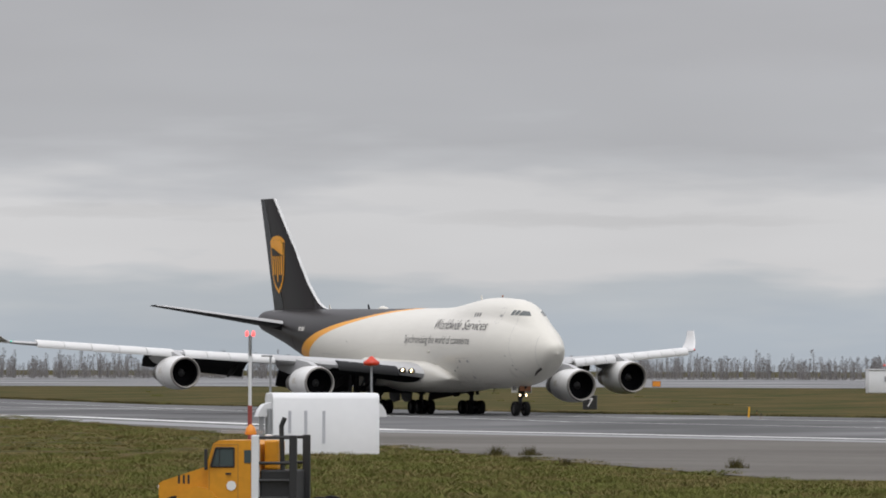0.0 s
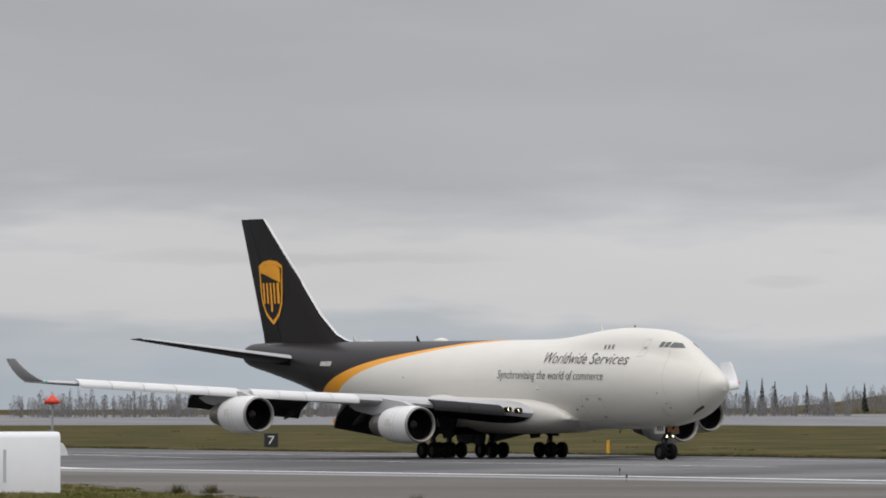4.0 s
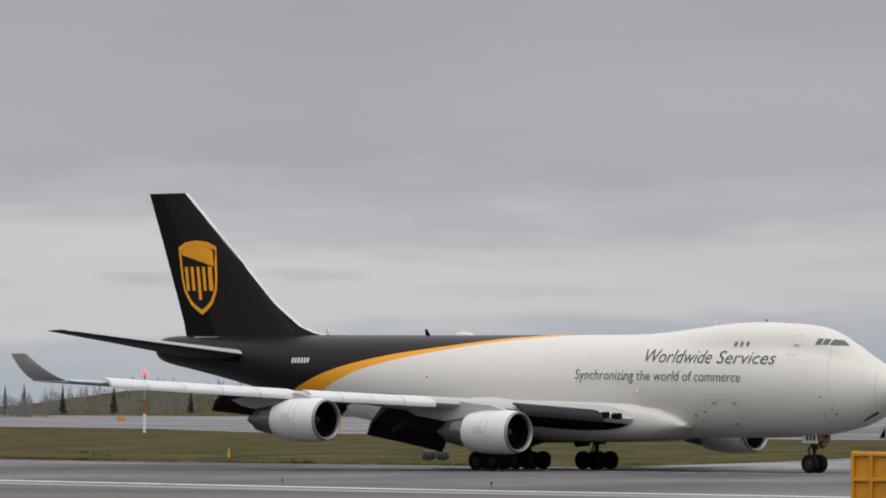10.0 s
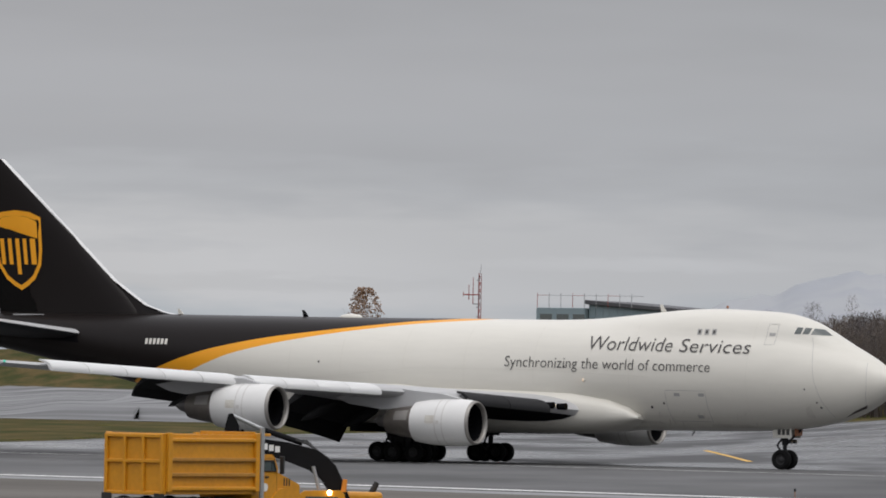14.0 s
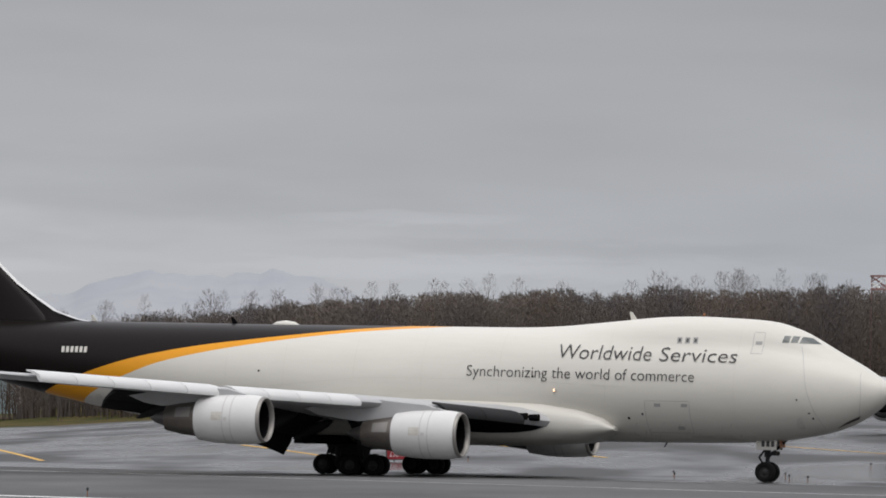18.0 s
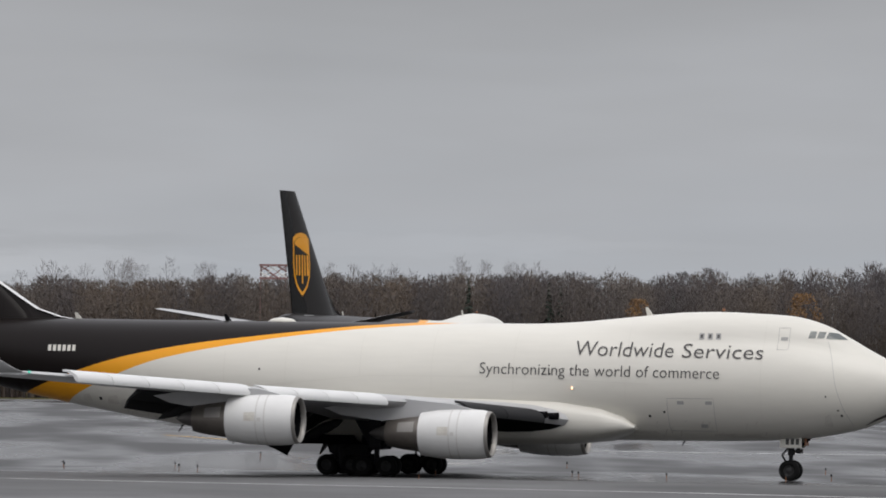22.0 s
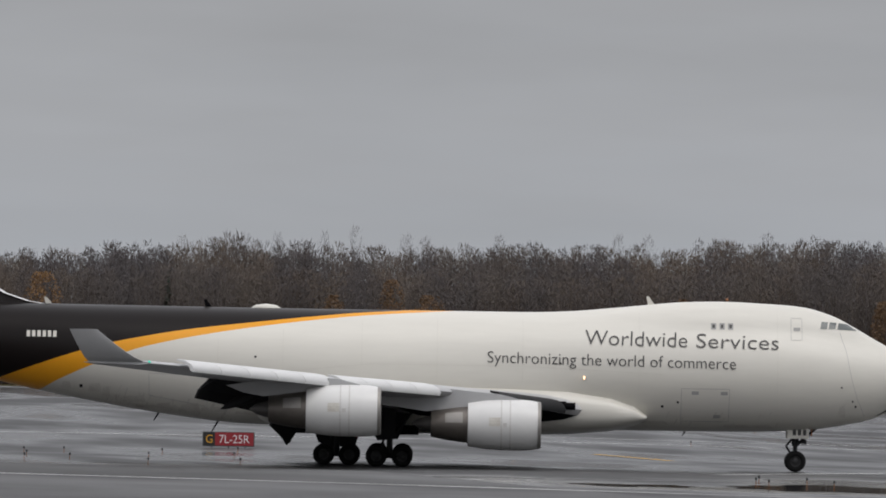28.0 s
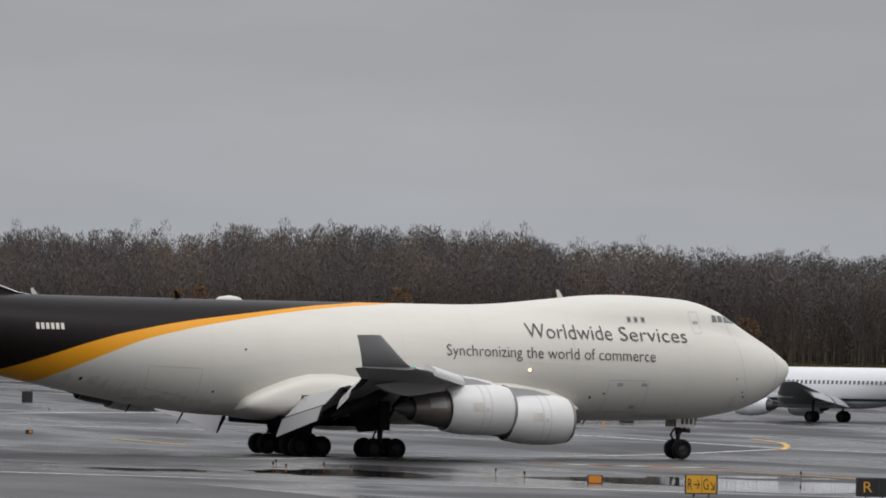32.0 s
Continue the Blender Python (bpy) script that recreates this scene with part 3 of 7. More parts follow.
def build_jet(name, label):
    jet = thing(name, label, "aircraft")
    st = [0, 0.08, 0.15, 0.3, 0.5, 0.75] + span(1, 26.5, 51)
    aft = span(26.5, 58, 105) + span(58.4, 68.2, 25) + [68.4, 68.55, 68.7]

    def top_line(s):
        return turn_at(s, lerp(PAINT_TOP, s)[0])

    def low_line(s):
        return max(turn_at(s, lerp(PAINT_LOW, s)[0]), top_line(s))

    bm = bmesh.new()
    n = 72
    loft(bm, [[hull(s, 2 * math.pi * i / n) for i in range(n)] for s in st])
    bm.faces.ensure_lookup_table()
    bmesh.ops.delete(bm, geom=[bm.faces[-1]], context="FACES_ONLY")
    # the white, gold and brown skins of the after body meet edge to edge
    for side in (1, -1):
        patch(bm, aft[:106], low_line, lambda s: math.pi, 36, 0.0, side)
    bmesh.ops.remove_doubles(bm, verts=bm.verts, dist=0.002)
    bmesh.ops.recalc_face_normals(bm, faces=bm.faces)
    body = smooth(part("fuselage", bm, WHITE, jet, "white fuselage with a raised upper deck"), 50)
    for side in (1, -1):
        bm = bmesh.new()
        patch(bm, aft, lambda s: 0.0, top_line, 30, 0.0, side)
        smooth(part("tail_paint", bm, BROWN, body, "dark brown tail paint"))
        bm = bmesh.new()
        patch(bm, aft[:106], top_line, low_line, 10, 0.0, side)
        smooth(part("gold_stripe", bm, GOLD, body, "gold sweeping stripe"))
    bm = bmesh.new()
    bm.faces.new([bm.verts.new(hull(68.7, 2 * math.pi * i / 32)) for i in range(32)])
    part("tail_cap", bm, BROWN, body)
    # wing-body fairing
    bm = bmesh.new()
    loops = []
    for s, w, z0, z1 in ((16.9, 2.9, 2.9, 3.2), (17.6, 3.24, 2.55, 3.85), (19, 3.46, 2.2, 4.45), (21.5, 3.64, 1.98, 4.9), (25, 3.75, 1.9, 5.0), (32, 3.82, 1.9, 5.15), (34, 3.8, 1.9, 5.4), (35.6, 3.76, 1.94, 5.35), (36.8, 3.7, 2.0, 5.0), (37.8, 3.6, 2.1, 4.55), (38.7, 3.46, 2.25, 4.05), (39.3, 3.3, 2.45, 3.65), (39.6, 3.0, 2.7, 3.25)):
        zc, b = (z0 + z1) / 2, (z1 - z0) / 2
        loops.append([Vector((-s, w * abs(math.cos(a)) ** 0.7 * (1 if math.cos(a) >= 0 else -1), zc + b * abs(math.sin(a)) ** 0.7 * (1 if math.sin(a) >= 0 else -1))) for a in span(0, 2 * math.pi, 36)[:-1]])
    loft(bm, loops)
    smooth(part("belly_fairing", bm, WHITE, body), 50)
    for s0, s1, z0, z1 in ((30.2, 33.4, 1.84, 2.4), (33.9, 37.4, 1.84, 2.4)):
        bm = bmesh.new()
        box(bm, -s1, -3.3, z0, -s0, 3.3, z1, 0.05)
        part("wheel_well", bm, DARK, body)
    # grime on the after belly
    for s0, z0, w, h in ((47.6, 3.55, 1.4, 0.35), (45.6, 3.2, 0.9, 0.3), (43.0, 3.05, 1.6, 0.25), (49.6, 4.1, 0.8, 0.5), (41.0, 2.9, 2.0, 0.2), (51.2, 4.3, 0.6, 0.4), (46.8, 3.2, 2.6, 0.16), (44.2, 3.0, 1.2, 0.5), (48.8, 3.85, 0.5, 0.55), (18.0, 2.75, 2.4, 0.14), (12.4, 2.6, 3.0, 0.18), (5.6, 3.3, 0.5, 0.7)):
        bm = bmesh.new()
        quad_on_skin(bm, [(s0, z0), (s0 - w, z0 - 0.05), (s0 - w * 0.9, z0 + h), (s0 - 0.1, z0 + h * 0.8)], 3, 0.02)
        part("grime", bm, GRIME, body)
    bm = bmesh.new()
    for k in range(5):
        box(bm, -36.3, -3.77, 3.3 + 0.075 * k, -34.7, -3.7, 3.34 + 0.075 * k)
    part("outflow_grille", bm, DARKPATCH, body, "dark outflow grille on the wing-root fairing")
    # runs of dirt below the doors and drains, and along the after belly
    gr = random.Random(31)
    for k in range(64):
        s0 = gr.uniform(40.5, 48.5) if k % 2 else gr.choice((9.3, 13.4, 14.8, 12.2, 17.4, 24.2, 29.2, 15.5)) + gr.gauss(0, 0.5)
        zb = lerp(LOWER, s0)[0]
        z0 = zb + gr.uniform(0.25, 1.3)
        w, h = gr.uniform(0.04, 0.13), gr.uniform(0.25, 0.8) * (0.6 if k % 2 == 0 else 1)
        lean = gr.uniform(0, 0.25)
        z1 = max(z0 - h, zb + 0.12)
        if z0 - z1 > 0.03:
            bm = bmesh.new()
            quad_on_skin(bm, [(s0 + lean, z1), (s0 + lean - w * 0.5, z1), (s0 - w, z0), (s0, z0)], 2, 0.014)
            part("grime_run", bm, GRIME, body)
    bm = bmesh.new()
    quad_on_skin(bm, [(3.3, 3.32), (1.9, 3.9), (1.75, 4.1), (2.6, 3.72)], 5, 0.02)
    part("nose_scuff", bm, DARKPATCH, body, "dark patch under the nose")
    # fin
    bm = bmesh.new()
    rows = []
    for u, le, te, z in ((0, 54.6, 66.0, 8.9), (0.12, 55.9, 66.3, 10.1), (0.5, 60.2, 67.8, 14.2), (1, 65.95, 69.8, 19.3)):
        rows.append([Vector((-s, zz, z)) for s, zz in foil(le, te, 0.0, 0.095, 12, 0.0)])
    loft(bm, rows)
    fin = smooth(part("tail_fin", bm, BROWN, jet, "dark brown tail fin with a gold shield"), 40)
    bm = bmesh.new()
    rows = []
    for le, z in ((51.8, 9.1), (53.2, 9.31), (54.6, 9.77), (55.8, 10.53), (57.1, 11.4), (60.2, 14.2), (65.95, 19.3)):
        rows.append([Vector((-(le - 0.05), 0, z)), Vector((-(le + 0.16), 0.14, z)), Vector((-(le + 0.16), -0.14, z))])
    loft(bm, rows)
    part("fin_leading_edge", bm, SLATWHITE, fin, "bare metal leading edge")
    bm = bmesh.new()
    rows = []
    for s0, z0, w in ((51.8, 8.72, 0.05), (53.2, 8.95, 0.2), (54.6, 9.39, 0.3), (55.8, 10.13, 0.35), (57.1, 10.98, 0.3)):
        rows.append([Vector((-s0, 0, z0 + 0.3)), Vector((-s0, w, 8.8)), Vector((-s0, -w, 8.8))])
    loft(bm, rows)
    part("fin_fillet", bm, BROWN, fin)
    for side in (-1, 1):
        # gold shield: border, brown field, gold head and plain bars
        def on_fin(s, z, o, side=side):
            le, te = 54.6 + (z - 8.9) * 1.092, 66.0 + (z - 8.9) * 0.365
            c = te - le
            x = min(max((s - le) / c, 0.02), 0.98)
            t = 5 * 0.095 * c * (0.2969 * math.sqrt(x) - 0.126 * x - 0.3516 * x**2 + 0.2843 * x**3 - 0.1015 * x**4)
            return Vector((-s, side * (t + o), z))

        def shield(k, top, bot):
            cx, cz = 64.5, 13.3
            pts = [(-1.72 , 2.15), (-1.0, 2.5), (0, 2.62), (1.0, 2.5), (1.72, 2.15), (1.7, 0), (1.55, -1.0), (1.05, -1.9), (0.5, -2.35), (0, -2.65), (-0.5, -2.35), (-1.05, -1.9), (-1.55, -1.0), (-1.7, 0)]
            return [(cx + a * 1.12 * k + (b * k) * 0.12, cz + b * k) for a, b in pts]

        for nm, k, o, mat in (("shield_border", 1.0, 0.03, GOLD), ("shield_field", 0.87, 0.045, BROWN)):
            bm = bmesh.new()
            pts = shield(k, 0, 0)
            ring = [bm.verts.new(on_fin(s, z, o)) for s, z in pts]
            mid = bm.verts.new(on_fin(sum(p[0] for p in pts) / len(pts), sum(p[1] for p in pts) / len(pts), o))
            for a, b in zip(ring, ring[1:] + ring[:1]):
                bm.faces.new((a, b, mid))
            bmesh.ops.recalc_face_normals(bm, faces=bm.faces)
            part(nm, bm, mat, fin)
        bm = bmesh.new()
        head = [(-1.45, 1.85), (-0.9, 2.15), (0, 2.28), (0.9, 2.15), (1.45, 1.85), (1.45, 0.75), (0.6, 1.25), (-0.4, 1.5), (-1.45, 1.6)]
        head = [(-a if side < 0 else a, b) for a, b in head]
        ring = [bm.verts.new(on_fin(64.5 + a * 1.12 + b * 0.12, 13.3 + b, 0.06)) for a, b in head]
        bm.faces.new(ring)
        bmesh.ops.triangulate(bm, faces=bm.faces)
        part("shield_head", bm, GOLD, fin)
        for a0, a1, b0, b1 in ((-1.25, -0.97, -0.95, 0.75), (-0.7, -0.42, -0.95, 0.75), (-0.15, 0.13, -1.6, 0.75), (0.38, 0.64, -0.95, 0.75), (0.9, 1.28, -0.95, 0.75)):
            bm = bmesh.new()
            f = 1 if side < 0 else -1
            vs = [bm.verts.new(on_fin(64.5 - f * a * 1.12 + b * 0.12, 13.3 + b, 0.065)) for a, b in ((a0, b0), (a1, b0), (a1, b1), (a0, b1))]
            bm.faces.new(vs)
            part("shield_bar", bm, GOLD, fin)
        # rudder: a glossier panel whose forward edge steps in and out at the hinges
        bm = bmesh.new()
        last = None
        for k, z in enumerate(span(9.25, 19.2, 40)):
            le, te = 54.6 + (z - 8.9) * 1.092, 66.0 + (z - 8.9) * 0.365
            u0 = 0.70 - 0.05 * (z - 9) / 10 + (0.012 if k % 4 < 2 else 0.0)
            row = [bm.verts.new(on_fin(le + (te - le) * u, z, 0.012)) for u in span(u0, 0.98, 5)]
            if last:
                for i in range(5):
                    bm.faces.new((last[i], last[i + 1], row[i + 1], row[i]))
            last = row
        bmesh.ops.recalc_face_normals(bm, faces=bm.faces)
        part("rudder", bm, RUDDER, fin, "darker glossy rudder panel")
    # the dark seal plate at the tailplane's root and the pale strips at the fin's foot
    bm = bmesh.new()
    quad_on_skin(bm, [(66.0, 7.75), (58.6, 7.25), (58.8, 7.8), (65.6, 8.35)], 8, 0.02)
    smooth(part("tailplane_seal", bm, DARK, body, "dark plate at the tailplane root"))
    for s0, s1 in ((62.2, 64.6), (57.0, 58.4)):
        for sd in (-1, 1):
            bm = bmesh.new()
            box(bm, -s1, sd * 0.62 - 0.05, 9.0, -s0, sd * 0.62 + 0.05, 9.09)
            part("fin_root_strip", bm, WINGGREY, fin)
    # tailplanes
    for side in (-1, 1):
        bm = bmesh.new()
        rows = []
        for y, le, te, z in ((1.0, 57.6, 65.6, 7.7), (1.9, 58.6, 65.9, 7.85), (6.5, 62.7, 67.3, 8.65), (10.6, 66.2, 68.8, 9.35), (11.0, 66.9, 69.0, 9.42)):
            rows.append([Vector((-s, side * y, zz)) for s, zz in foil(le, te, z, 0.09, 12, 0.0)])
        loft(bm, rows)
        bm2 = bmesh.new()
        loft(bm2, [[Vector((-(le + a), side * y, z + b)) for a, b in ((-0.06, 0.0), (0.2, 0.2 * k), (0.5, 0.3 * k), (0.2, -0.1 * k))] for y, le, z, k in ((1.9, 58.6, 7.85, 1.0), (6.5, 62.7, 8.65, 0.7), (10.6, 66.2, 9.35, 0.5))])
        part("tailplane_leading_edge", bm2, WINGGREY, jet, "pale leading edge")
        shade_beneath(smooth(part("tailplane", bm, UNDERSHADE, jet, "grey swept tailplane, dark beneath"), 40))
    wing(jet, -1)
    wing(jet, 1)
    for y, s0, z in ((-12.1, 23.2, 2.6), (-20.9, 32.3, 3.36), (12.1, 23.2, 2.6), (20.9, 32.3, 3.36)):
        engine(jet, y, s0, z)
    # landing gear
    bm = bmesh.new()
    lathe(bm, [(0.5, 0.02), (0.5, 0.13), (1.5, 0.13), (1.52, 0.2), (2.9, 0.2), (2.9, 0.02)], axis="Z", seg=14, origin=(-8.06, 0, 0))
    ng = smooth(part("nose_gear", bm, GEAR, jet, "twin-wheel nose landing gear"), 40)
    for nm, a, b, r in (("drag_brace", (-8.06, 0, 1.5), (-6.5, 0, 2.9), 0.08), ("axle", (-8.06, -0.55, 0.62), (-8.06, 0.55, 0.62), 0.1), ("torque_link", (-8.2, 0, 0.9), (-8.6, 0, 1.5), 0.06), ("torque_link", (-8.6, 0, 1.5), (-8.2, 0, 2.0), 0.06), ("lamp_bar", (-7.85, -0.35, 1.75), (-7.85, 0.35, 1.75), 0.1)):
        bm = bmesh.new()
        rod(bm, a, b, r)
        part(nm, bm, GEAR, ng)
    wheel(ng, -8.06, -0.46)
    wheel(ng, -8.06, 0.46)
    for sd in (-1, 1):
        bm = bmesh.new()
        box(bm, -8.6, sd * 0.62 - 0.03, 1.95, -7.3, sd * 0.62 + 0.03, 2.75, 0.02)
        part("gear_door", bm, WHITE, ng)
    bm = bmesh.new()
    box(bm, -7.15, -0.5, 2.1, -7.1, 0.5, 2.75, 0.02)
    part("gear_door", bm, RUSTDOOR, ng)
    for k in range(3):
        bm = bmesh.new()
        box(bm, -8.25 + k * 0.3, -0.67, 2.15, -8.05 + k * 0.3, -0.652, 2.5)
        part("number_bar", bm, INK, ng)
    for dy in (-0.28, 0.28):
        bm = bmesh.new()
        lathe(bm, [(-7.7, 0.01), (-7.68, 0.12), (-7.42, 0.14), (-7.42, 0.125), (-7.66, 0.115)], origin=(0, dy, 1.75), seg=14)
        part("lamp_hood", bm, GEAR, ng)
        bm = bmesh.new()
        lathe(bm, [(-7.62, 0.11), (-7.6, 0.01)], origin=(0, dy, 1.75), seg=14)
        part("taxi_light", bm, TAXILAMP, ng, "lit taxi light")
    for s, y, top in ((31.9, 5.4, 3.6), (31.9, -5.4, 3.6), (35.0, 1.95, 2.4), (35.0, -1.95, 2.4)):
        main_gear(jet, s, y, top)
    for y in (-0.55, 0.55):
        bm = bmesh.new()
        loft(bm, [[Vector((-a, y + e, b)) for a, b in ((33.9, 1.15), (35.2, 1.0), (36.1, 1.3), (36.4, 2.2), (33.6, 2.2))] for e in (-0.04, 0.04)])
        part("gear_door", bm, GEAR, jet, "dark open landing gear door")
    for sd in (-1, 1):
        bm = bmesh.new()
        loft(bm, [[Vector((-a, sd * 4.0, b)) for a, b in ((31.4, 1.6), (32.6, 1.5), (33.6, 3.3), (30.6, 3.3))], [Vector((-a, sd * 4.08, b)) for a, b in ((31.4, 1.6), (32.6, 1.5), (33.6, 3.3), (30.6, 3.3))]])
        part("gear_door", bm, GEAR, jet, "dark open landing gear door")
    # landing lights in the wing roots
    for side in (-1, 1):
        for y in (4.5, 5.1):
            le, te, z, th = wing_at(y)
            bm = bmesh.new()
            lathe(bm, [(-le - 0.2, 0.2), (-le + 0.42, 0.22), (-le + 0.42, 0.19), (-le - 0.1, 0.16)], origin=(0, side * y, z + 0.1), seg=14)
            part("lamp_hood", bm, DARK, jet)
            bm = bmesh.new()
            lathe(bm, [(-le - 0.02, 0.165), (-le + 0.02, 0.01)], origin=(0, side * y, z + 0.1), seg=14)
            part("landing_light", bm, LAMP, jet, "lit landing light")
    # flight deck windows
    for q in (((6.72, 8.4), (6.3, 8.4), (6.24, 8.8), (6.62, 8.82)), ((6.2, 8.4), (5.78, 8.4), (5.7, 8.77), (6.12, 8.8)), ((5.66, 8.38), (4.42, 8.33), (5.02, 8.7), (5.56, 8.76))):
        for sd in (1, -1):
            bm = bmesh.new()
            quad_on_skin(bm, q, 6, 0.02)
            if sd < 0:
                bmesh.ops.scale(bm, vec=(1, -1, 1), verts=bm.verts)
                bmesh.ops.reverse_faces(bm, faces=bm.faces)
            smooth(part("cockpit_window", bm, GLASS, body, "dark cockpit window"))
    # upper-deck windows, doors and seams on the right side
    for s in (13.2, 12.7, 12.2):
        bm = bmesh.new()
        quad_on_skin(bm, [(s, 8.27), (s - 0.3, 8.27), (s - 0.3, 8.64), (s, 8.64)], 2, 0.02)
        part("cabin_window", bm, SEAM, body, "blanked grey cabin window")
    for s in (13.12, 12.62, 12.12):
        bm = bmesh.new()
        quad_on_skin(bm, [(s, 8.35), (s - 0.14, 8.35), (s - 0.14, 8.55), (s, 8.55)], 1, 0.03)
        part("window_glass", bm, INK, body)
    for nm, pts in (("upper_deck_door", ((8.5, 7.72), (7.85, 7.72), (7.85, 9.0), (8.5, 9.0), (8.5, 7.72))), ("cargo_door", ((14.9, 2.9), (12.1, 2.9), (12.1, 4.8), (14.9, 4.8), (14.9, 2.9))),
                    ("nose_door_seam", ((5.5, 8.2), (5.1, 7.0), (4.8, 5.5), (4.4, 4.3), (3.9, 3.3))), ("radome_seam", ((1.75, 6.7), (1.65, 6.0), (1.6, 5.2), (1.75, 4.4), (1.9, 3.9))),
                    ("hull_joint", ((24.2, 9.0), (24.2, 7), (24.2, 5))), ("hull_joint", ((9.3, 9.5), (9.3, 7.4), (9.3, 5), (9.3, 3))), ("aft_cargo_door", ((46.0, 3.9), (42.6, 3.3), (42.6, 5.1), (46.0, 5.2), (46.0, 3.9))), ("hull_joint", ((29.2, 8.9), (29.2, 7), (29.2, 5))), ("hull_joint", ((17.4, 9.2), (17.4, 7), (17.4, 4.6))), ("hull_joint", ((33.6, 8.5), (33.6, 7), (33.6, 5.9))), ("hull_joint", ((38.2, 7.9), (38.2, 6.6), (38.2, 5.4))),
                    ("hull_joint", ((42.0, 7.3), (42.0, 5.6), (42.0, 3.4))), ("hull_joint", ((46.6, 6.2), (46.6, 4.8), (46.6, 3.6))), ("hull_joint", ((41.0, 5.15), (33, 5.95), (24, 5.95), (16, 5.6))), ("hull_joint", ((16.5, 3.2), (12, 3.1), (8, 3.4), (5, 4.1)))):
        bm = bmesh.new()
        seam_on_skin(bm, along(pts), 0.018 if "joint" in nm else 0.024)
        part(nm, bm, JOINT if "joint" in nm else SEAM, body)
    for s, z in ((8.35, 8.25), (14.3, 4.45), (12.6, 4.45), (13.0, 3.1)):
        bm = bmesh.new()
        quad_on_skin(bm, [(s, z), (s - 0.4, z), (s - 0.4, z + 0.2), (s, z + 0.2)], 1, 0.02)
        part("door_latch", bm, SEAM, body)
    for s, z, r in ((16.0, 3.75, 0.07), (15.1, 4.0, 0.06), (5.4, 5.0, 0.05), (4.7, 4.2, 0.05), (4.5, 3.9, 0.06), (39.8, 6.25, 0.06), (22.0, 6.15, 0.06), (50.0, 4.4, 0.09), (41.6, 3.75, 0.07)):
        bm = bmesh.new()
        quad_on_skin(bm, [(s + r, z - r), (s - r, z - r), (s - r, z + r), (s + r, z + r)], 1, 0.02)
        part("vent", bm, DARK, body)
    # a small lamp on the wing root that shines aft over the wing
    n = Vector((-0.85, -0.53, 0)).normalized()
    p = skin(20.6, 5.35, 0.1)
    bm = bmesh.new()
    bmesh.ops.create_circle(bm, cap_ends=True, segments=12, radius=0.1, matrix=Matrix.Translation(p) @ n.to_track_quat("Z", "Y").to_matrix().to_4x4())
    part("side_light", bm, AMBER, body, "lit amber side light")
    bm = bmesh.new()
    rod(bm, p - n * 0.12, p - n * 0.006, 0.05, 0.11, 12)
    part("lamp_housing", bm, WHITE, body)
    # aerials and domes on the crown
    for s, h, mat in ((16.6, 0.5, WHITE), (42.6, 0.45, DARK), (52.0, 0.4, WHITE)):
        z = hull(s, 0).z - 0.03
        bm = bmesh.new()
        prism(bm, [(s + 0.25, z), (s - 0.15, z), (s + 0.2, z + h), (s + 0.35, z + h)], 0.06, lambda a, b, d: Vector((-a, d - 0.03, b)))
        part("blade_aerial", bm, mat, body)
    bm = bmesh.new()
    lathe(bm, [(-38.4, 0.02), (-38.7, 0.2), (-39.3, 0.28), (-39.9, 0.2), (-40.2, 0.02)], origin=(0, 0, 9.1), seg=16)
    bmesh.ops.scale(bm, vec=(1, 1.5, 1), verts=bm.verts)
    smooth(part("aerial_dome", bm, WHITE, body))
    for s, z, d in ((42.0, 2.45, 0.7), (45.5, 2.9, 0.5), (14.5, 2.35, 0.35)):
        bm = bmesh.new()
        rod(bm, (-s, 0.3, z), (-s - d * 0.6, 0.3, z - d), 0.06, 0.03)
        part("belly_aerial", bm, DARK, body)
    bm = bmesh.new()
    bmesh.ops.create_uvsphere(bm, u_segments=10, v_segments=6, radius=0.09, matrix=Matrix.Translation((-12.2, 0, 10.05)))
    part("beacon", bm, RUSTDOOR, body)
    # slogans and registration bars
    for text, s0, z, w, h, shear in (("Worldwide", 20.55, 7.26, 5.95, 0.84, 0.05), ("Services", 14.07, 7.185, 4.82, 0.82, 0.05), ("Synchronizing the world of commerce", 26.25, 6.13, 14.5, 0.66, 0.0)):
        bm = writing(text, w, h, shear)
        bmesh.ops.subdivide_edges(bm, edges=[e for e in bm.edges if e.calc_length() > 0.35], cuts=1)
        bmesh.ops.triangulate(bm, faces=bm.faces)
        for v in bm.verts:
            v.co = skin(s0 - v.co.x, z + v.co.y - v.co.x * 0.012, 0.045)
        for word in words_of(bm):
            part("slogan_word", word, INK, body, "dark grey lettering")
    for k in range(6):
        bm = bmesh.new()
        bars(bm, (0.2,), 53.2 - 0.31 * k, 7.22, 0.36, 0.1, 0.02)
        part("registration_bar", bm, WHITE, body)
    return jet


RUDDER = surface("rudder_paint", (0.004, 0.0034, 0.0034), 0.22, 0, 0.05, 0.1, 0.4, 2.0, spec=0.12)
DARKPATCH = surface("dark_brown_patch", (0.05, 0.04, 0.035), 0.6, 0, 0.2, 0.2, 0.15, 0.7)
JOINT = surface("skin_joint", (0.60, 0.578, 0.518), 0.5, 0, 0.05, 0.05)
GRIME = surface("belly_grime", (0.61, 0.588, 0.53), 0.5, 0, 0.2, 0.1, 0.1, 0.5, other=(0.53, 0.50, 0.45))
STAIN = surface("faint_stain", (0.56, 0.545, 0.52), 0.5, 0, 0.05, 0.05)
RUSTDOOR = surface("orange_inner_door", (0.30, 0.12, 0.05), 0.6, 0, 0.1, 0.1)
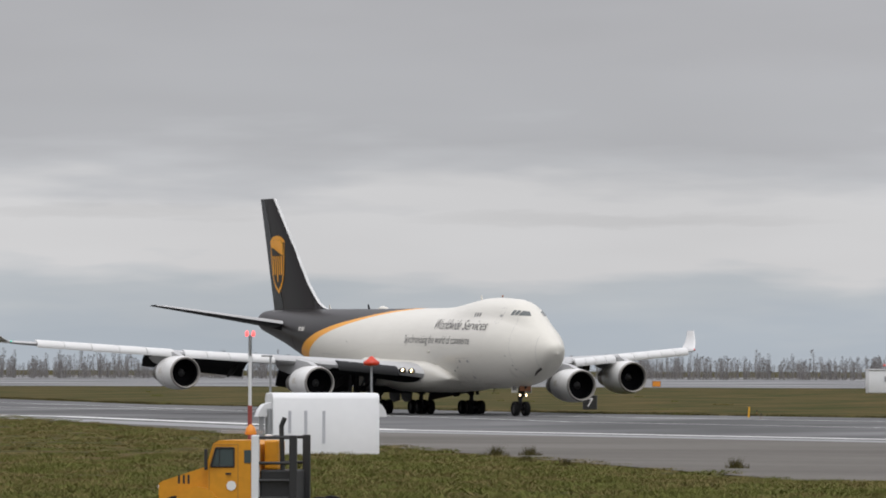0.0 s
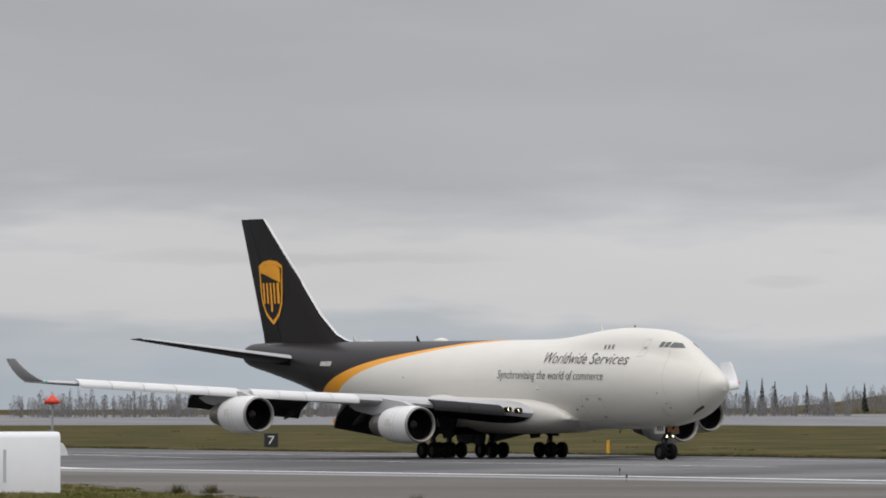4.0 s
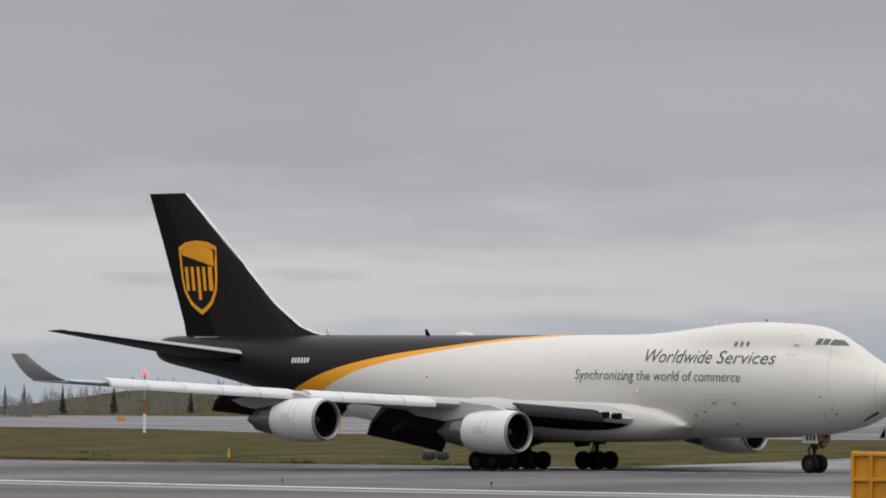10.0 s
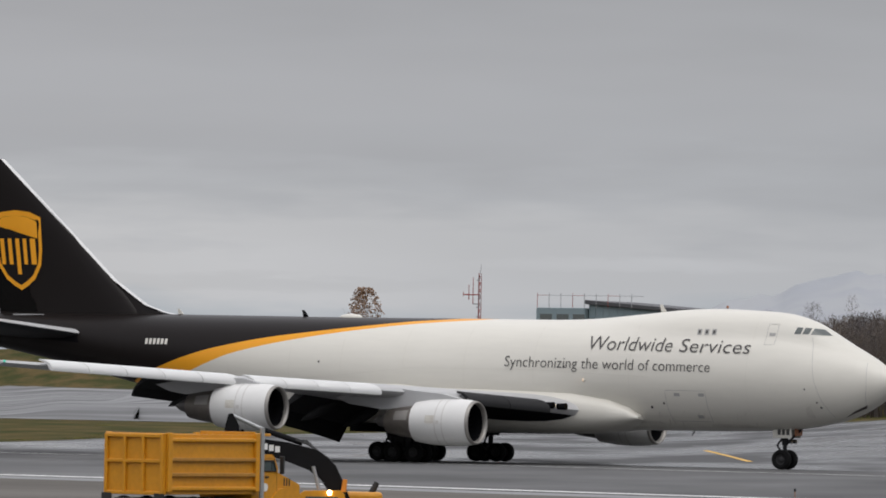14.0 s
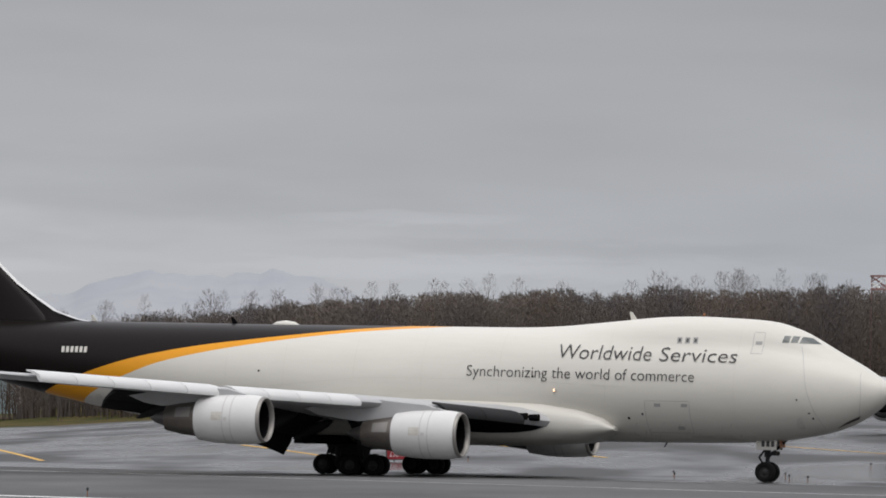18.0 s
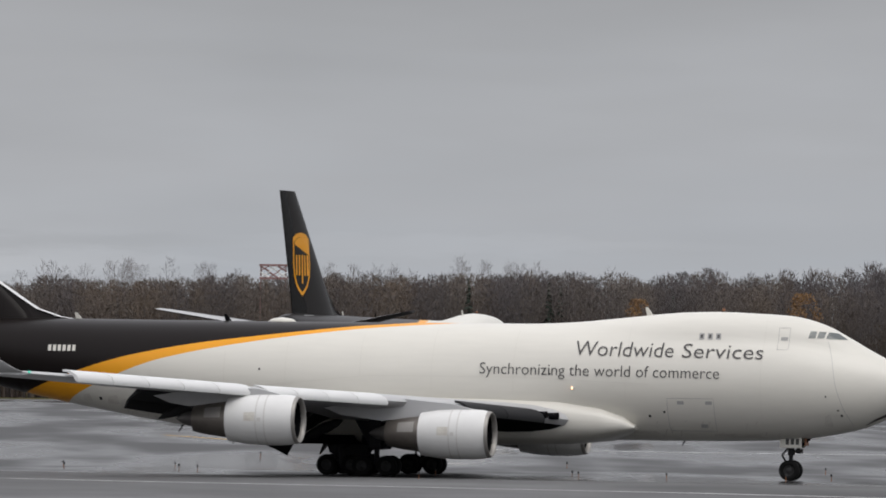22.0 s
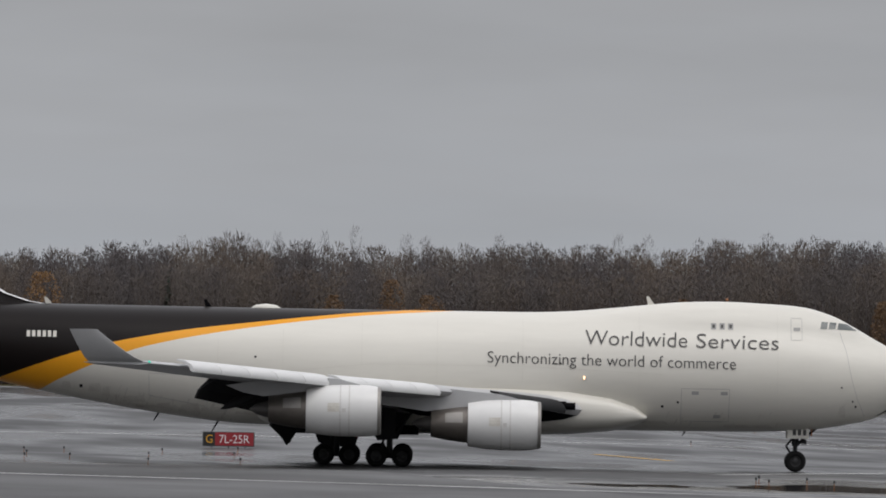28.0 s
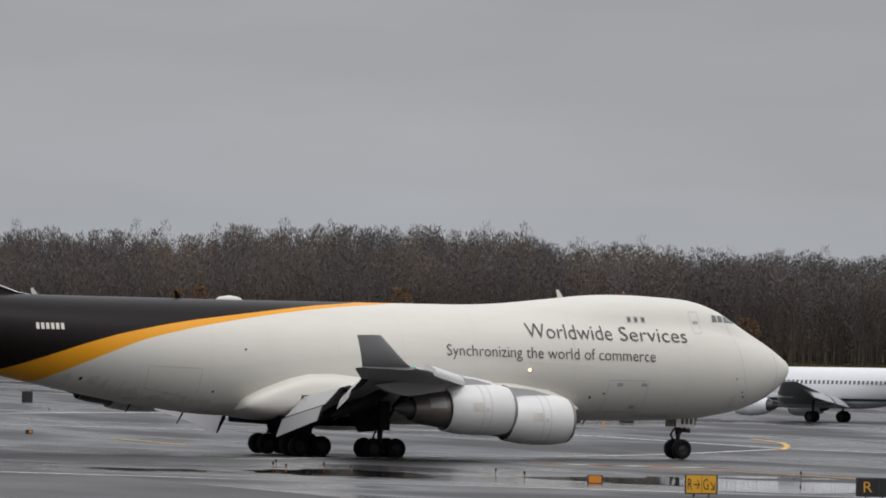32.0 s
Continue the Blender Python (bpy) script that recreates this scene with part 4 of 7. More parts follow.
jet = build_jet("cargo_jet", "white and dark brown four-engine cargo jet with gold stripe, taxiing")


# ---- the lie of the land ----
def ease(a, b, v):
    t = min(max((v - a) / (b - a), 0), 1)
    return t * t * (3 - 2 * t)


def ramp01(a, b, v):
    return min(max((v - a) / (b - a), 0), 1)


def land(x, y):
    """The ground's height: level on the runway, rising under the apron to the woods, falling towards the eye."""
    d = math.hypot(x, y)
    az = math.degrees(math.atan2(x, y))
    z = (2.2 * ramp01(475, 620, d) + 1.8 * ramp01(620, 900, d)) * ease(-6, -1, az) * (1 - 0.62 * ease(8, 13, az))
    z += ease(8, 14, az) * 6.2 * ramp01(740, 950, d)
    z += 7 * ease(-5, -2, az) * ease(1010, 1200, d) * (1 - ramp01(1400, 2000, d))
    near = (x + 259) * -0.86 + (y - 552) * -0.51
    z -= 0.6 * ease(4, 75, near)
    # the bank before the hangar
    z += 8 * math.exp(-((d - 1210) / 82) ** 2) * ease(-9.8, -8.8, az) * (1 - ease(-6.1, -5.2, az))
    # far mounds
    if y > 1900:
        z += 15 * math.exp(-((d - 2350) / 160) ** 2) * (0.7 + 0.3 * math.sin(az * 1.1 + 0.6)) * ease(-17, -14, az) * (1 - ease(-6.2, -5.2, az))
        z -= 3 * ramp01(2600, 3600, d)
    return z


def drape(x, y, up=0.0):
    """The point of the land on the line from the eye to (x, y, 0)."""
    lo, hi = 0.3, 1.6
    for _ in range(30):
        k = (lo + hi) / 2
        if EYE.z * (1 - k) > land(x * k, y * k) + 1e-4:
            lo = k
        else:
            hi = k
    k = lo
    return Vector((x * k, y * k, land(x * k, y * k) + up))


def at(az, d, up=0.0):
    x, y = d * math.sin(radians(az)), d * math.cos(radians(az))
    return Vector((x, y, land(x, y) + up))


GRASS = surface("autumn_grass", (0.043, 0.048, 0.014), 0.95, 0, 0.5, 0.3, 0.6, 6.0, 0.05, stretch=(1, 0.22, 1), other=(0.092, 0.067, 0.028), spec=0.03)


def tarmac(name, color, wet, streak, stretch=(0.55, 1.15, 1), patch_edge=(0.36, 0.62), tone=(0.84, 1.14)):
    """Damp asphalt: broad darker stains, fine aggregate, gloss where water stands."""
    m, n, l, b = principled(name, color, 0.5)
    co = n.new("ShaderNodeTexCoord")
    mp_ = n.new("ShaderNodeMapping")
    mp_.inputs["Rotation"].default_value = (0, 0, radians(streak))
    mp_.inputs["Scale"].default_value = stretch
    l.new(co.outputs["Object"], mp_.inputs[0])
    wide = n.new("ShaderNodeTexNoise")
    wide.inputs["Scale"].default_value, wide.inputs["Detail"].default_value, wide.inputs["Roughness"].default_value = 0.035, 3.5, 0.5
    l.new(mp_.outputs[0], wide.inputs[0])
    fine = n.new("ShaderNodeTexNoise")
    fine.inputs["Scale"].default_value, fine.inputs["Detail"].default_value = 1.2, 4
    l.new(co.outputs["Object"], fine.inputs[0])
    ca = n.new("ShaderNodeMapRange")
    ca.inputs[1].default_value, ca.inputs[2].default_value, ca.inputs[3].default_value, ca.inputs[4].default_value = 0.3, 0.7, *tone
    l.new(wide.outputs[0], ca.inputs[0])
    cb = n.new("ShaderNodeMath")
    cb.operation = "MULTIPLY_ADD"
    cb.inputs[1].default_value, cb.inputs[2].default_value = 0.5, 0.75
    l.new(fine.outputs[0], cb.inputs[0])
    cc = n.new("ShaderNodeMath")
    cc.operation = "MULTIPLY"
    l.new(ca.outputs[0], cc.inputs[0])
    l.new(cb.outputs[0], cc.inputs[1])
    mix = n.new("ShaderNodeMix")
    mix.data_type, mix.blend_type = "RGBA", "MULTIPLY"
    mix.inputs["Factor"].default_value = 1
    mix.inputs[6].default_value = (*color, 1)
    l.new(cc.outputs[0], mix.inputs[7])
    l.new(mix.outputs[2], b.inputs["Base Color"])
    ro = n.new("ShaderNodeMapRange")
    ro.inputs[1].default_value, ro.inputs[2].default_value = patch_edge
    ro.inputs[3].default_value, ro.inputs[4].default_value = wet[1], wet[0]
    l.new(wide.outputs[0], ro.inputs[0])
    l.new(ro.outputs[0], b.inputs["Roughness"])
    bp = n.new("ShaderNodeBump")
    bp.inputs["Strength"].default_value, bp.inputs["Distance"].default_value = 0.25, 0.02
    l.new(fine.outputs[0], bp.inputs["Height"])
    l.new(bp.outputs[0], b.inputs["Normal"])
    return m


RUNWAY = tarmac("runway_asphalt", (0.092, 0.092, 0.092), (0.55, 0.85), 52, (1.4, 0.5, 1), (0.36, 0.62), (0.72, 1.2))
RUNWAY.node_tree.nodes["Principled BSDF"].inputs["Specular IOR Level"].default_value = 0.2
SHOULDER = tarmac("old_shoulder_asphalt", (0.122, 0.113, 0.101), (0.7, 0.95), 38)
SHOULDER.node_tree.nodes["Principled BSDF"].inputs["Specular IOR Level"].default_value = 0.1
APRON = tarmac("wet_apron", (0.036, 0.036, 0.036), (0.6, 0.13), 8, (1.9, 0.5, 1), (0.40, 0.60), (1.35, 0.7))
APRON.node_tree.nodes["Principled BSDF"].inputs["Specular IOR Level"].default_value = 0.3
FARPAVE = tarmac("far_asphalt", (0.074, 0.074, 0.074), (0.3, 0.6), 80)
PAINTWHITE = surface("worn_white_paint", (0.8, 0.8, 0.78), 0.6, 0, 0.2, 0.15, 0.3, 4.0)
PAINTWORN = surface("half_worn_white_paint", (0.68, 0.68, 0.66), 0.6, 0, 0.2, 0.1, 0.3, 26.0, other=(0.34, 0.34, 0.33))
PAINTYELLOW = surface("worn_yellow_paint", (0.62, 0.36, 0.05), 0.6, 0, 0.2, 0.15, 0.3, 4.0)
PAINTRED = surface("worn_red_paint", (0.42, 0.06, 0.04), 0.6, 0, 0.2, 0.15, 0.3, 4.0)
PALEASPHALT = surface("pale_grooved_asphalt", (0.2, 0.2, 0.202), 0.6, 0, 0.12, 0.15, 0.5, 8.0)
WATER = surface("standing_water", (0.02, 0.02, 0.022), 0.04, 0, 0.05, 0.05, 0.5, 3.0)
TAR = surface("tar_seal", (0.015, 0.015, 0.016), 0.3, 0, 0.1, 0.1)


def under_bank(x, y):
    """Where the finer sheet of the bank covers the ground."""
    return 1136 < y < 1332 and y * -0.186 < x < y * -0.1


def paved(x, y):
    if 1085 < y < 1330 and y * -0.174 < x < y * -0.075:
        return True
    return 246 < y < 880 and x > near_x(y) + 12 and (x < straight(FAR_EDGE, y) - 12 or x > straight(WEDGE, y) + 12 or y < 490) and x < y * 0.36 + 48


def sheet(name, xs_of_row, ys, up, material, kind="structure", sunk=False):
    """A sheet that follows the land: for each y, the x of its columns."""
    bm = bmesh.new()
    rows = [[bm.verts.new((x, y, land(x, y) + up - (0 if not sunk else 2.6 if under_bank(x, y) else 0.35 if paved(x, y) else 0))) for x in xs_of_row(y)] for y in ys]
    for A, B in zip(rows, rows[1:]):
        for i in range(len(A) - 1):
            bm.faces.new((A[i], A[i + 1], B[i + 1], B[i]))
    ob = part(name, bm, material)
    return tagged(smooth(ob), kind=kind)


def near_x(y):
    return -259 + (552 - y) * 0.592 if y > 268 else -90.9 + (268 - y) * 6.0


FAR_EDGE = [(400, 60), (470, -60), (505, -108), (527, -146), (572, -188), (600, -224), (642, -260), (690, -307), (776, -364), (1010, -540)]
WEDGE = [(400, 60), (470, -60), (505, -104), (560, -102), (623, -104), (754, -99), (830, -90), (865, -82), (1010, -40)]
# one ground sheet to the horizon, finer near the eye
gy = [-600, -300, -120] + span(0, 700, 70) + span(715, 1500, 52) + span(1540, 2800, 42) + [3000, 3500, 4200, 4900]
tagged(sheet("ground", lambda y: span(-0.55 * max(y, 0) - 400, 0.45 * max(y, 0) + 400, 90), gy, 0.0, GRASS, sunk=True), "rough autumn grass", "ground")


tagged(sheet("runway", lambda y: span(near_x(y), straight(FAR_EDGE, y), 14), span(246, 268, 11) + span(276, 1010, 74), 0.03, RUNWAY), "damp grey asphalt runway", "runway")
EDGE_LINE = [(215, 97), (250, 58), (287, 17), (321, -21), (345, -50), (372, -89), (411, -133), (452, -185), (540, -250), (850, -622)]
tagged(sheet("shoulder", lambda y: span(near_x(y), max(straight(EDGE_LINE, y) - 4, near_x(y) + 0.5), 10), span(247, 268, 10) + span(275, 640, 52), 0.034, SHOULDER), "dark weathered asphalt shoulder", "shoulder")
tagged(sheet("apron", lambda y: span(straight(WEDGE, y) - (9 if 395 < y < 498 else 0) if y > 400 else 57, y * 0.36 + 60, 46), span(236, 880, 92), 0.026, APRON), "wet grey asphalt apron", "apron")
BANKGRASS = surface("brown_bank_grass", (0.042, 0.038, 0.020), 0.95, 0, 0.25, 0.25, 1.2, 14.0, other=(0.06, 0.045, 0.028), spec=0.03)
tagged(sheet("grass_bank", lambda y: span(y * -0.192, y * -0.058, 40), span(1128, 1356, 30), 0.02, BANKGRASS), "brown grass bank before the hangar", "bank")
FAR_LOW = [(-760, 1310), (-560, 1120), (-470, 1180), (-380, 1190), (-300, 1100), (-250, 980), (-165, 890), (-95, 860)]


def far_low(x):
    for a, b in zip(FAR_LOW, FAR_LOW[1:]):
        if x <= b[0]:
            return a[1] + (b[1] - a[1]) * (x - a[0]) / (b[0] - a[0])
    return 860


bm = bmesh.new()
rows = [[bm.verts.new((x + (x + 95) * k * 0.5, far_low(x) + k * (1900 - far_low(x)), 0.05)) for k in span(0, 1, 6)] for x in span(-760, -95, 40)]
for A, B in zip(rows, rows[1:]):
    for i in range(6):
        bm.faces.new((A[i], A[i + 1], B[i + 1], B[i]))
tagged(part("far_taxiway", bm, FARPAVE), "pale distant wet taxiway", "taxiway", kind="structure")


bm = bmesh.new()
PAVED_TOP = [(-11.9, -0.108), (-10.47, -0.045), (-9.45, -0.054), (-6.67, -0.03), (-5.87, -0.055), (-4.9, -0.09)]


def paved_up(az):
    """The paving lies on fill where it rounds the end of the bank."""
    return 0.2 + 1.3 * ease(-10.6, -10.0, az) * (1 - ease(-9.0, -8.4, az))


def paved_to(az):
    """Where the paving that climbs towards the bank ends, on one line of sight from bearing to bearing."""
    d = 940.0
    while d < (2150 if az < -9.5 else 1165) and (at(az, d, paved_up(az)).z - EYE.z) / d < math.tan(radians(straight(PAVED_TOP, az))):
        d += 4
    return d


rows = [[bm.verts.new(at(az, d, paved_up(az) * ramp01(930, 1000, d) + 0.02)) for d in span(932, paved_to(az), 150)] for az in span(-11.9, -5.2, 160)]
for A, B in zip(rows, rows[1:]):
    if abs(A[-1].co.y - B[-1].co.y) > 200:
        # the last long strip before the bank's end keeps its length on both edges
        edge = math.degrees(math.atan2(B[0].co.x, B[0].co.y))
        B = [bm.verts.new(at(edge, math.hypot(v.co.x, v.co.y), paved_up(edge))) for v in A]
    for i in range(150):
        bm.faces.new((A[i], A[i + 1], B[i + 1], B[i]))
bmesh.ops.recalc_face_normals(bm, faces=bm.faces)
tagged(part("bank_taxiway", bm, FARPAVE), "pale taxiway along the foot of the bank", "taxiway", kind="structure")


def stripe(name, pts, width, material, up=0.05, draped=True, parent=None):
    """A painted line along points of the level plan."""
    pts = [drape(x, y, up) if draped else Vector((x, y, land(x, y) + up)) for x, y in pts]
    fine = []
    for a, b in zip(pts, pts[1:]):
        n = max(int((b - a).length / 12), 1)
        fine += [a.lerp(b, i / n) for i in range(n)]
    fine.append(pts[-1])
    bm = bmesh.new()
    last = None
    for i, p in enumerate(fine):
        d = fine[min(i + 1, len(fine) - 1)] - fine[max(i - 1, 0)]
        s = Vector((-d.y, d.x, 0)).normalized() * width / 2
        a, b = p + s, p - s
        a.z, b.z = land(a.x, a.y) + up, land(b.x, b.y) + up
        pair = bm.verts.new(a), bm.verts.new(b)
        if last:
            bm.faces.new((last[0], last[1], pair[1], pair[0]))
        last = pair
    bmesh.ops.recalc_face_normals(bm, faces=bm.faces)
    return tagged(part(name, bm, material, parent), kind="structure")


stripe("runway_edge_line", [(-620, 850), (-248, 540), (-183, 452), (-131, 411), (-87, 372), (-48, 345), (-19, 321), (19, 287), (60, 250)], 1.9, PAINTWHITE)
stripe("runway_edge_line", [(-560, 880), (-300, 640), (-163, 526), (-101, 476), (-61, 452), (-31, 430), (5, 391), (33, 368), (51, 344), (68, 318), (95, 280)], 1.0, PAINTWORN)
stripe("shoulder_band", [(-625, 846), (-252, 535), (-187, 447), (-135, 406), (-91, 367), (-52, 340), (-23, 316), (15, 282), (56, 245)], 5.5, PALEASPHALT, 0.04)
stripe("shoulder_seam", [(-600, 960), (-330, 705), (-196, 519), (-140, 470)], 0.4, PAINTWHITE)
for pts in ([(-52, 590), (-41, 500)], [(-38, 694), (-19, 516)], [(-18, 789), (-3, 612)], [(15, 829), (24, 720)], [(94, 515), (92, 475)], [(163.5, 595.4), (156.4, 560.3), (148.6, 530.7), (140.5, 503.0), (138.1, 497.5)], [(95, 389), (100.8, 389.1), (102.0, 374.7), (102.2, 358.8), (101, 330)]):
    stripe("taxi_line", pts, 0.45, PAINTYELLOW)
for pts in ([(178, 843), (120, 760), (100, 700)], [(100, 700), (152.8, 638.4), (150.3, 591.5), (142.6, 511.4), (143.9, 488.8), (146, 460)], [(80, 400), (113.1, 445.1), (139.6, 502.1)], [(40, 660), (90, 640), (140, 590)]):
    stripe("apron_line", pts, 0.5, PAINTWHITE)
for k in range(7):
    stripe("hold_mark", [(97 + k * 1.2, 398 - k * 1.5), (98 + k * 1.2, 396.6 - k * 1.5)], 1.4, PAINTRED if k % 2 == 0 else PAINTWHITE)
for pts in ([(160, 700), (177.7, 671.3), (178.9, 639.7), (176, 610), (169.3, 574.8), (175, 560)], [(-90, 690), (-40, 680)], [(60, 375), (78, 368)]):
    stripe("tar_band", pts, 1.3, TAR, 0.045)


def puddle(x, y, rx, ry):
    c = drape(x, y)
    bm = bmesh.new()
    ring = []
    for i in range(36):
        a = 2 * math.pi * i / 36
        k = 1 + 0.6 * noise.noise(Vector((math.cos(a) * 1.7 + x, math.sin(a) * 1.7, 0.3))) + 0.35 * noise.noise(Vector((math.cos(a) * 5, math.sin(a) * 5 + y, 0.3)))
        px, py = c.x + rx * k * math.cos(a), c.y + ry * k * math.sin(a)
        ring.append(bm.verts.new((px, py, land(px, py) + 0.04)))
    bm.faces.new(ring)
    return tagged(part("puddle", bm, WATER), "shallow puddle on the asphalt", "puddle", kind="structure")


for q in ((75, 350, 4.5, 11), (66, 352, 2.5, 5), (91, 322, 8, 22), (104, 325, 8, 9), (97, 352, 3, 5)):
    puddle(*q)

# ---- woods ----
BARK = surface("bare_bark", (0.12, 0.10, 0.085), 0.9, 0, 0.2, 0.2, 0.3, 2.0)
TWIG = surface("bare_twigs", (0.118, 0.104, 0.098), 0.95, 0, 0.2, 0.25, 1.2, 14.0, other=(0.116, 0.094, 0.080), spec=0.1)
BRUSH = surface("bare_brush", (0.072, 0.057, 0.050), 0.95, 0, 0.25, 0.3, 1.2, 10.0, other=(0.088, 0.068, 0.050), spec=0.1)
TWIGGREY = surface("grey_twigs", (0.108, 0.097, 0.096), 0.95, 0, 0.2, 0.25, 1.2, 14.0, spec=0.1)
TWIGPALE = surface("pale_twigs", (0.15, 0.131, 0.118), 0.95, 0, 0.2, 0.25, 1.2, 14.0, other=(0.138, 0.108, 0.084), spec=0.1)
# distant twigs are paler than the woods': haze put into their colour
TWIG_HAZE = surface("hazed_distant_twigs", (0.20, 0.19, 0.185), 0.9, 0, 0.2, 0.25, 1.5, 25.0)
SPRUCE = surface("spruce_needles", (0.022, 0.032, 0.022), 0.9, 0, 0.3, 0.2, 0.5, 4.0)
ORANGE = surface("autumn_leaves", (0.21, 0.115, 0.045), 0.8, 0, 0.35, 0.25, 0.3, 1.5)
RUST = surface("dull_autumn_leaves", (0.15, 0.088, 0.045), 0.85, 0, 0.35, 0.25, 0.3, 1.5)
rnd = random.Random(4)


def bare_tree(rng, h, spread, twigs, thick=1.0, limbs=15, fine=1.0, rise=2.2):
    """Vertices and triangles of a leafless tree: trunk, steep limbs and a haze of short twigs."""
    V, F = [], []

    def limb(a, b, r0, r1):
        d = (b - a).normalized()
        s = d.cross(Vector((rng.uniform(-1, 1), rng.uniform(-1, 1), 0.3))).normalized()
        t = d.cross(s)
        i = len(V)
        for p, r in ((a, r0), (b, r1)):
            for k in range(3):
                an = k * 2.0944
                V.append(p + (s * math.cos(an) + t * math.sin(an)) * r)
        for k in range(3):
            q = (k + 1) % 3
            F.append((i + k, i + q, i + 3 + q))
            F.append((i + k, i + 3 + q, i + 3 + k))

    def blade(a, b, r):
        d = (b - a).normalized()
        s = d.cross(Vector((rng.uniform(-1, 1), rng.uniform(-1, 1), rng.uniform(-1, 1)))).normalized() * r
        i = len(V)
        V.extend((a + s, a - s, b))
        F.append((i, i + 1, i + 2))

    top = Vector((rng.uniform(-0.5, 0.5), rng.uniform(-0.5, 0.5), h * 0.95))
    mid = Vector((rng.uniform(-0.3, 0.3), rng.uniform(-0.3, 0.3), h * 0.5))
    limb(Vector((0, 0, -0.5)), mid, 0.11 * thick, 0.07 * thick)
    limb(mid, top, 0.07 * thick, 0.015)
    tips = [(mid, top)]
    for k in range(limbs):
        u = 0.15 + 0.8 * k / limbs
        base = Vector((0, 0, 0)).lerp(mid, u * 2) if u < 0.5 else mid.lerp(top, u * 2 - 1)
        a = k * 2.4 + rng.uniform(-0.5, 0.5)
        reach = spread * (1.15 - 0.95 * max(u - 0.3, 0)) * rng.uniform(0.5, 1.1)
        end = base + Vector((math.cos(a) * reach, math.sin(a) * reach, reach * rise * rng.uniform(0.6, 1.2)))
        end.z = min(end.z, h * rng.uniform(0.86, 0.98))
        limb(base, end, 0.028 * thick, 0.006)
        tips.append((base, end))
    # twigs fill a loose ovoid crown and thin out at its rim
    for k in range(twigs):
        u = rng.random() ** 0.8
        z = h * (0.1 + 0.87 * u)
        w = spread * (math.sin(math.pi * min(0.22 + 0.76 * u, 1)) ** 0.6) * math.sqrt(rng.random()) * rng.uniform(0.85, 1.15)
        a = rng.uniform(0, 6.283)
        p = Vector((w * math.cos(a), w * math.sin(a), z))
        q = p + Vector((math.cos(a) * rng.uniform(-0.15, 0.45), math.sin(a) * rng.uniform(-0.15, 0.45), rng.uniform(0.15, 0.55))) * (h / 14)
        blade(p, q, rng.uniform(0.016, 0.036) * thick * fine)
    return np.array([tuple(v) for v in V]), np.array(F)


def grove(name, spots, templates, material, label, category="woods"):
    """Many trees in one mesh: (point, height factor, width factor, turn)."""
    Vs, Fs, n = [], [], 0
    for i, (p, kh, kw, a) in enumerate(spots):
        V, F = templates[i % len(templates)]
        c, s = math.cos(a), math.sin(a)
        W = np.empty_like(V)
        W[:, 0] = (V[:, 0] * c - V[:, 1] * s) * kw + p.x
        W[:, 1] = (V[:, 0] * s + V[:, 1] * c) * kw + p.y
        W[:, 2] = V[:, 2] * kh + p.z
        Vs.append(W)
        Fs.append(F + n)
        n += len(V)
    V, F = np.concatenate(Vs), np.concatenate(Fs)
    me = bpy.data.meshes.new(name)
    me.vertices.add(len(V))
    me.vertices.foreach_set("co", V.ravel())
    me.loops.add(F.size)
    me.loops.foreach_set("vertex_index", F.ravel())
    me.polygons.add(len(F))
    me.polygons.foreach_set("loop_start", np.arange(0, F.size, 3))
    me.update()
    me.materials.append(material)
    return tagged(new(name, me), label, category, kind="stuff")


kinds = [bare_tree(rnd, 14, 2.1, 335, 0.85, 6, 1.75) for _ in range(9)]
# tree-top line over the woods by bearing: (azimuth, height)
CROWN = [(-5.6, 12.6), (-4.4, 14.8), (-2.4, 15.7), (0, 17.0), (2, 17.9), (4.2, 19.0), (5.5, 19.0), (7.4, 21.6), (9.6, 20.4), (12.3, 20.4), (13.9, 16.9), (16.4, 15.2), (20, 15.2)]
tones_of_wood = (TWIG, TWIGGREY, TWIGPALE)
stands = [[] for _ in tones_of_wood]
for k in range(6000):
    az = rnd.uniform(-4.9, 19.0)
    u = rnd.random()
    d = (930 if az > -3 else 930 + (-3 - az) * 90) + 85 * u
    clump = noise.noise(Vector((az * 2.2, 0, 0))) + 0.7 * noise.noise(Vector((az * 7.0, 5, 0)))
    # towards the east the front rows stand lower before the taller stand behind them
    front = 1 - 0.22 * ease(0.75, 0.25, u) * ease(3, 8, az) * (0.8 + 0.4 * clump)
    h = straight(CROWN, az) * rnd.uniform(0.86, 1.0) * (0.9 + 0.1 * u) * (1 + 0.06 * clump) * front
    mood = noise.noise(Vector((az * 3.1, 9, u))) + rnd.gauss(0, 0.28)
    # the share of pale trees grows towards the west
    mood += 0.3 * ease(4, -2, az)
    stands[0 if abs(mood) < 0.22 else 1 if mood < 0 else 2].append((at(az, d), h / 14, rnd.uniform(0.95, 1.55), rnd.uniform(0, 6.28)))
for stand, mat, words in zip(stands, tones_of_wood, ("leafless brown birch and alder woods behind the apron", "leafless grey alder woods behind the apron", "leafless pale birch woods behind the apron")):
    grove("woods", stand, kinds, mat, words)
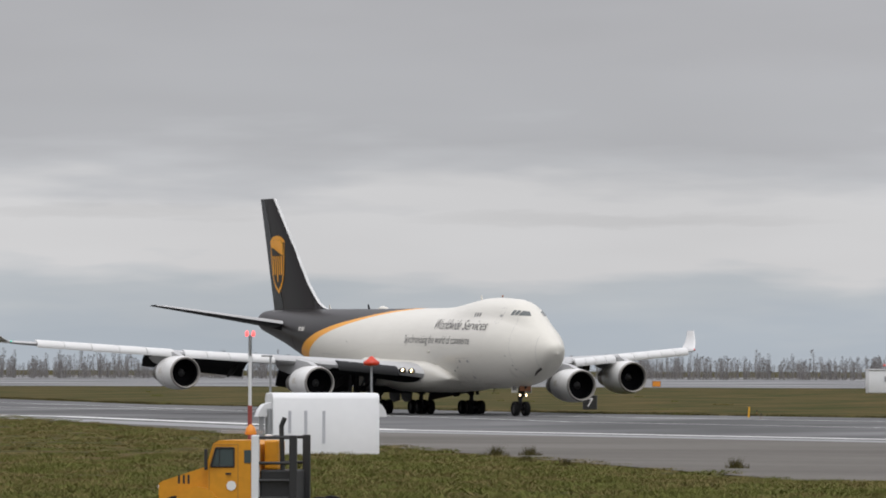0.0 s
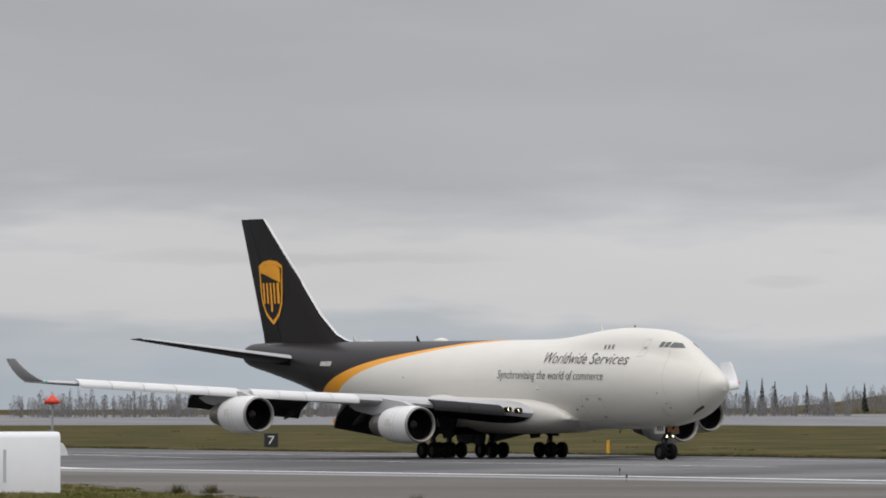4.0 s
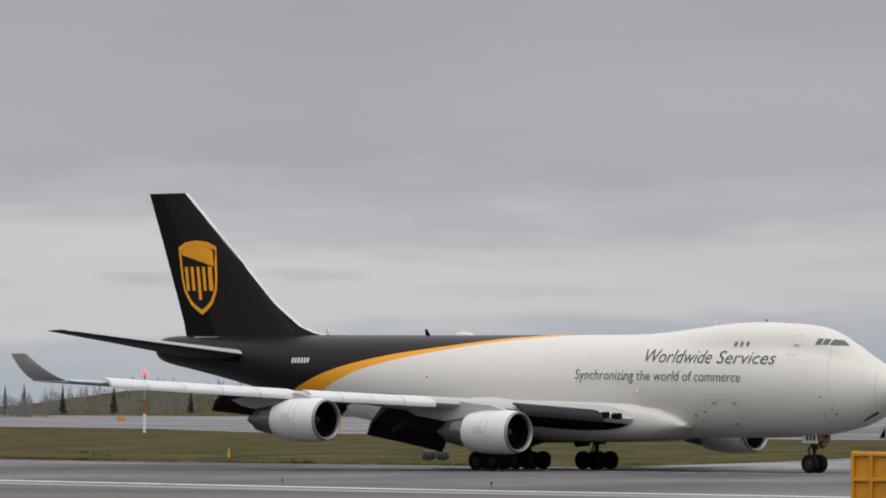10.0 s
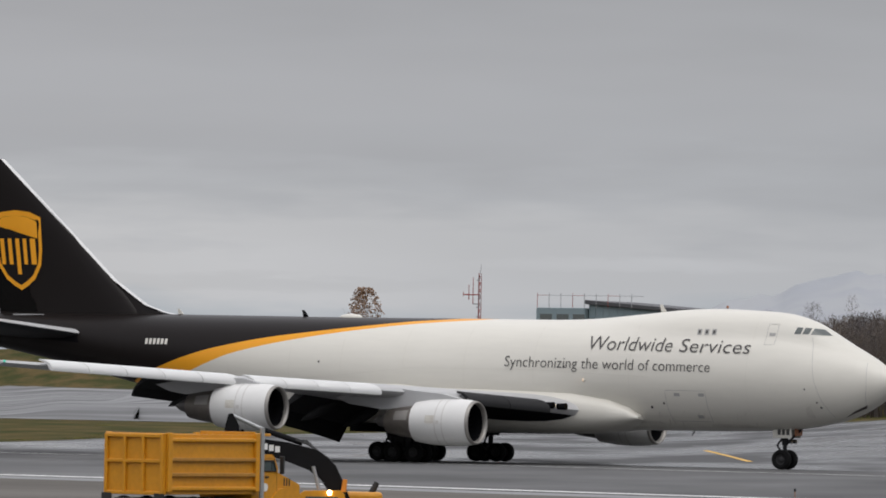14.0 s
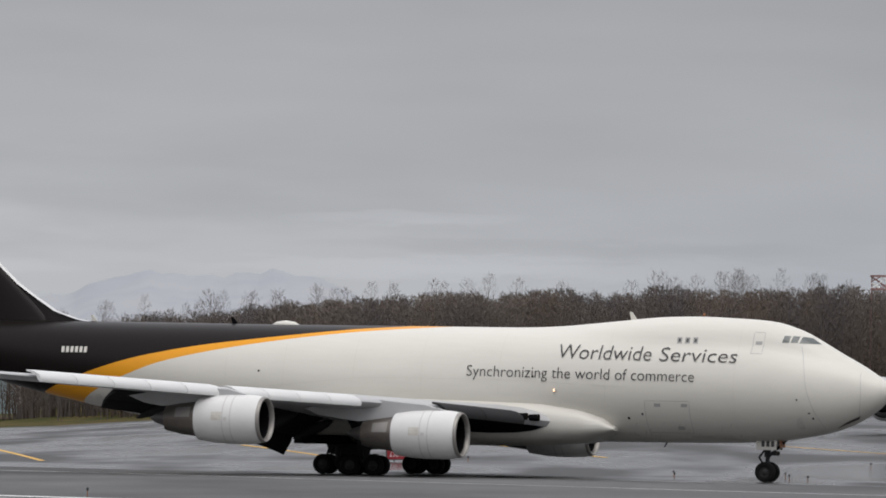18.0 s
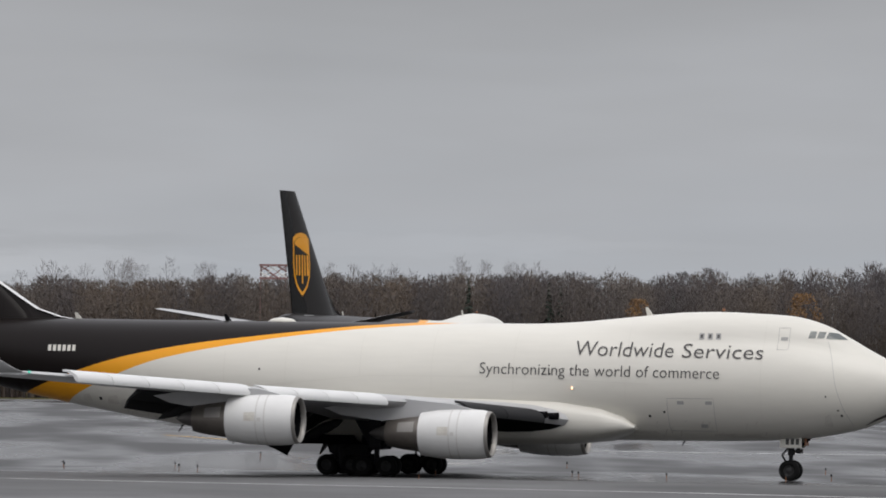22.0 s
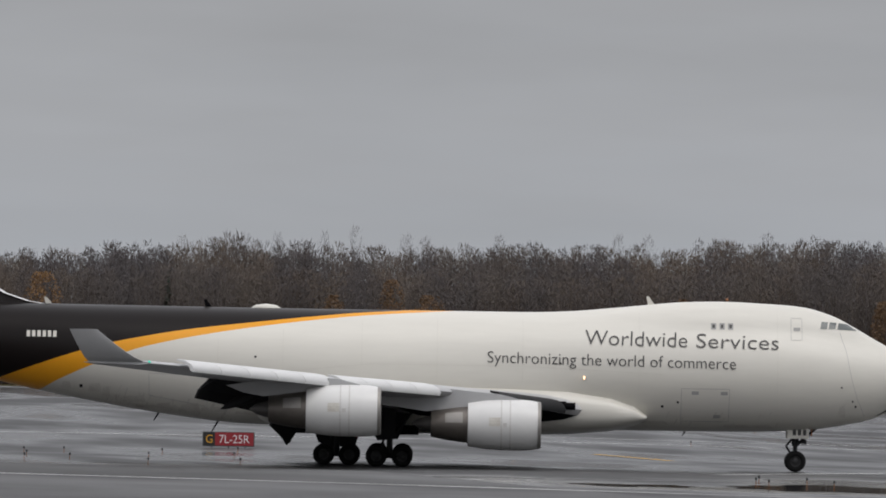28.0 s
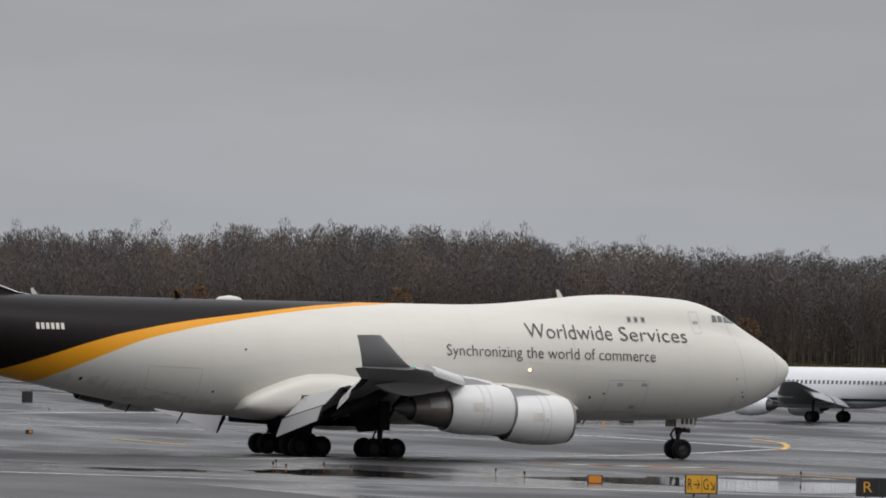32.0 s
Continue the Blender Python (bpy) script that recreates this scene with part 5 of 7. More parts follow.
# a few taller trees whose crowns stand out over the rest
tall = [bare_tree(rnd, 14, 2.2, 620, 0.8, 22, 0.75, 1.5) for _ in range(3)]
spots = []
for k in range(96):
    az = rnd.uniform(-4.6, 18.5) if k < 46 else rnd.uniform(-4.6, 4)
    spots.append((at(az, 960 + rnd.uniform(0, 50)), straight(CROWN, az) * (rnd.uniform(0.97, 1.06) + 0.06 * ease(4, 0, az)) / 14, rnd.uniform(0.8, 1.3), rnd.uniform(0, 6.28)))
grove("tall_trees", spots, tall, TWIG, "few taller bare trees rising over the woods")
# undergrowth that closes the foot of the woods
low = [bare_tree(rnd, 5, 1.3, 120, 0.9, 8, 2.1) for _ in range(4)]
spots = []
for k in range(2700):
    az = rnd.uniform(-5, 19) if k % 3 else rnd.uniform(9, 19)
    spots.append((at(az, 922 + rnd.uniform(0, 80) + max(-3 - az, 0) * 90), rnd.uniform(0.7, 2.3), rnd.uniform(1.0, 1.8), rnd.uniform(0, 6.28)))
grove("undergrowth", spots, low, BRUSH, "bare brush at the foot of the woods")
# the thin distant lines of trees beyond the runway
far = [bare_tree(rnd, 7, 0.6, 150, 1.1, 8, 1.7, 3.2) for _ in range(6)]
spots = []
for k in range(1800):
    az = rnd.uniform(-27, -13)
    d = 1750 + rnd.uniform(0, 160) if az < -16 else 2050 + rnd.uniform(0, 200)
    p = at(az, d)
    if noise.noise(Vector((az * 0.9, 3, 0))) < -0.28:
        continue
    spots.append((Vector((p.x, p.y, p.z - 0.9)), rnd.uniform(0.55, 1.0) * (1.25 if rnd.random() < 0.12 else 1), rnd.uniform(1.0, 1.8), rnd.uniform(0, 6.28)))
grove("distant_trees", spots, far, TWIG_HAZE, "thin line of bare trees beyond the runway")


def conifer(az, d, h):
    t = thing("spruce", "dark narrow spruce standing in the bare woods", "tree", "spruces", m=Matrix.Translation(at(az, d)))
    bm = bmesh.new()
    rod(bm, (0, 0, -0.5), (0, 0, h * 0.9), 0.16, 0.04, 6)
    part("trunk", bm, BARK, t)
    bm = bmesh.new()
    r = random.Random(int(az * 100))
    for k in range(170):
        z = h * (0.12 + 0.88 * (k / 170))
        a = r.uniform(0, 6.28)
        w = (h - z) * 0.17 * r.uniform(0.7, 1.15) + 0.12
        q = Vector((math.cos(a), math.sin(a), 0))
        s = Vector((-q.y, q.x, 0)) * (0.16 + w * 0.25)
        c = Vector((0, 0, z))
        vs = [bm.verts.new(v) for v in (c, c + q * w * 0.6 + s + Vector((0, 0, -w * 0.25)), c + q * w + Vector((0, 0, -w * 0.55)), c + q * w * 0.6 - s + Vector((0, 0, -w * 0.25)))]
        bm.faces.new(vs)
    part("crown", bm, SPRUCE, t)


for az, d, h in ((-17.0, 2000, 8), (-16.82, 1990, 9.5), (-16.7, 2010, 10), (-16.6, 1995, 9), (-16.35, 2020, 8), (-15.9, 2000, 8.5), (-15.5, 2030, 9), (-14.9, 2050, 8), (-16.2, 2040, 8.5), (4.03, 934, 15.6), (4.12, 936, 15), (5.0, 935, 14), (3.4, 934, 16), (7.0, 935, 15), (-2.95, 940, 13)):
    conifer(az, d, h)


def leafy(az, d, h, w, mat, label, sink=0.0, leaf=1.0, count=2600):
    """A small tree that still keeps its leaves: trunk, limbs, a ragged crown."""
    p = at(az, d)
    t = thing("leafy_tree", label, "tree", "autumn trees", m=Matrix.Translation((p.x, p.y, p.z - sink)))
    r = random.Random(int(az * 977))
    V, F = bare_tree(r, h, w * 0.45, 60, 1.2)
    me = bpy.data.meshes.new("limbs")
    me.from_pydata([tuple(v) for v in V], [], [tuple(int(i) for i in f) for f in F])
    me.materials.append(BARK)
    new("limbs", me).parent = t
    bm = bmesh.new()
    for k in range(count):
        a, u = r.uniform(0, 6.28), r.random()
        z = h * (0.3 + 0.7 * u)
        rad = w * 0.5 * math.sin(math.pi * min(max(0.12 + u * 0.84, 0), 1)) ** 0.5 * math.sqrt(r.random())
        c = Vector((rad * math.cos(a), rad * math.sin(a), z))
        if noise.noise(c * 0.6) < -0.32:
            continue
        u1 = Vector((r.gauss(0, 1), r.gauss(0, 1), r.gauss(0, 1))).normalized() * r.uniform(0.08, 0.17) * leaf
        u2 = u1.cross(Vector((r.gauss(0, 1), r.gauss(0, 1), r.gauss(0, 1)))).normalized() * r.uniform(0.07, 0.15) * leaf
        bm.faces.new([bm.verts.new(c + q) for q in (u1, u2, -u1, -u2)])
    part("leaves", bm, mat, t)


for az, d, h, w, mat in ((4.73, 924, 13.4, 4.5, ORANGE), (6.02, 924, 14.4, 5.5, ORANGE), (8.75, 926, 14.0, 4.0, RUST), (9.05, 925, 12.0, 5.0, RUST), (11.03, 925, 11.0, 3.2, RUST), (10.85, 926, 10.5, 3.0, RUST), (11.75, 924, 8.0, 2.6, ORANGE), (3.55, 922, 8.5, 5.0, RUST), (2.6, 924, 9.0, 4.0, RUST), (12.6, 926, 10.0, 3.5, RUST), (8.3, 925, 12.0, 4.0, RUST), (0.6, 926, 8.0, 3.0, RUST), (15.3, 924, 6.0, 4.0, RUST)):
    leafy(az, d, h, w, mat, "small tree with fading orange leaves at the edge of the woods")
DRYLEAF = surface("dry_pale_leaves", (0.27, 0.175, 0.115), 0.85, 0, 0.3, 0.25, 0.3, 1.5, spec=0.1)
leafy(-7.72, 1150, 17.2, 6.6, DRYLEAF, "lone tree with dry rust-coloured leaves", 1.6, 1.3, 3300)
spots = [(at(az, 1180), h / 14, 0.9, az) for az, h in ((-8.9, 9.0), (-9.05, 9.6), (-8.75, 8.6), (-9.2, 9.4))]
spots += [(at(rnd.uniform(-6.85, -6.3), 1255 + rnd.uniform(0, 20)), rnd.uniform(0.55, 0.75), 0.9, rnd.uniform(0, 6)) for k in range(60)]
grove("bare_trees", spots, kinds, TWIG_HAZE, "few bare trees beyond the taxiway")

# ---- far buildings, mast, tower, mountain ----
TEAL = surface("pale_teal_cladding", (0.21, 0.27, 0.29), 0.6, 0, 0.05, 0.12, 0.6, 6.0, stretch=(3, 3, 0.3))
ROOFGREY = surface("dark_roof_trim", (0.07, 0.07, 0.075), 0.6, 0, 0.1, 0.1)
GALV = surface("galvanised_steel", (0.34, 0.35, 0.36), 0.45, 0.4, 0.1, 0.1)
REDPAINT = surface("weathered_red_paint", (0.30, 0.06, 0.05), 0.6, 0, 0.15, 0.15)
hang = thing("hangar", "pale teal metal hangar with a flat dark-edged roof", "hangar", m=Matrix.Translation(at(-5.62, 1400)) @ pose(0, 0, 0, 0, 0, -14))


def fall(bm):
    """Lowers the top of a box towards the hangar's low side."""
    for v in bm.verts:
        if v.co.z > 10:
            v.co.z -= 1.4 * (v.co.x + 9.6) / 18.7
    return bm


bm = bmesh.new()
box(bm, -9, 0, -3, 8.5, 30, 21.2, 0.05)
part("wall", fall(bm), TEAL, hang)
for k in range(12):
    bm = bmesh.new()
    box(bm, -9 + 17.5 * k / 12 + 0.1, -0.12, -3, -9 + 17.5 * (k + 1) / 12 - 0.1, 0.02, 21.0)
    part("wall_panel", fall(bm), TEAL, hang)
bm = bmesh.new()
box(bm, -9.6, -0.8, 21.2, 9.1, 31, 22.0, 0.1)
part("roof", fall(bm), ROOFGREY, hang)
bm = bmesh.new()
box(bm, -19, -2, -3, -9.2, 24, 20.4, 0.05)
part("side_wing", bm, TEAL, hang)
for x0 in (-18.2, -14.8, -11.5):
    bm = bmesh.new()
    box(bm, x0, -2.1, 16.5, x0 + 2.4, -1.95, 19.2)
    part("window", bm, GLASS, hang)
for k in range(9):
    bm = bmesh.new()
    x = -19 + k * 2.4
    rod(bm, (x, -1.5, 20.4), (x, -1.5, 23.2), 0.06, 0.06, 6)
    rod(bm, (x, -1.5, 22.8), (x + 2.4, -1.5, 22.8), 0.04, 0.04, 6)
    part("roof_rail", bm, REDPAINT if k % 3 == 0 else GALV, hang)

mast = thing("lattice_mast", "red and grey lattice radio mast with side aerials", "mast", m=Matrix.Translation(at(-6.82, 1300, -2.4)))
legs = [(0.34 * math.cos(a) - 0.1, 0.34 * math.sin(a)) for a in (0.3, 2.4, 4.5)]
for lx, ly in legs:
    bm = bmesh.new()
    rod(bm, (lx, ly, -1), (lx * 0.8, ly * 0.8, 25.2), 0.075, 0.06, 6)
    part("mast_leg", bm, REDPAINT, mast)
for k in range(21):
    bm = bmesh.new()
    z = k * 1.2
    for i in range(3):
        a, b = legs[i], legs[(i + 1) % 3]
        rod(bm, (a[0], a[1], z), (b[0], b[1], z + 1.2), 0.05, 0.05, 5)
    part("brace", bm, GALV if k % 4 < 2 else REDPAINT, mast)
bm = bmesh.new()
rod(bm, (-3.0, 0, 21.4), (0, 0, 21.4), 0.1, 0.1, 6)
rod(bm, (-3.0, 0, 21.1), (-3.0, 0, 21.9), 0.06, 0.06, 6)
part("cross_arm", bm, REDPAINT, mast)
for x, z0, z1 in ((-1.25, 19.8, 24.5), (-2.0, 20.5, 23.2)):
    bm = bmesh.new()
    rod(bm, (x, 0, z0), (x, 0, z1), 0.09, 0.06, 6)
    part("side_aerial", bm, REDPAINT, mast)
for x, z in ((-0.65, 24.0), (-1.25, 19.75), (-0.7, 19.2), (-0.6, 17.5), (-1.0, 16.2)):
    bm = bmesh.new()
    rod(bm, (x, 0, z), (-0.1, 0, z), 0.09, 0.09, 6)
    part("bracket", bm, GALV, mast)
bm = bmesh.new()
rod(bm, (0, 0, 25.1), (0.15, 0, 26.8), 0.06, 0.035, 6)
part("whip_aerial", bm, GALV, mast)

PALERED = surface("faded_red_lattice", (0.27, 0.15, 0.14), 0.7, 0, 0.1, 0.1)
tower = thing("beacon_tower", "faded red and white lattice platform over the trees", "tower", m=Matrix.Translation(at(1.87, 945)))
for x, y in ((-1.6, -1.6), (1.6, -1.6), (1.6, 1.6), (-1.6, 1.6)):
    bm = bmesh.new()
    rod(bm, (x, y, -0.5), (x, y, 17.6), 0.07, 0.05, 6)
    part("tower_leg", bm, BARK if y < 0 else PALERED, tower)
for y in (-1.6, 1.6):
    for i in range(3):
        for j in range(2):
            bm = bmesh.new()
            x0, x1, z0, z1 = -1.7 + i * 1.13, -1.7 + (i + 1) * 1.13, 15.9 + j * 0.8, 16.6 + j * 0.8
            rod(bm, (x0, y, z0), (x1, y, z1), 0.07, 0.07, 5)
            rod(bm, (x0, y, z1), (x1, y, z0), 0.07, 0.07, 5)
            part("lattice_panel", bm, PALERED if (i + j) % 2 else PAINTWHITE, tower)
for z in (15.8, 17.5):
    bm = bmesh.new()
    for y in (-1.7, 1.7):
        box(bm, -1.8, y - 0.1, z - 0.1, 1.8, y + 0.1, z + 0.1)
    box(bm, -1.8, -1.7, z - 0.06, -1.6, 1.7, z + 0.06)
    box(bm, 1.6, -1.7, z - 0.06, 1.8, 1.7, z + 0.06)
    part("platform_rim", bm, PALERED, tower)

SNOW = surface("snowy_ridge", (0.335, 0.345, 0.36), 0.9, 0, 0.02, 0.05, 20.0, 60.0, other=(0.30, 0.315, 0.34))
bm = bmesh.new()
rows = []
for az in span(-7.5, 3.0, 110):
    top = 84 * math.exp(-((az + 3.4) / 2.6) ** 2) * (1 + 0.18 * noise.noise(Vector((az * 1.3, 0, 0))) + 0.1 * noise.noise(Vector((az * 5, 2, 0))))
    row = []
    for k in span(0, 1, 10):
        d = 4650 - 700 * (1 - k) ** 1.3
        z = top * k**0.9 + 6 * noise.noise(Vector((az * 4, k * 3, 1))) * k * (1 - k) * 2
        row.append(bm.verts.new((d * math.sin(radians(az)), d * math.cos(radians(az)), z)))
    rows.append(row)
for A, B in zip(rows, rows[1:]):
    for i in range(10):
        bm.faces.new((A[i], A[i + 1], B[i + 1], B[i]))
tagged(smooth(part("mountain", bm, SNOW)), "faint snow-covered mountain ridge under cloud", "mountain", kind="structure")


# ---- signs, lights and markers of the field ----
SIGNRED = surface("sign_red", (0.27, 0.018, 0.025), 0.5, 0, 0.05, 0.08)
SIGNBLACK = surface("sign_black", (0.015, 0.015, 0.015), 0.5, 0, 0.05, 0.08)
SIGNYELLOW = surface("sign_yellow", (0.75, 0.38, 0.02), 0.5, 0, 0.05, 0.08)
SIGNWHITE = surface("sign_white", (0.75, 0.75, 0.74), 0.5, 0, 0.03, 0.05)
SIGNORANGE = surface("sign_orange", (0.70, 0.25, 0.02), 0.5, 0, 0.05, 0.08)
FRAMEGREY = surface("sign_frame", (0.06, 0.06, 0.06), 0.5, 0, 0.05, 0.08)


def field_sign(az, d, panels, h, label, legs=0.22, turn=0.0, group="field signs"):
    """A lit field sign: panels of (width, face material, text, text material)."""
    total = sum(p[0] for p in panels)
    t = thing("airfield_sign", label, "sign", group, m=Matrix.Translation(at(az, d)) @ pose(0, 0, 0, 0, 0, -az + turn))
    bm = bmesh.new()
    box(bm, -total / 2 - 0.06, -0.02, legs - 0.05, total / 2 + 0.06, 0.3, legs + h + 0.05, 0.03)
    part("housing", bm, FRAMEGREY, t)
    x = -total / 2
    for w, face, text, ink in panels:
        bm = bmesh.new()
        box(bm, x + 0.01, -0.04, legs, x + w - 0.01, -0.015, legs + h)
        p = part("face", bm, face, t)
        if text:
            tw = min(w * 0.78, h * 0.5 * len(text))
            bm = writing(text, tw, h * 0.62)
            for v in bm.verts:
                v.co = Vector((x + (w - tw) / 2 + v.co.x, -0.055, legs + h * 0.19 + v.co.y))
            part("legend", bm, ink, t)
        x += w
    for k in range(max(2, int(total / 0.9))):
        n = max(2, int(total / 0.9))
        lx = -total / 2 + total * (k + 0.5) / n
        bm = bmesh.new()
        rod(bm, (lx, 0.12, -0.1), (lx, 0.12, legs), 0.04, 0.04, 6)
        part("leg", bm, FRAMEGREY, t)
    return t


field_sign(7.49, 493, [(0.78, SIGNBLACK, "G", SIGNYELLOW), (2.6, SIGNRED, "7L-25R", SIGNWHITE)], 0.88, "red holding sign with a black location panel beside the taxiway")
field_sign(-1.88, 500, [(1.55, SIGNRED, "25L-7R", SIGNWHITE), (0.5, SIGNBLACK, "G", SIGNYELLOW)], 0.88, "red holding sign seen across the apron", turn=8)
field_sign(-20.54, 690, [(1.25, SIGNBLACK, "7", SIGNWHITE)], 1.25, "black distance marker with a white 7 in the grass", 0.12)
field_sign(-7.81, 1076, [(1.35, SIGNBLACK, "1", SIGNWHITE)], 1.6, "black distance marker with a white 1", 0.12)
field_sign(14.38, 650, [(1.2, SIGNBLACK, "2", SIGNWHITE)], 1.45, "black distance marker with a white 2", 0.15)
field_sign(14.97, 300, [(0.64, SIGNYELLOW, "R\u2192", SIGNBLACK), (0.6, SIGNYELLOW, "G\u2198", SIGNBLACK)], 0.72, "yellow direction sign with black letters and arrows", 0.2)
field_sign(16.32, 302, [(0.9, SIGNBLACK, "R", SIGNYELLOW), (0.5, SIGNBLACK, "", SIGNYELLOW)], 0.7, "black location sign with a yellow letter", 0.18)
field_sign(14.14, 335, [(0.6, SIGNORANGE, "", SIGNBLACK)], 0.32, "small orange marker sign", 0.06)
field_sign(8.32, 556, [(0.18, SIGNBLACK, "", SIGNWHITE), (0.15, SIGNYELLOW, "", SIGNBLACK), (0.24, SIGNBLACK, "", SIGNWHITE), (0.15, SIGNYELLOW, "", SIGNBLACK), (0.24, SIGNBLACK, "", SIGNWHITE), (0.2, SIGNYELLOW, "", SIGNBLACK), (0.2, SIGNBLACK, "", SIGNWHITE), (0.5, SIGNRED, "", SIGNWHITE), (0.12, SIGNWHITE, "", SIGNRED), (0.4, SIGNRED, "", SIGNWHITE)], 0.72, "red and orange taxiway sign far across the apron", 0.2)
field_sign(13.97, 645, [(0.75, SIGNRED, "33", SIGNWHITE), (0.25, SIGNBLACK, "", SIGNBLACK)], 0.9, "small red sign with white numerals", 0.15)
field_sign(14.22, 742, [(0.9, SIGNYELLOW, "", SIGNBLACK)], 0.7, "small yellow sign far across the apron", 0.2)
field_sign(9.69, 640, [(0.85, SIGNBLACK, "", SIGNWHITE)], 0.9, "black marker board seen from behind", 0.12)
field_sign(9.71, 505, [(0.2, SIGNBLACK, "", SIGNWHITE), (0.2, SIGNORANGE, "", SIGNWHITE)], 0.2, "low orange marker board", 0.1)
field_sign(-20.02, 1300, [(1.4, SIGNORANGE, "", SIGNBLACK)], 0.9, "orange marker box on the far grass", 0.1)
field_sign(-12.0, 1040, [(1.4, SIGNORANGE, "", SIGNBLACK)], 0.8, "orange marker box on the far grass", 0.1)
field_sign(-15.44, 1520, [(1.75, SIGNORANGE, "", SIGNBLACK)], 0.7, "orange marker box on the far grass", 0.1)
field_sign(-14.06, 1560, [(1.9, SIGNBLACK, "", SIGNWHITE)], 0.6, "low black marker board", 0.1)

POST = surface("orange_post", (0.26, 0.10, 0.03), 0.5, 0, 0.05, 0.05)
DARKPOST = surface("dark_post", (0.03, 0.03, 0.03), 0.5, 0, 0.05, 0.05)


def edge_light():
    t = thing("edge_light", "short orange edge light on a thin stem", "light", "edge lights")
    bm = bmesh.new()
    rod(bm, (0, 0, -0.05), (0, 0, 0.32), 0.025, 0.02, 6)
    part("stem", bm, POST, t)
    bm = bmesh.new()
    lathe(bm, [(0.32, 0.035), (0.36, 0.06), (0.45, 0.055), (0.48, 0.01)], axis="Z", seg=8)
    part("cap", bm, DARKPOST, t)
    bm = bmesh.new()
    lathe(bm, [(-0.06, 0.14), (0.0, 0.14), (0.03, 0.04)], axis="Z", seg=8)
    part("base", bm, DARKPOST, t)
    return t


first = None
for x, y in ((9, 460), (10, 442), (21, 456), (24, 435), (32, 428), (37, 426), (44, 426), (47, 429), (49, 407), (55, 413), (48, 465), (51, 469), (57, 466), (64, 482), (117, 596), (72, 347), (75, 346), (75, 364), (76, 357), (81, 341), (80, 331), (97, 344), (17, 545), (20, 438), (9, 448), (36, 492), (46, 444), (53, 440), (59, 446), (83, 567), (73, 355), (-25, 330), (2, 450), (-176, 579), (-96, 380), (-134, 417), (-209, 599), (-133, 519), (-194, 557), (-123, 384), (-83, 373), (141, 811), (162, 789), (-13, 547), (2, 462), (22, 416), (32, 433)):
    p = drape(x, y)
    if first is None:
        first = edge_light()
        first.matrix_basis = Matrix.Translation(p)
    else:
        copy_thing(first, Matrix.Translation(p))


def marker(az, d, h, lean):
    t = thing("marker_post", "bright yellow marker post in the grass", "post", "marker posts", m=Matrix.Translation(at(az, d)) @ pose(0, 0, 0, 0, lean, 0))
    bm = bmesh.new()
    rod(bm, (0, 0, -0.1), (0, 0, h), 0.09, 0.07, 8)
    part("pole", bm, SIGNYELLOW, t)


for q in ((-17.91, 610, 1.1, 0), (-17.9, 600, 1.2, 0), (-19.3, 605, 0.9, 4), (-7.08, 700, 1.7, 14), (-7.05, 720, 1.6, 14), (-14.6, 590, 0.7, 0), (14.2, 620, 1.2, 0), (-8.9, 1000, 1.2, 0), (-13.72, 1010, 1.7, 0), (-13.6, 1010, 1.7, 0)):
    marker(*q)


def slope_unit(az, d, k):
    """A pair of dark light housings on short legs."""
    t = thing("slope_light_unit", "pair of dark rounded approach light housings", "light", "slope lights", m=Matrix.Translation(at(az, d)))
    for x in (-0.55 * k, 0.55 * k):
        bm = bmesh.new()
        box(bm, x - 0.45 * k, -0.5, 0.12, x + 0.45 * k, 0.5, 0.85 * k, 0.18)
        smooth(part("lamp_housing", bm, DARKPOST, t), 40)
        bm = bmesh.new()
        rod(bm, (x, 0, -0.1), (x, 0, 0.2), 0.05, 0.05, 6)
        part("leg", bm, DARKPOST, t)


for q in ((-12.98, 562, 1.0), (-6.82, 980, 1.25)):
    slope_unit(*q)

SHEDWHITE = surface("shed_white_enamel", (0.72, 0.73, 0.74), 0.4, 0, 0.03, 0.05, 0.4, 2.0)
STREAK = surface("dirty_streak", (0.50, 0.51, 0.55), 0.5, 0, 0.1, 0.1)
shed = thing("equipment_shelter", "white rounded equipment shelter beside the runway", "shelter", m=Matrix.Translation(at(-22.62, 362)) @ pose(0, 0, 0, 0, 0, 22 + 10))
bm = bmesh.new()
prof = [(-1.3, 0.0), (-1.3, 2.75), (-1.15, 2.97), (-0.95, 3.05), (0.95, 3.05), (1.15, 2.97), (1.3, 2.75), (1.3, 0.0)]
loft(bm, [[Vector((-2.75, a, b)) for a, b in prof], [Vector((-2.6, a * 1.02, b * 1.01)) for a, b in prof], [Vector((2.4, a * 1.02, b * 1.01)) for a, b in prof], [Vector((2.55, a, b)) for a, b in prof]])
smooth(part("shell", bm, SHEDWHITE, shed), 35)
for x in (-2.0, -1.2, -0.3):
    bm = bmesh.new()
    box(bm, x, -1.36, 0.5 + 0.3 * abs(x), x + 0.14, -1.325, 2.2)
    part("stain", bm, STREAK, shed)
for x0, x1 in ((-3.4, -2.75), (2.55, 3.05)):
    bm = bmesh.new()
    ring = [(x0 if x0 < 0 else x1, 1.9), (x0 * 0.97 if x0 < 0 else x1 * 0.98, 2.2), ((x0 + x1) / 2, 2.5), (x1 if x0 < 0 else x0, 2.6), (x1 if x0 < 0 else x0, 1.9)]
    loft(bm, [[Vector((a, -0.6, b)) for a, b in ring], [Vector((a, 0.6, b)) for a, b in ring]])
    smooth(part("air_hood", bm, SHEDWHITE, shed), 40)
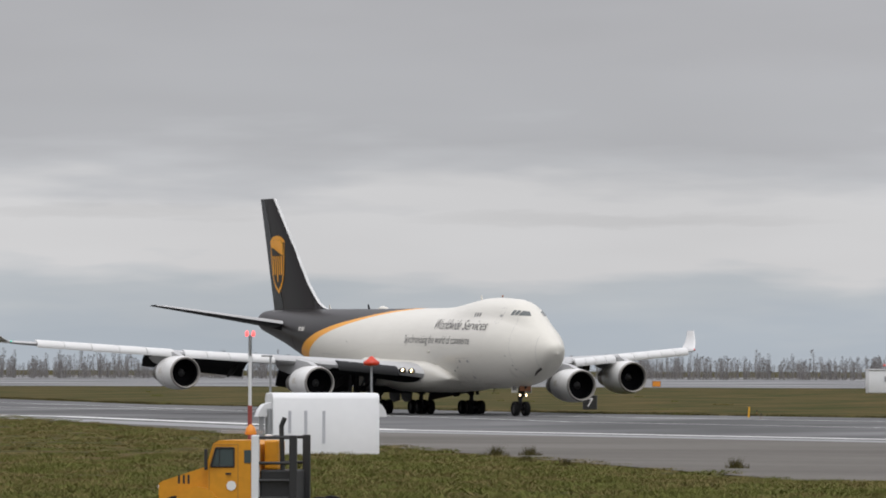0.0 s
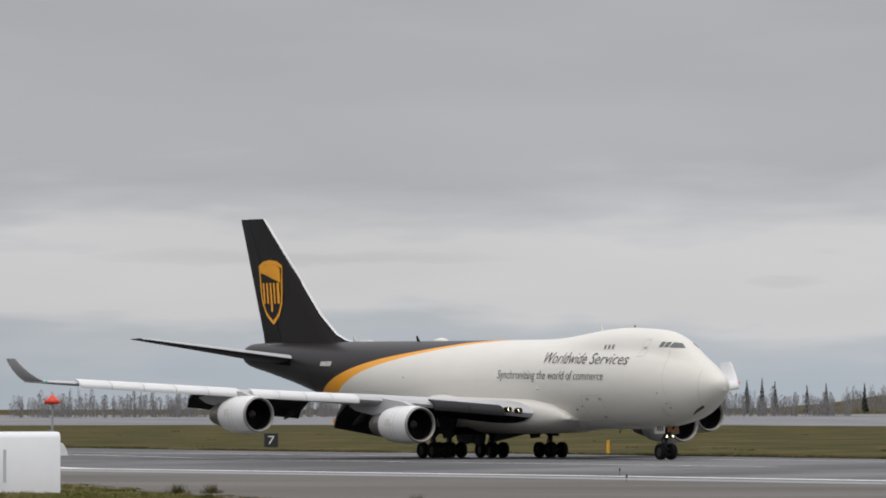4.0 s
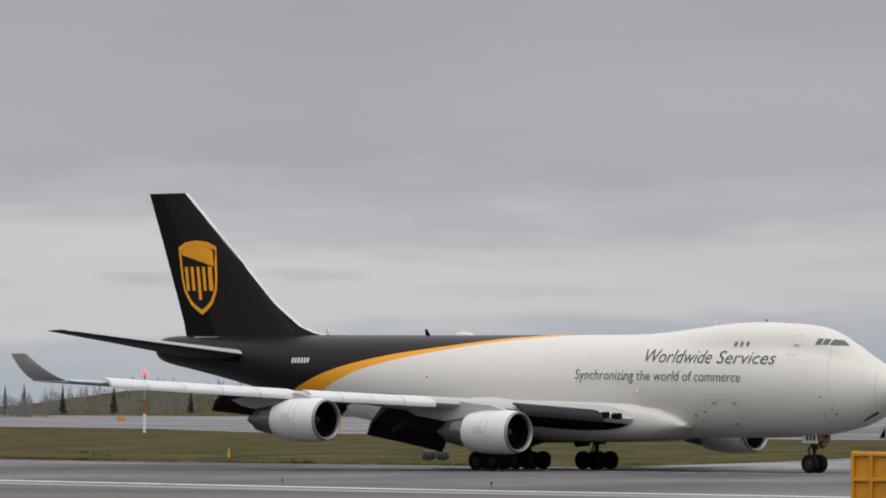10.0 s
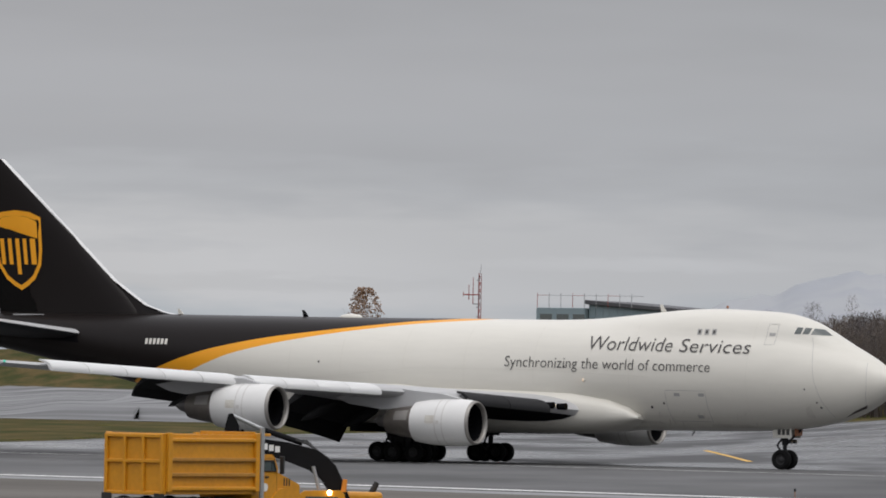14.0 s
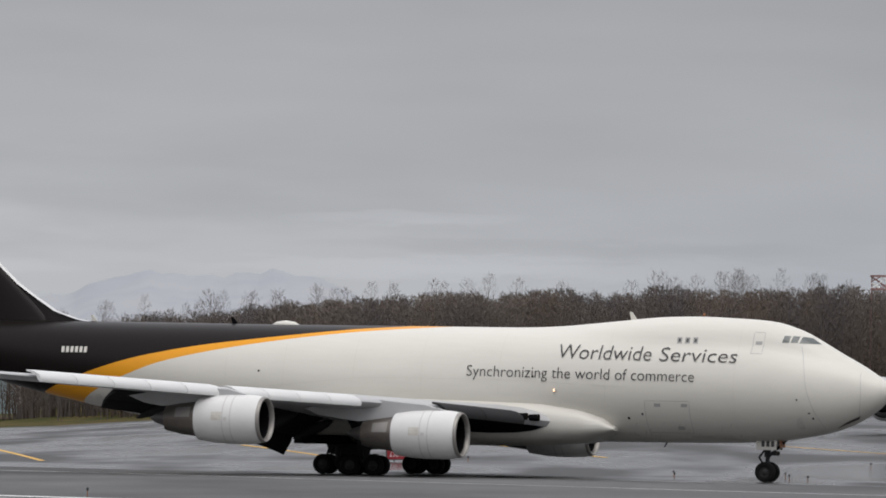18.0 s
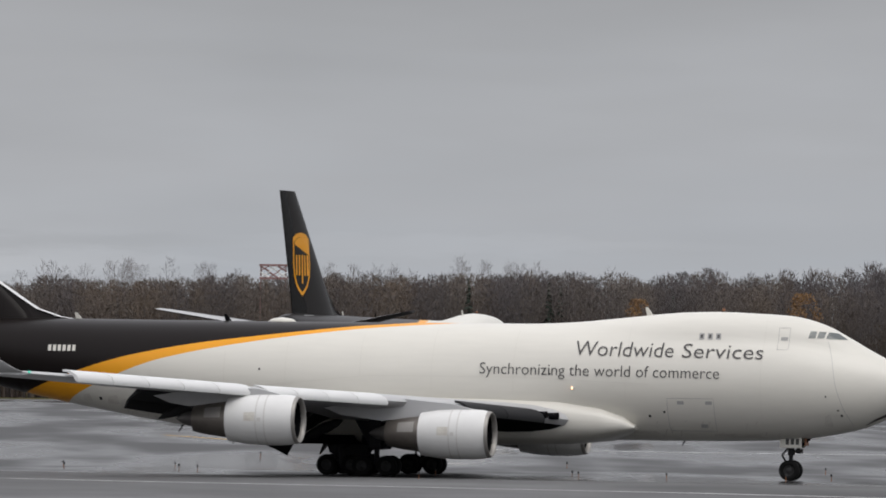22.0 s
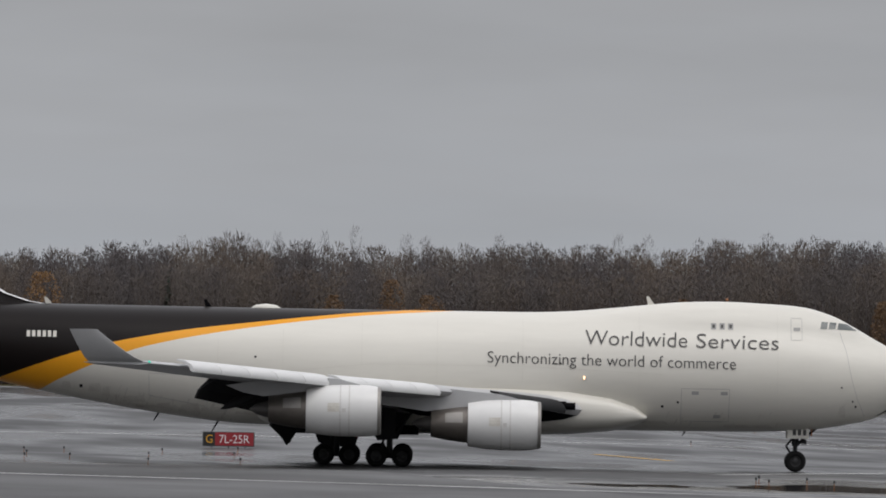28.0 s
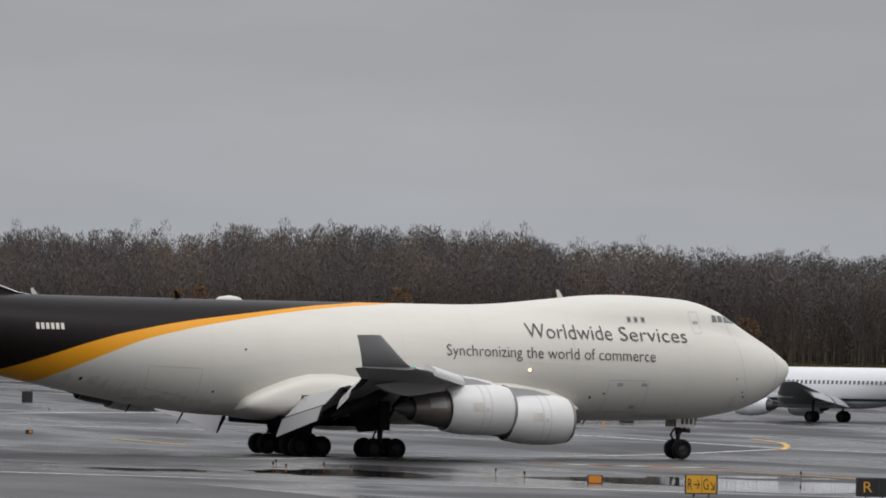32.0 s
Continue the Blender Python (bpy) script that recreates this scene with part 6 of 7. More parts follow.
for x in (-3.3, -2.95):
    bm = bmesh.new()
    box(bm, x, -0.5, 0.1, x + 0.2, -0.3, 1.9)
    part("conduit", bm, GALV, shed)
bm = bmesh.new()
box(bm, -2.95, -1.0, 0.4, -2.76, -0.1, 2.3, 0.02)
part("door", bm, GALV, shed)

p1 = thing("obstruction_light_pole", "tall white and red pole with twin red lamps", "light", m=Matrix.Translation(at(-23.2, 355)))
for z0, z1, mat in ((0.0, 1.6, REDPAINT), (1.6, 4.9, SHEDWHITE), (4.9, 5.0, GALV)):
    bm = bmesh.new()
    rod(bm, (0, 0, z0), (0, 0, z1 + 0.9), 0.11 if z0 < 1.5 else 0.08, None, 10)
    part("pole_section", bm, mat, p1)
for x in (-0.17, 0.17):
    bm = bmesh.new()
    lathe(bm, [(5.85, 0.05), (5.9, 0.08), (6.06, 0.08), (6.13, 0.02)], axis="Z", seg=12, origin=(x, 0, 0))
    smooth(part("red_lamp", bm, REDGLOW, p1, "lit red lamp"))
p3 = thing("grey_pole", "thin grey pole behind the shelter", "pole", m=Matrix.Translation(at(-23.04, 372)))
bm = bmesh.new()
rod(bm, (0, 0, 0), (0, 0, 4.9), 0.07, 0.06, 8)
rod(bm, (-0.5, 0, 4.9), (0.1, 0, 4.9), 0.04, 0.04, 6)
part("pole", bm, GALV, p3)
p2 = thing("red_ball_marker", "red lamp head on a grey pole beside the shelter", "light", m=Matrix.Translation(at(-22.25, 372)))
bm = bmesh.new()
rod(bm, (0, 0, 0), (0, 0, 4.45), 0.07, 0.06, 8)
part("pole", bm, GALV, p2)
bm = bmesh.new()
lathe(bm, [(4.4, 0.1), (4.45, 0.4), (4.6, 0.42), (4.75, 0.2), (4.85, 0.12), (4.9, 0.02)], axis="Z", seg=16)
smooth(part("lamp_head", bm, SIGNLAMP := surface("red_lens", (0.62, 0.05, 0.02), 0.3, 0, 0.05, 0.05), p2))


wm = thing("wind_mast", "red and white mast with wind sensors and a red lamp", "mast", m=Matrix.Translation(at(-15.26, 1015)))
for z0, z1, mat in ((-0.1, 2.6, SHEDWHITE), (2.6, 4.6, REDPAINT), (4.6, 6.2, GALV), (6.2, 8.1, GALV)):
    bm = bmesh.new()
    rod(bm, (0, 0, z0), (0, 0, z1), 0.2 if z0 < 4 else 0.13, None, 8)
    part("mast_section", bm, mat, wm)
bm = bmesh.new()
rod(bm, (-1.2, 0, 6.2), (1.2, 0, 6.2), 0.07, 0.07, 6)
part("cross_arm", bm, GALV, wm)
for x in (-1.1, 1.1):
    bm = bmesh.new()
    rod(bm, (x, 0, 6.2), (x, 0, 7.0), 0.06, 0.06, 6)
    lathe(bm, [(7.0, 0.03), (7.05, 0.28), (7.25, 0.28), (7.3, 0.03)], axis="Z", seg=8, origin=(x, 0, 0))
    part("wind_sensor", bm, FRAMEGREY, wm)
for x in (-0.22, 0.22):
    bm = bmesh.new()
    lathe(bm, [(8.05, 0.14), (8.1, 0.2), (8.5, 0.2), (8.6, 0.03)], axis="Z", seg=10, origin=(x, 0, 0))
    smooth(part("red_lamp", bm, REDGLOW, wm, "lit red lamp"))


def cabinet(az, d, w, h, lift=0.0):
    t = thing("equipment_cabinet", "white equipment cabinet out on the field", "cabinet", "field cabinets", m=Matrix.Translation(at(az, d, lift)) @ pose(0, 0, 0, 0, 0, -az + 12))
    bm = bmesh.new()
    box(bm, -w / 2, -w * 0.35, -lift, w / 2, w * 0.35, h, 0.12)
    smooth(part("body", bm, SHEDWHITE, t), 35)
    bm = bmesh.new()
    box(bm, w * 0.22, -w * 0.36, h * 0.5, w * 0.36, -w * 0.345, h * 0.72)
    part("vent_panel", bm, GALV, t)
    bm = bmesh.new()
    box(bm, -w * 0.54, -w * 0.4, h, w * 0.54, w * 0.4, h + 0.12, 0.05)
    part("lid", bm, SHEDWHITE, t)
    bm = bmesh.new()
    rod(bm, (w * 0.3, 0, h), (w * 0.3, 0, h + 0.6), 0.06, 0.06, 6)
    part("lamp_stem", bm, GALV, t)
    bm = bmesh.new()
    bmesh.ops.create_uvsphere(bm, u_segments=8, v_segments=6, radius=0.18, matrix=Matrix.Translation((w * 0.3, 0, h + 0.7)))
    part("lamp", bm, SIGNLAMP, t)


cabinet(-18.29, 1080, 3.3, 3.4)
cabinet(-6.72, 1120, 4.9, 3.5)

# ---- vehicles ----
CHROMEYELLOW = surface("work_yellow", (0.60, 0.26, 0.010), 0.45, 0, 0.14, 0.16, 0.15, 1.2)
RUSTY = surface("scraped_yellow", (0.40, 0.19, 0.03), 0.7, 0, 0.2, 0.2, 0.2, 0.8)
CHASSIS = surface("chassis_black", (0.02, 0.02, 0.02), 0.6, 0, 0.1, 0.1)
ARM = surface("dark_arm_paint", (0.012, 0.012, 0.013), 0.6, 0, 0.1, 0.15, 0.3, 1.0, spec=0.05)
WORKGLASS = surface("truck_glass", (0.06, 0.08, 0.082), 0.1, 0, 0.05, 0.05)
TRUCKWHEEL = wheel_mesh(0.5, 0.3)


def truck_wheels(t, xs, half):
    for x in xs:
        for sd in (-1, 1):
            w = new("wheel", TRUCKWHEEL)
            w.parent = t
            w.location = (x, sd * half, 0.5)


def cab(t, x, w=1.15, roof=2.75, material=None, nose=2.75):
    """A conventional truck's cab and bonnet with its nose at +x."""
    m = material or CHROMEYELLOW
    bm = bmesh.new()
    prof = [(x - 0.75, 0.75), (x - 0.75, roof - 0.12), (x - 0.6, roof), (x + 0.32, roof), (x + 0.48, roof - 0.1), (x + 0.66, 1.95), (x + 0.66, 0.75)]
    loft(bm, [[Vector((a, -w, b)) for a, b in prof], [Vector((a, w, b)) for a, b in prof]])
    c = smooth(part("cab", bm, m, t), 30)
    bm = bmesh.new()
    prof = [(x + 0.66, 0.75), (x + 0.66, 1.86), (x + nose - 0.5, 1.72 if nose > 2.5 else 1.55), (x + nose - 0.1, 1.55 if nose > 2.5 else 1.42), (x + nose, 1.35), (x + nose, 0.7)]
    loft(bm, [[Vector((a, -w * 0.85, b)) for a, b in prof], [Vector((a, w * 0.85, b)) for a, b in prof]])
    smooth(part("bonnet", bm, m, t), 30)
    for sd in (-1, 1):
        bm = bmesh.new()
        vs = [bm.verts.new((a, sd * (w + 0.012), b)) for a, b in ((x - 0.12, 1.85), (x + 0.54, 1.85), (x + 0.4, roof - 0.22), (x - 0.12, roof - 0.22))]
        bm.faces.new(vs)
        part("side_window", bm, WORKGLASS, c)
        bm = bmesh.new()
        ring = ((x - 0.12, 1.85), (x + 0.54, 1.85), (x + 0.4, roof - 0.22), (x - 0.12, roof - 0.22))
        for a, b in zip(ring, ring[1:] + ring[:1]):
            rod(bm, (a[0], sd * (w + 0.012), a[1]), (b[0], sd * (w + 0.012), b[1]), 0.03, 0.03, 6)
        rod(bm, (x + 0.3, sd * (w + 0.015), 1.85), (x + 0.3, sd * (w + 0.015), roof - 0.22), 0.015, 0.015, 5)
        part("window_frame", bm, CHASSIS, c)
        bm = bmesh.new()
        ring = ((x - 0.24, 0.85), (x + 0.6, 0.85), (x + 0.6, 1.8), (x + 0.44, roof - 0.12), (x - 0.24, roof - 0.12))
        for a, b in zip(ring, ring[1:] + ring[:1]):
            rod(bm, (a[0], sd * (w + 0.001), a[1]), (b[0], sd * (w + 0.001), b[1]), 0.014, 0.014, 5)
        part("door_seam", bm, RUSTY, c)
        bm = bmesh.new()
        box(bm, x - 0.04, sd * (w + 0.02) - 0.02, 1.62, x + 0.12, sd * (w + 0.02) + 0.02, 1.67)
        part("door_handle", bm, CHASSIS, c)
        for k in range(3):
            bm = bmesh.new()
            box(bm, x + 1.2 + 0.14 * k, sd * w * 0.85 - 0.012, 1.35, x + 1.26 + 0.14 * k, sd * w * 0.85 + 0.012, 1.6)
            part("bonnet_vent", bm, CHASSIS, c)
        bm = bmesh.new()
        box(bm, x - 0.62, sd * w - 0.02, 1.95, x - 0.42, sd * w + 0.015, roof - 0.28)
        part("rear_window", bm, WORKGLASS, c)
        bm = bmesh.new()
        box(bm, x + 0.62, sd * (w + 0.18) - 0.08, 1.75, x + 0.7, sd * (w + 0.18) + 0.08, 2.35, 0.02)
        part("mirror", bm, CHASSIS, c)
        bm = bmesh.new()
        rod(bm, (x - 0.05, sd * (w + 0.015), 1.3), (x - 0.05, sd * (w + 0.03), 1.3), 0.14, 0.14, 14)
        part("door_emblem", bm, SIGNWHITE, c)
        bm = bmesh.new()
        bmesh.ops.create_uvsphere(bm, u_segments=8, v_segments=6, radius=0.13, matrix=Matrix.Translation((x + nose - 0.07, sd * w * 0.7, 1.25)))
        part("headlight", bm, SIGNWHITE, c)
        bm = bmesh.new()
        loft(bm, [[Vector((x + nose - 1.15 + 0.72 * math.cos(a), sd * (w - 0.32), 0.55 + 0.72 * math.sin(a))) for a in span(0, math.pi, 10)] + [Vector((x + nose - 0.55, sd * (w - 0.32), 0.55)), Vector((x + nose - 1.75, sd * (w - 0.32), 0.55))],
                  [Vector((x + nose - 1.15 + 0.72 * math.cos(a), sd * (w + 0.05), 0.55 + 0.72 * math.sin(a))) for a in span(0, math.pi, 10)] + [Vector((x + nose - 0.55, sd * (w + 0.05), 0.55)), Vector((x + nose - 1.75, sd * (w + 0.05), 0.55))]])
        smooth(part("wing_panel", bm, m, t), 40)
    bm = bmesh.new()
    vs = [bm.verts.new(q) for q in ((x + 0.665, -w * 0.9, 1.98), (x + 0.665, w * 0.9, 1.98), (x + 0.515, w * 0.9, roof - 0.18), (x + 0.515, -w * 0.9, roof - 0.18))]
    bm.faces.new(vs)
    part("windscreen", bm, WORKGLASS, c)
    bm = bmesh.new()
    box(bm, x + nose + 0.01, -w * 0.6, 0.85, x + nose + 0.05, w * 0.6, 1.3)
    part("grille", bm, CHASSIS, c)
    return c


# the truck with a rack, standing below the shelter
plow = thing("work_truck", "yellow conventional work truck with a black rack behind the cab", "truck", m=Matrix.Translation(at(-23.3, 211)) @ pose(0, 0, 0, 0, 0, 193))
cab(plow, 0.0, roof=2.6, nose=2.1)
bm = bmesh.new()
box(bm, -3.4, -0.5, 0.55, 0.4, 0.5, 0.85, 0.03)
part("chassis", bm, CHASSIS, plow)
for x, y0, y1, z0, z1, mat in ((-0.75, -1.2, -1.0, 0.8, 2.75, SHEDWHITE), (-0.75, 1.0, 1.2, 0.8, 2.75, SHEDWHITE), (-1.85, -1.2, -1.05, 0.8, 2.75, CHASSIS), (-1.85, 1.05, 1.2, 0.8, 2.75, CHASSIS)):
    bm = bmesh.new()
    box(bm, x - 0.1, y0, z0, x + 0.12, y1, z1, 0.03)
    part("rack_post", bm, mat, plow)
for z in (0.95, 1.45, 1.95, 2.68):
    for y in (-1.12, 1.12):
        bm = bmesh.new()
        rod(bm, (-1.85, y, z), (-0.75, y, z), 0.045, 0.045, 8)
        part("rack_rail", bm, CHASSIS, plow)
bm = bmesh.new()
box(bm, -1.8, -1.0, 0.8, -0.85, 1.0, 1.75, 0.05)
part("winch_box", bm, CHASSIS, plow)
bm = bmesh.new()
box(bm, -1.25, -0.9, 1.75, -0.85, 0.3, 2.6, 0.06)
part("hydraulic_tank", bm, CHROMEYELLOW, plow)
bm = bmesh.new()
rod(bm, (-1.45, 0.6, 1.5), (-1.4, 0.6, 3.05), 0.07, 0.07, 10)
rod(bm, (-1.4, 0.6, 3.0), (-1.5, 0.6, 3.25), 0.07, 0.07, 10)
part("exhaust_stack", bm, CHASSIS, plow)
bm = bmesh.new()
lathe(bm, [(2.75, 0.16), (2.8, 0.17), (2.95, 0.13), (3.05, 0.03)], axis="Z", seg=12, origin=(-0.4, 0, 0))
smooth(part("roof_beacon", bm, SIGNORANGE, plow))
bm = bmesh.new()
box(bm, -0.6, -0.9, 2.78, 0.6, -0.8, 2.86)
part("light_bar", bm, GALV, plow)
truck_wheels(plow, (-2.6, 1.6), 0.98)

# the tipper and the digger
tip = thing("dump_truck", "yellow dump truck with a ribbed steel body", "truck", m=Matrix.Translation(at(-9.1, 243)) @ pose(0, 0, 0, 0, 0, 90 - 29))
cab(tip, 2.95, 1.1, 2.4, nose=2.1)
bm = bmesh.new()
box(bm, -3.2, -0.45, 0.6, 4.0, 0.45, 0.95, 0.03)
part("chassis", bm, CHASSIS, tip)
bm = bmesh.new()
W2, L0, L1, Z0, Z1 = 1.22, -2.6, 2.3, 1.15, 3.05
box(bm, L0, -W2, Z0 - 0.08, L1, W2, Z0, 0.01)
body = part("tipper_body", bm, CHROMEYELLOW, tip)
for q in ((L0, -W2, Z0, L1, -W2 + 0.08, Z1), (L0, W2 - 0.08, Z0, L1, W2, Z1), (L1 - 0.08, -W2 + 0.08, Z0, L1, W2 - 0.08, Z1 + 0.1)):
    bm = bmesh.new()
    box(bm, *q, 0.01)
    part("body_panel", bm, CHROMEYELLOW, body)
for sd in (-1, 1):
    for z in (1.2, 1.65, 2.15, 2.8):
        bm = bmesh.new()
        y = sd * (W2 + 0.05)
        box(bm, L0 + 0.1, y - 0.06, z, L1, y + 0.06, z + 0.13, 0.03)
        part("side_rib", bm, CHROMEYELLOW if z in (1.2, 2.8) else RUSTY, body)
    for x in (L0, L1 - 0.2):
        bm = bmesh.new()
        box(bm, x, sd * (W2 + 0.06) - 0.06, Z0, x + 0.22, sd * (W2 + 0.06) + 0.06, Z1 + 0.05, 0.02)
        part("corner_post", bm, CHROMEYELLOW, body)
bm = bmesh.new()
box(bm, L0 - 0.1, -W2, Z0 - 0.1, L0, W2, Z1 + 0.03, 0.02)
gate = part("tailgate", bm, CHROMEYELLOW, body)
for y in span(-W2, W2 - 0.12, 3):
    bm = bmesh.new()
    box(bm, L0 - 0.2, y, Z0 - 0.1, L0 - 0.1, y + 0.12, Z1, 0.02)
    part("gate_rib", bm, CHROMEYELLOW, gate)
for z in (Z0 - 0.1, 2.1, Z1 - 0.12):
    bm = bmesh.new()
    box(bm, L0 - 0.19, -W2, z, L0 - 0.1, W2, z + 0.12, 0.02)
    part("gate_rail", bm, CHROMEYELLOW, gate)
bm = bmesh.new()
box(bm, L1, -1.1, Z1 - 0.05, L1 + 0.9, 1.1, Z1 + 0.05, 0.02)
part("cab_guard", bm, CHROMEYELLOW, body)
for sd in (-1, 1):
    bm = bmesh.new()
    box(bm, L0 - 0.2, sd * 1.1 - 0.2, 0.45, L0 - 0.16, sd * 1.1 + 0.2, 1.1)
    part("mud_flap", bm, CHASSIS, tip)
bm = bmesh.new()
rod(bm, (2.46, -1.3, 0.9), (2.46, -1.3, 3.3), 0.085, 0.085, 10)
part("exhaust_stack", bm, GALV, tip, "bright steel exhaust stack")
bm = bmesh.new()
rod(bm, (1.3, 0, 2.95), (1.3, 0, 3.1), 0.12, 0.12, 10)
part("body_hinge", bm, CHROMEYELLOW, tip)
truck_wheels(tip, (-2.0, -0.8, 0.4, 4.1), 0.98)

dig = thing("excavator", "excavator with a dark curved arm and yellow body", "excavator", m=Matrix.Translation(at(-8.08, 262)) @ pose(0, 0, 0, 0, 0, 8))


def beam(name, pts, w, mat, parent):
    """A box beam along points (x, z, depth) in the arm's plane."""
    bm = bmesh.new()
    loops = []
    for i, (x, z, h) in enumerate(pts):
        a, b = pts[max(i - 1, 0)], pts[min(i + 1, len(pts) - 1)]
        d = Vector((b[0] - a[0], 0, b[1] - a[1])).normalized()
        n = Vector((-d.z, 0, d.x)) * h / 2
        c = Vector((x, 0, z))
        loops.append([c + n + Vector((0, -w, 0)), c + n + Vector((0, w, 0)), c - n + Vector((0, w, 0)), c - n + Vector((0, -w, 0))])
    loft(bm, loops)
    return smooth(part(name, bm, mat, parent), 40)


boom = beam("boom", [(1.05, 0.5, 0.5), (0.8, 1.0, 0.6), (0.42, 1.66, 0.74), (-0.1, 2.06, 0.78), (-1.07, 2.36, 0.66), (-2.0, 2.55, 0.5), (-2.7, 2.67, 0.38)], 0.26, ARM, dig)
beam("stick", [(-2.55, 3.0, 0.3), (-2.8, 2.85, 0.5), (-3.05, 2.4, 0.55), (-3.25, 1.7, 0.42), (-3.4, 1.0, 0.3)], 0.22, ARM, dig)
beam("bucket_link", [(-3.08, 3.68, 0.16), (-3.02, 3.25, 0.5), (-3.05, 2.8, 0.6), (-3.1, 2.4, 0.5)], 0.2, ARM, dig)
for a, b, r in (((-3.07, -0.1, 3.63), (-1.9, -0.1, 3.12), 0.075), ((-1.9, -0.1, 3.12), (-0.5, -0.1, 2.66), 0.1), ((-0.1, -0.33, 1.85), (0.15, -0.33, 0.9), 0.07), ((-0.1, 0.33, 1.85), (0.15, 0.33, 0.9), 0.07)):
    bm = bmesh.new()
    rod(bm, a, b, r, r, 10)
    part("hydraulic_ram", bm, GALV if r < 0.08 else ARM, dig)
for k in range(4):
    bm = bmesh.new()
    rod(bm, (-0.75 + 0.12 * k, -0.2 + 0.1 * k, 2.78), (-0.3, -0.2 + 0.1 * k, 2.62 + 0.03 * k), 0.03, 0.03, 6)
    rod(bm, (-0.3, -0.2 + 0.1 * k, 2.62 + 0.03 * k), (0.5, -0.2 + 0.1 * k, 2.1 - 0.03 * k), 0.03, 0.03, 6)
    part("hose", bm, CHASSIS, dig)
for k in range(5):
    bm = bmesh.new()
    box(bm, -2.35 + 0.22 * k, -0.275, 2.5 - 0.045 * k, -2.18 + 0.22 * k, -0.265, 2.72 - 0.045 * k)
    part("maker_mark", bm, SIGNWHITE, boom)
bm = bmesh.new()
prof = [(-0.6, 0.0), (-0.66, 0.8), (-0.4, 0.98), (0.9, 1.0), (1.05, 0.85), (1.1, 0.0)]
loft(bm, [[Vector((a, -1.2, b)) for a, b in prof], [Vector((a, -0.25, b)) for a, b in prof]])
dcab = smooth(part("cab", bm, CHROMEYELLOW, dig), 30)
bm = bmesh.new()
box(bm, -0.35, -1.23, 0.2, 0.8, -1.205, 0.78)
part("cab_window", bm, WORKGLASS, dcab)
bm = bmesh.new()
bmesh.ops.create_uvsphere(bm, u_segments=10, v_segments=6, radius=0.09, matrix=Matrix.Translation((0.5, -1.22, 0.92)))
part("work_light", bm, LAMP, dig, "lit work light")
bm = bmesh.new()
rod(bm, (1.0, -0.6, 0.95), (1.05, -0.6, 1.4), 0.1, 0.08, 10)
part("roof_beacon", bm, SIGNORANGE, dig)
bm = bmesh.new()
box(bm, -0.5, -0.2, 0.2, 2.4, 1.3, 0.95, 0.12)
part("engine_housing", bm, CHROMEYELLOW, dig)
bm = bmesh.new()
rod(bm, (2.0, 0.6, 0.9), (2.2, 0.6, 1.3), 0.12, 0.1, 10)
part("exhaust_stack", bm, CHASSIS, dig)
for sd in (-1, 1):
    bm = bmesh.new()
    box(bm, -0.8, sd * 1.2 - 0.3, 0.0, 3.6, sd * 1.2 + 0.3, 0.7, 0.25)
    smooth(part("track", bm, CHASSIS, dig), 40)

# ---- the parked white airliner ----
AIRWHITE = surface("airliner_white", (0.76, 0.77, 0.78), 0.32, 0, 0.02, 0.04, 0.5, 3.0)
NAVY = surface("dark_teal_stripe", (0.02, 0.05, 0.06), 0.4, 0, 0.05, 0.05)
AIRGREY = surface("airliner_wing_grey", (0.35, 0.36, 0.37), 0.4, 0, 0.05, 0.08)
base = at(15.95, 712)
air = thing("airliner", "white twin-engine airliner with a dark cheat line, parked", "aircraft", m=Matrix.Translation(base) @ pose(0, 0, 0, 0, 0, 90 - 318))
TUBE = [(0, 3.0, 0.05), (0.4, 3.0, 0.65), (1.5, 3.2, 1.25), (3, 3.3, 1.65), (5, 3.36, 1.88), (24, 3.36, 1.88), (30, 3.75, 1.5), (36, 4.3, 0.75), (38, 4.5, 0.3)]
bm = bmesh.new()
loops = []
for s in [0, 0.2, 0.4] + span(0.8, 38, 44):
    zc = straight([q[:2] for q in TUBE], s)
    r = straight([(q[0], q[2]) for q in TUBE], s)
    loops.append([Vector((19.5 - s, r * math.sin(a), zc + r * 1.06 * math.cos(a))) for a in span(0, 2 * math.pi, 32)[:-1]])
loft(bm, loops)
tube = smooth(part("fuselage", bm, AIRWHITE, air), 50)
for k in range(44):
    s = 6.1 + k * 0.5
    if s > 27.5:
        break
    for sd in (-1, 1):
        bm = bmesh.new()
        vs = [bm.verts.new((19.5 - s + a, sd * (math.sqrt(1.88**2 - (b - 3.36) ** 2 / 1.12) + 0.015), b)) for a, b in ((-0.13, 3.72), (0.13, 3.72), (0.13, 4.08), (-0.13, 4.08))]
        bm.faces.new(vs)
        part("cabin_window", bm, GLASS, tube)
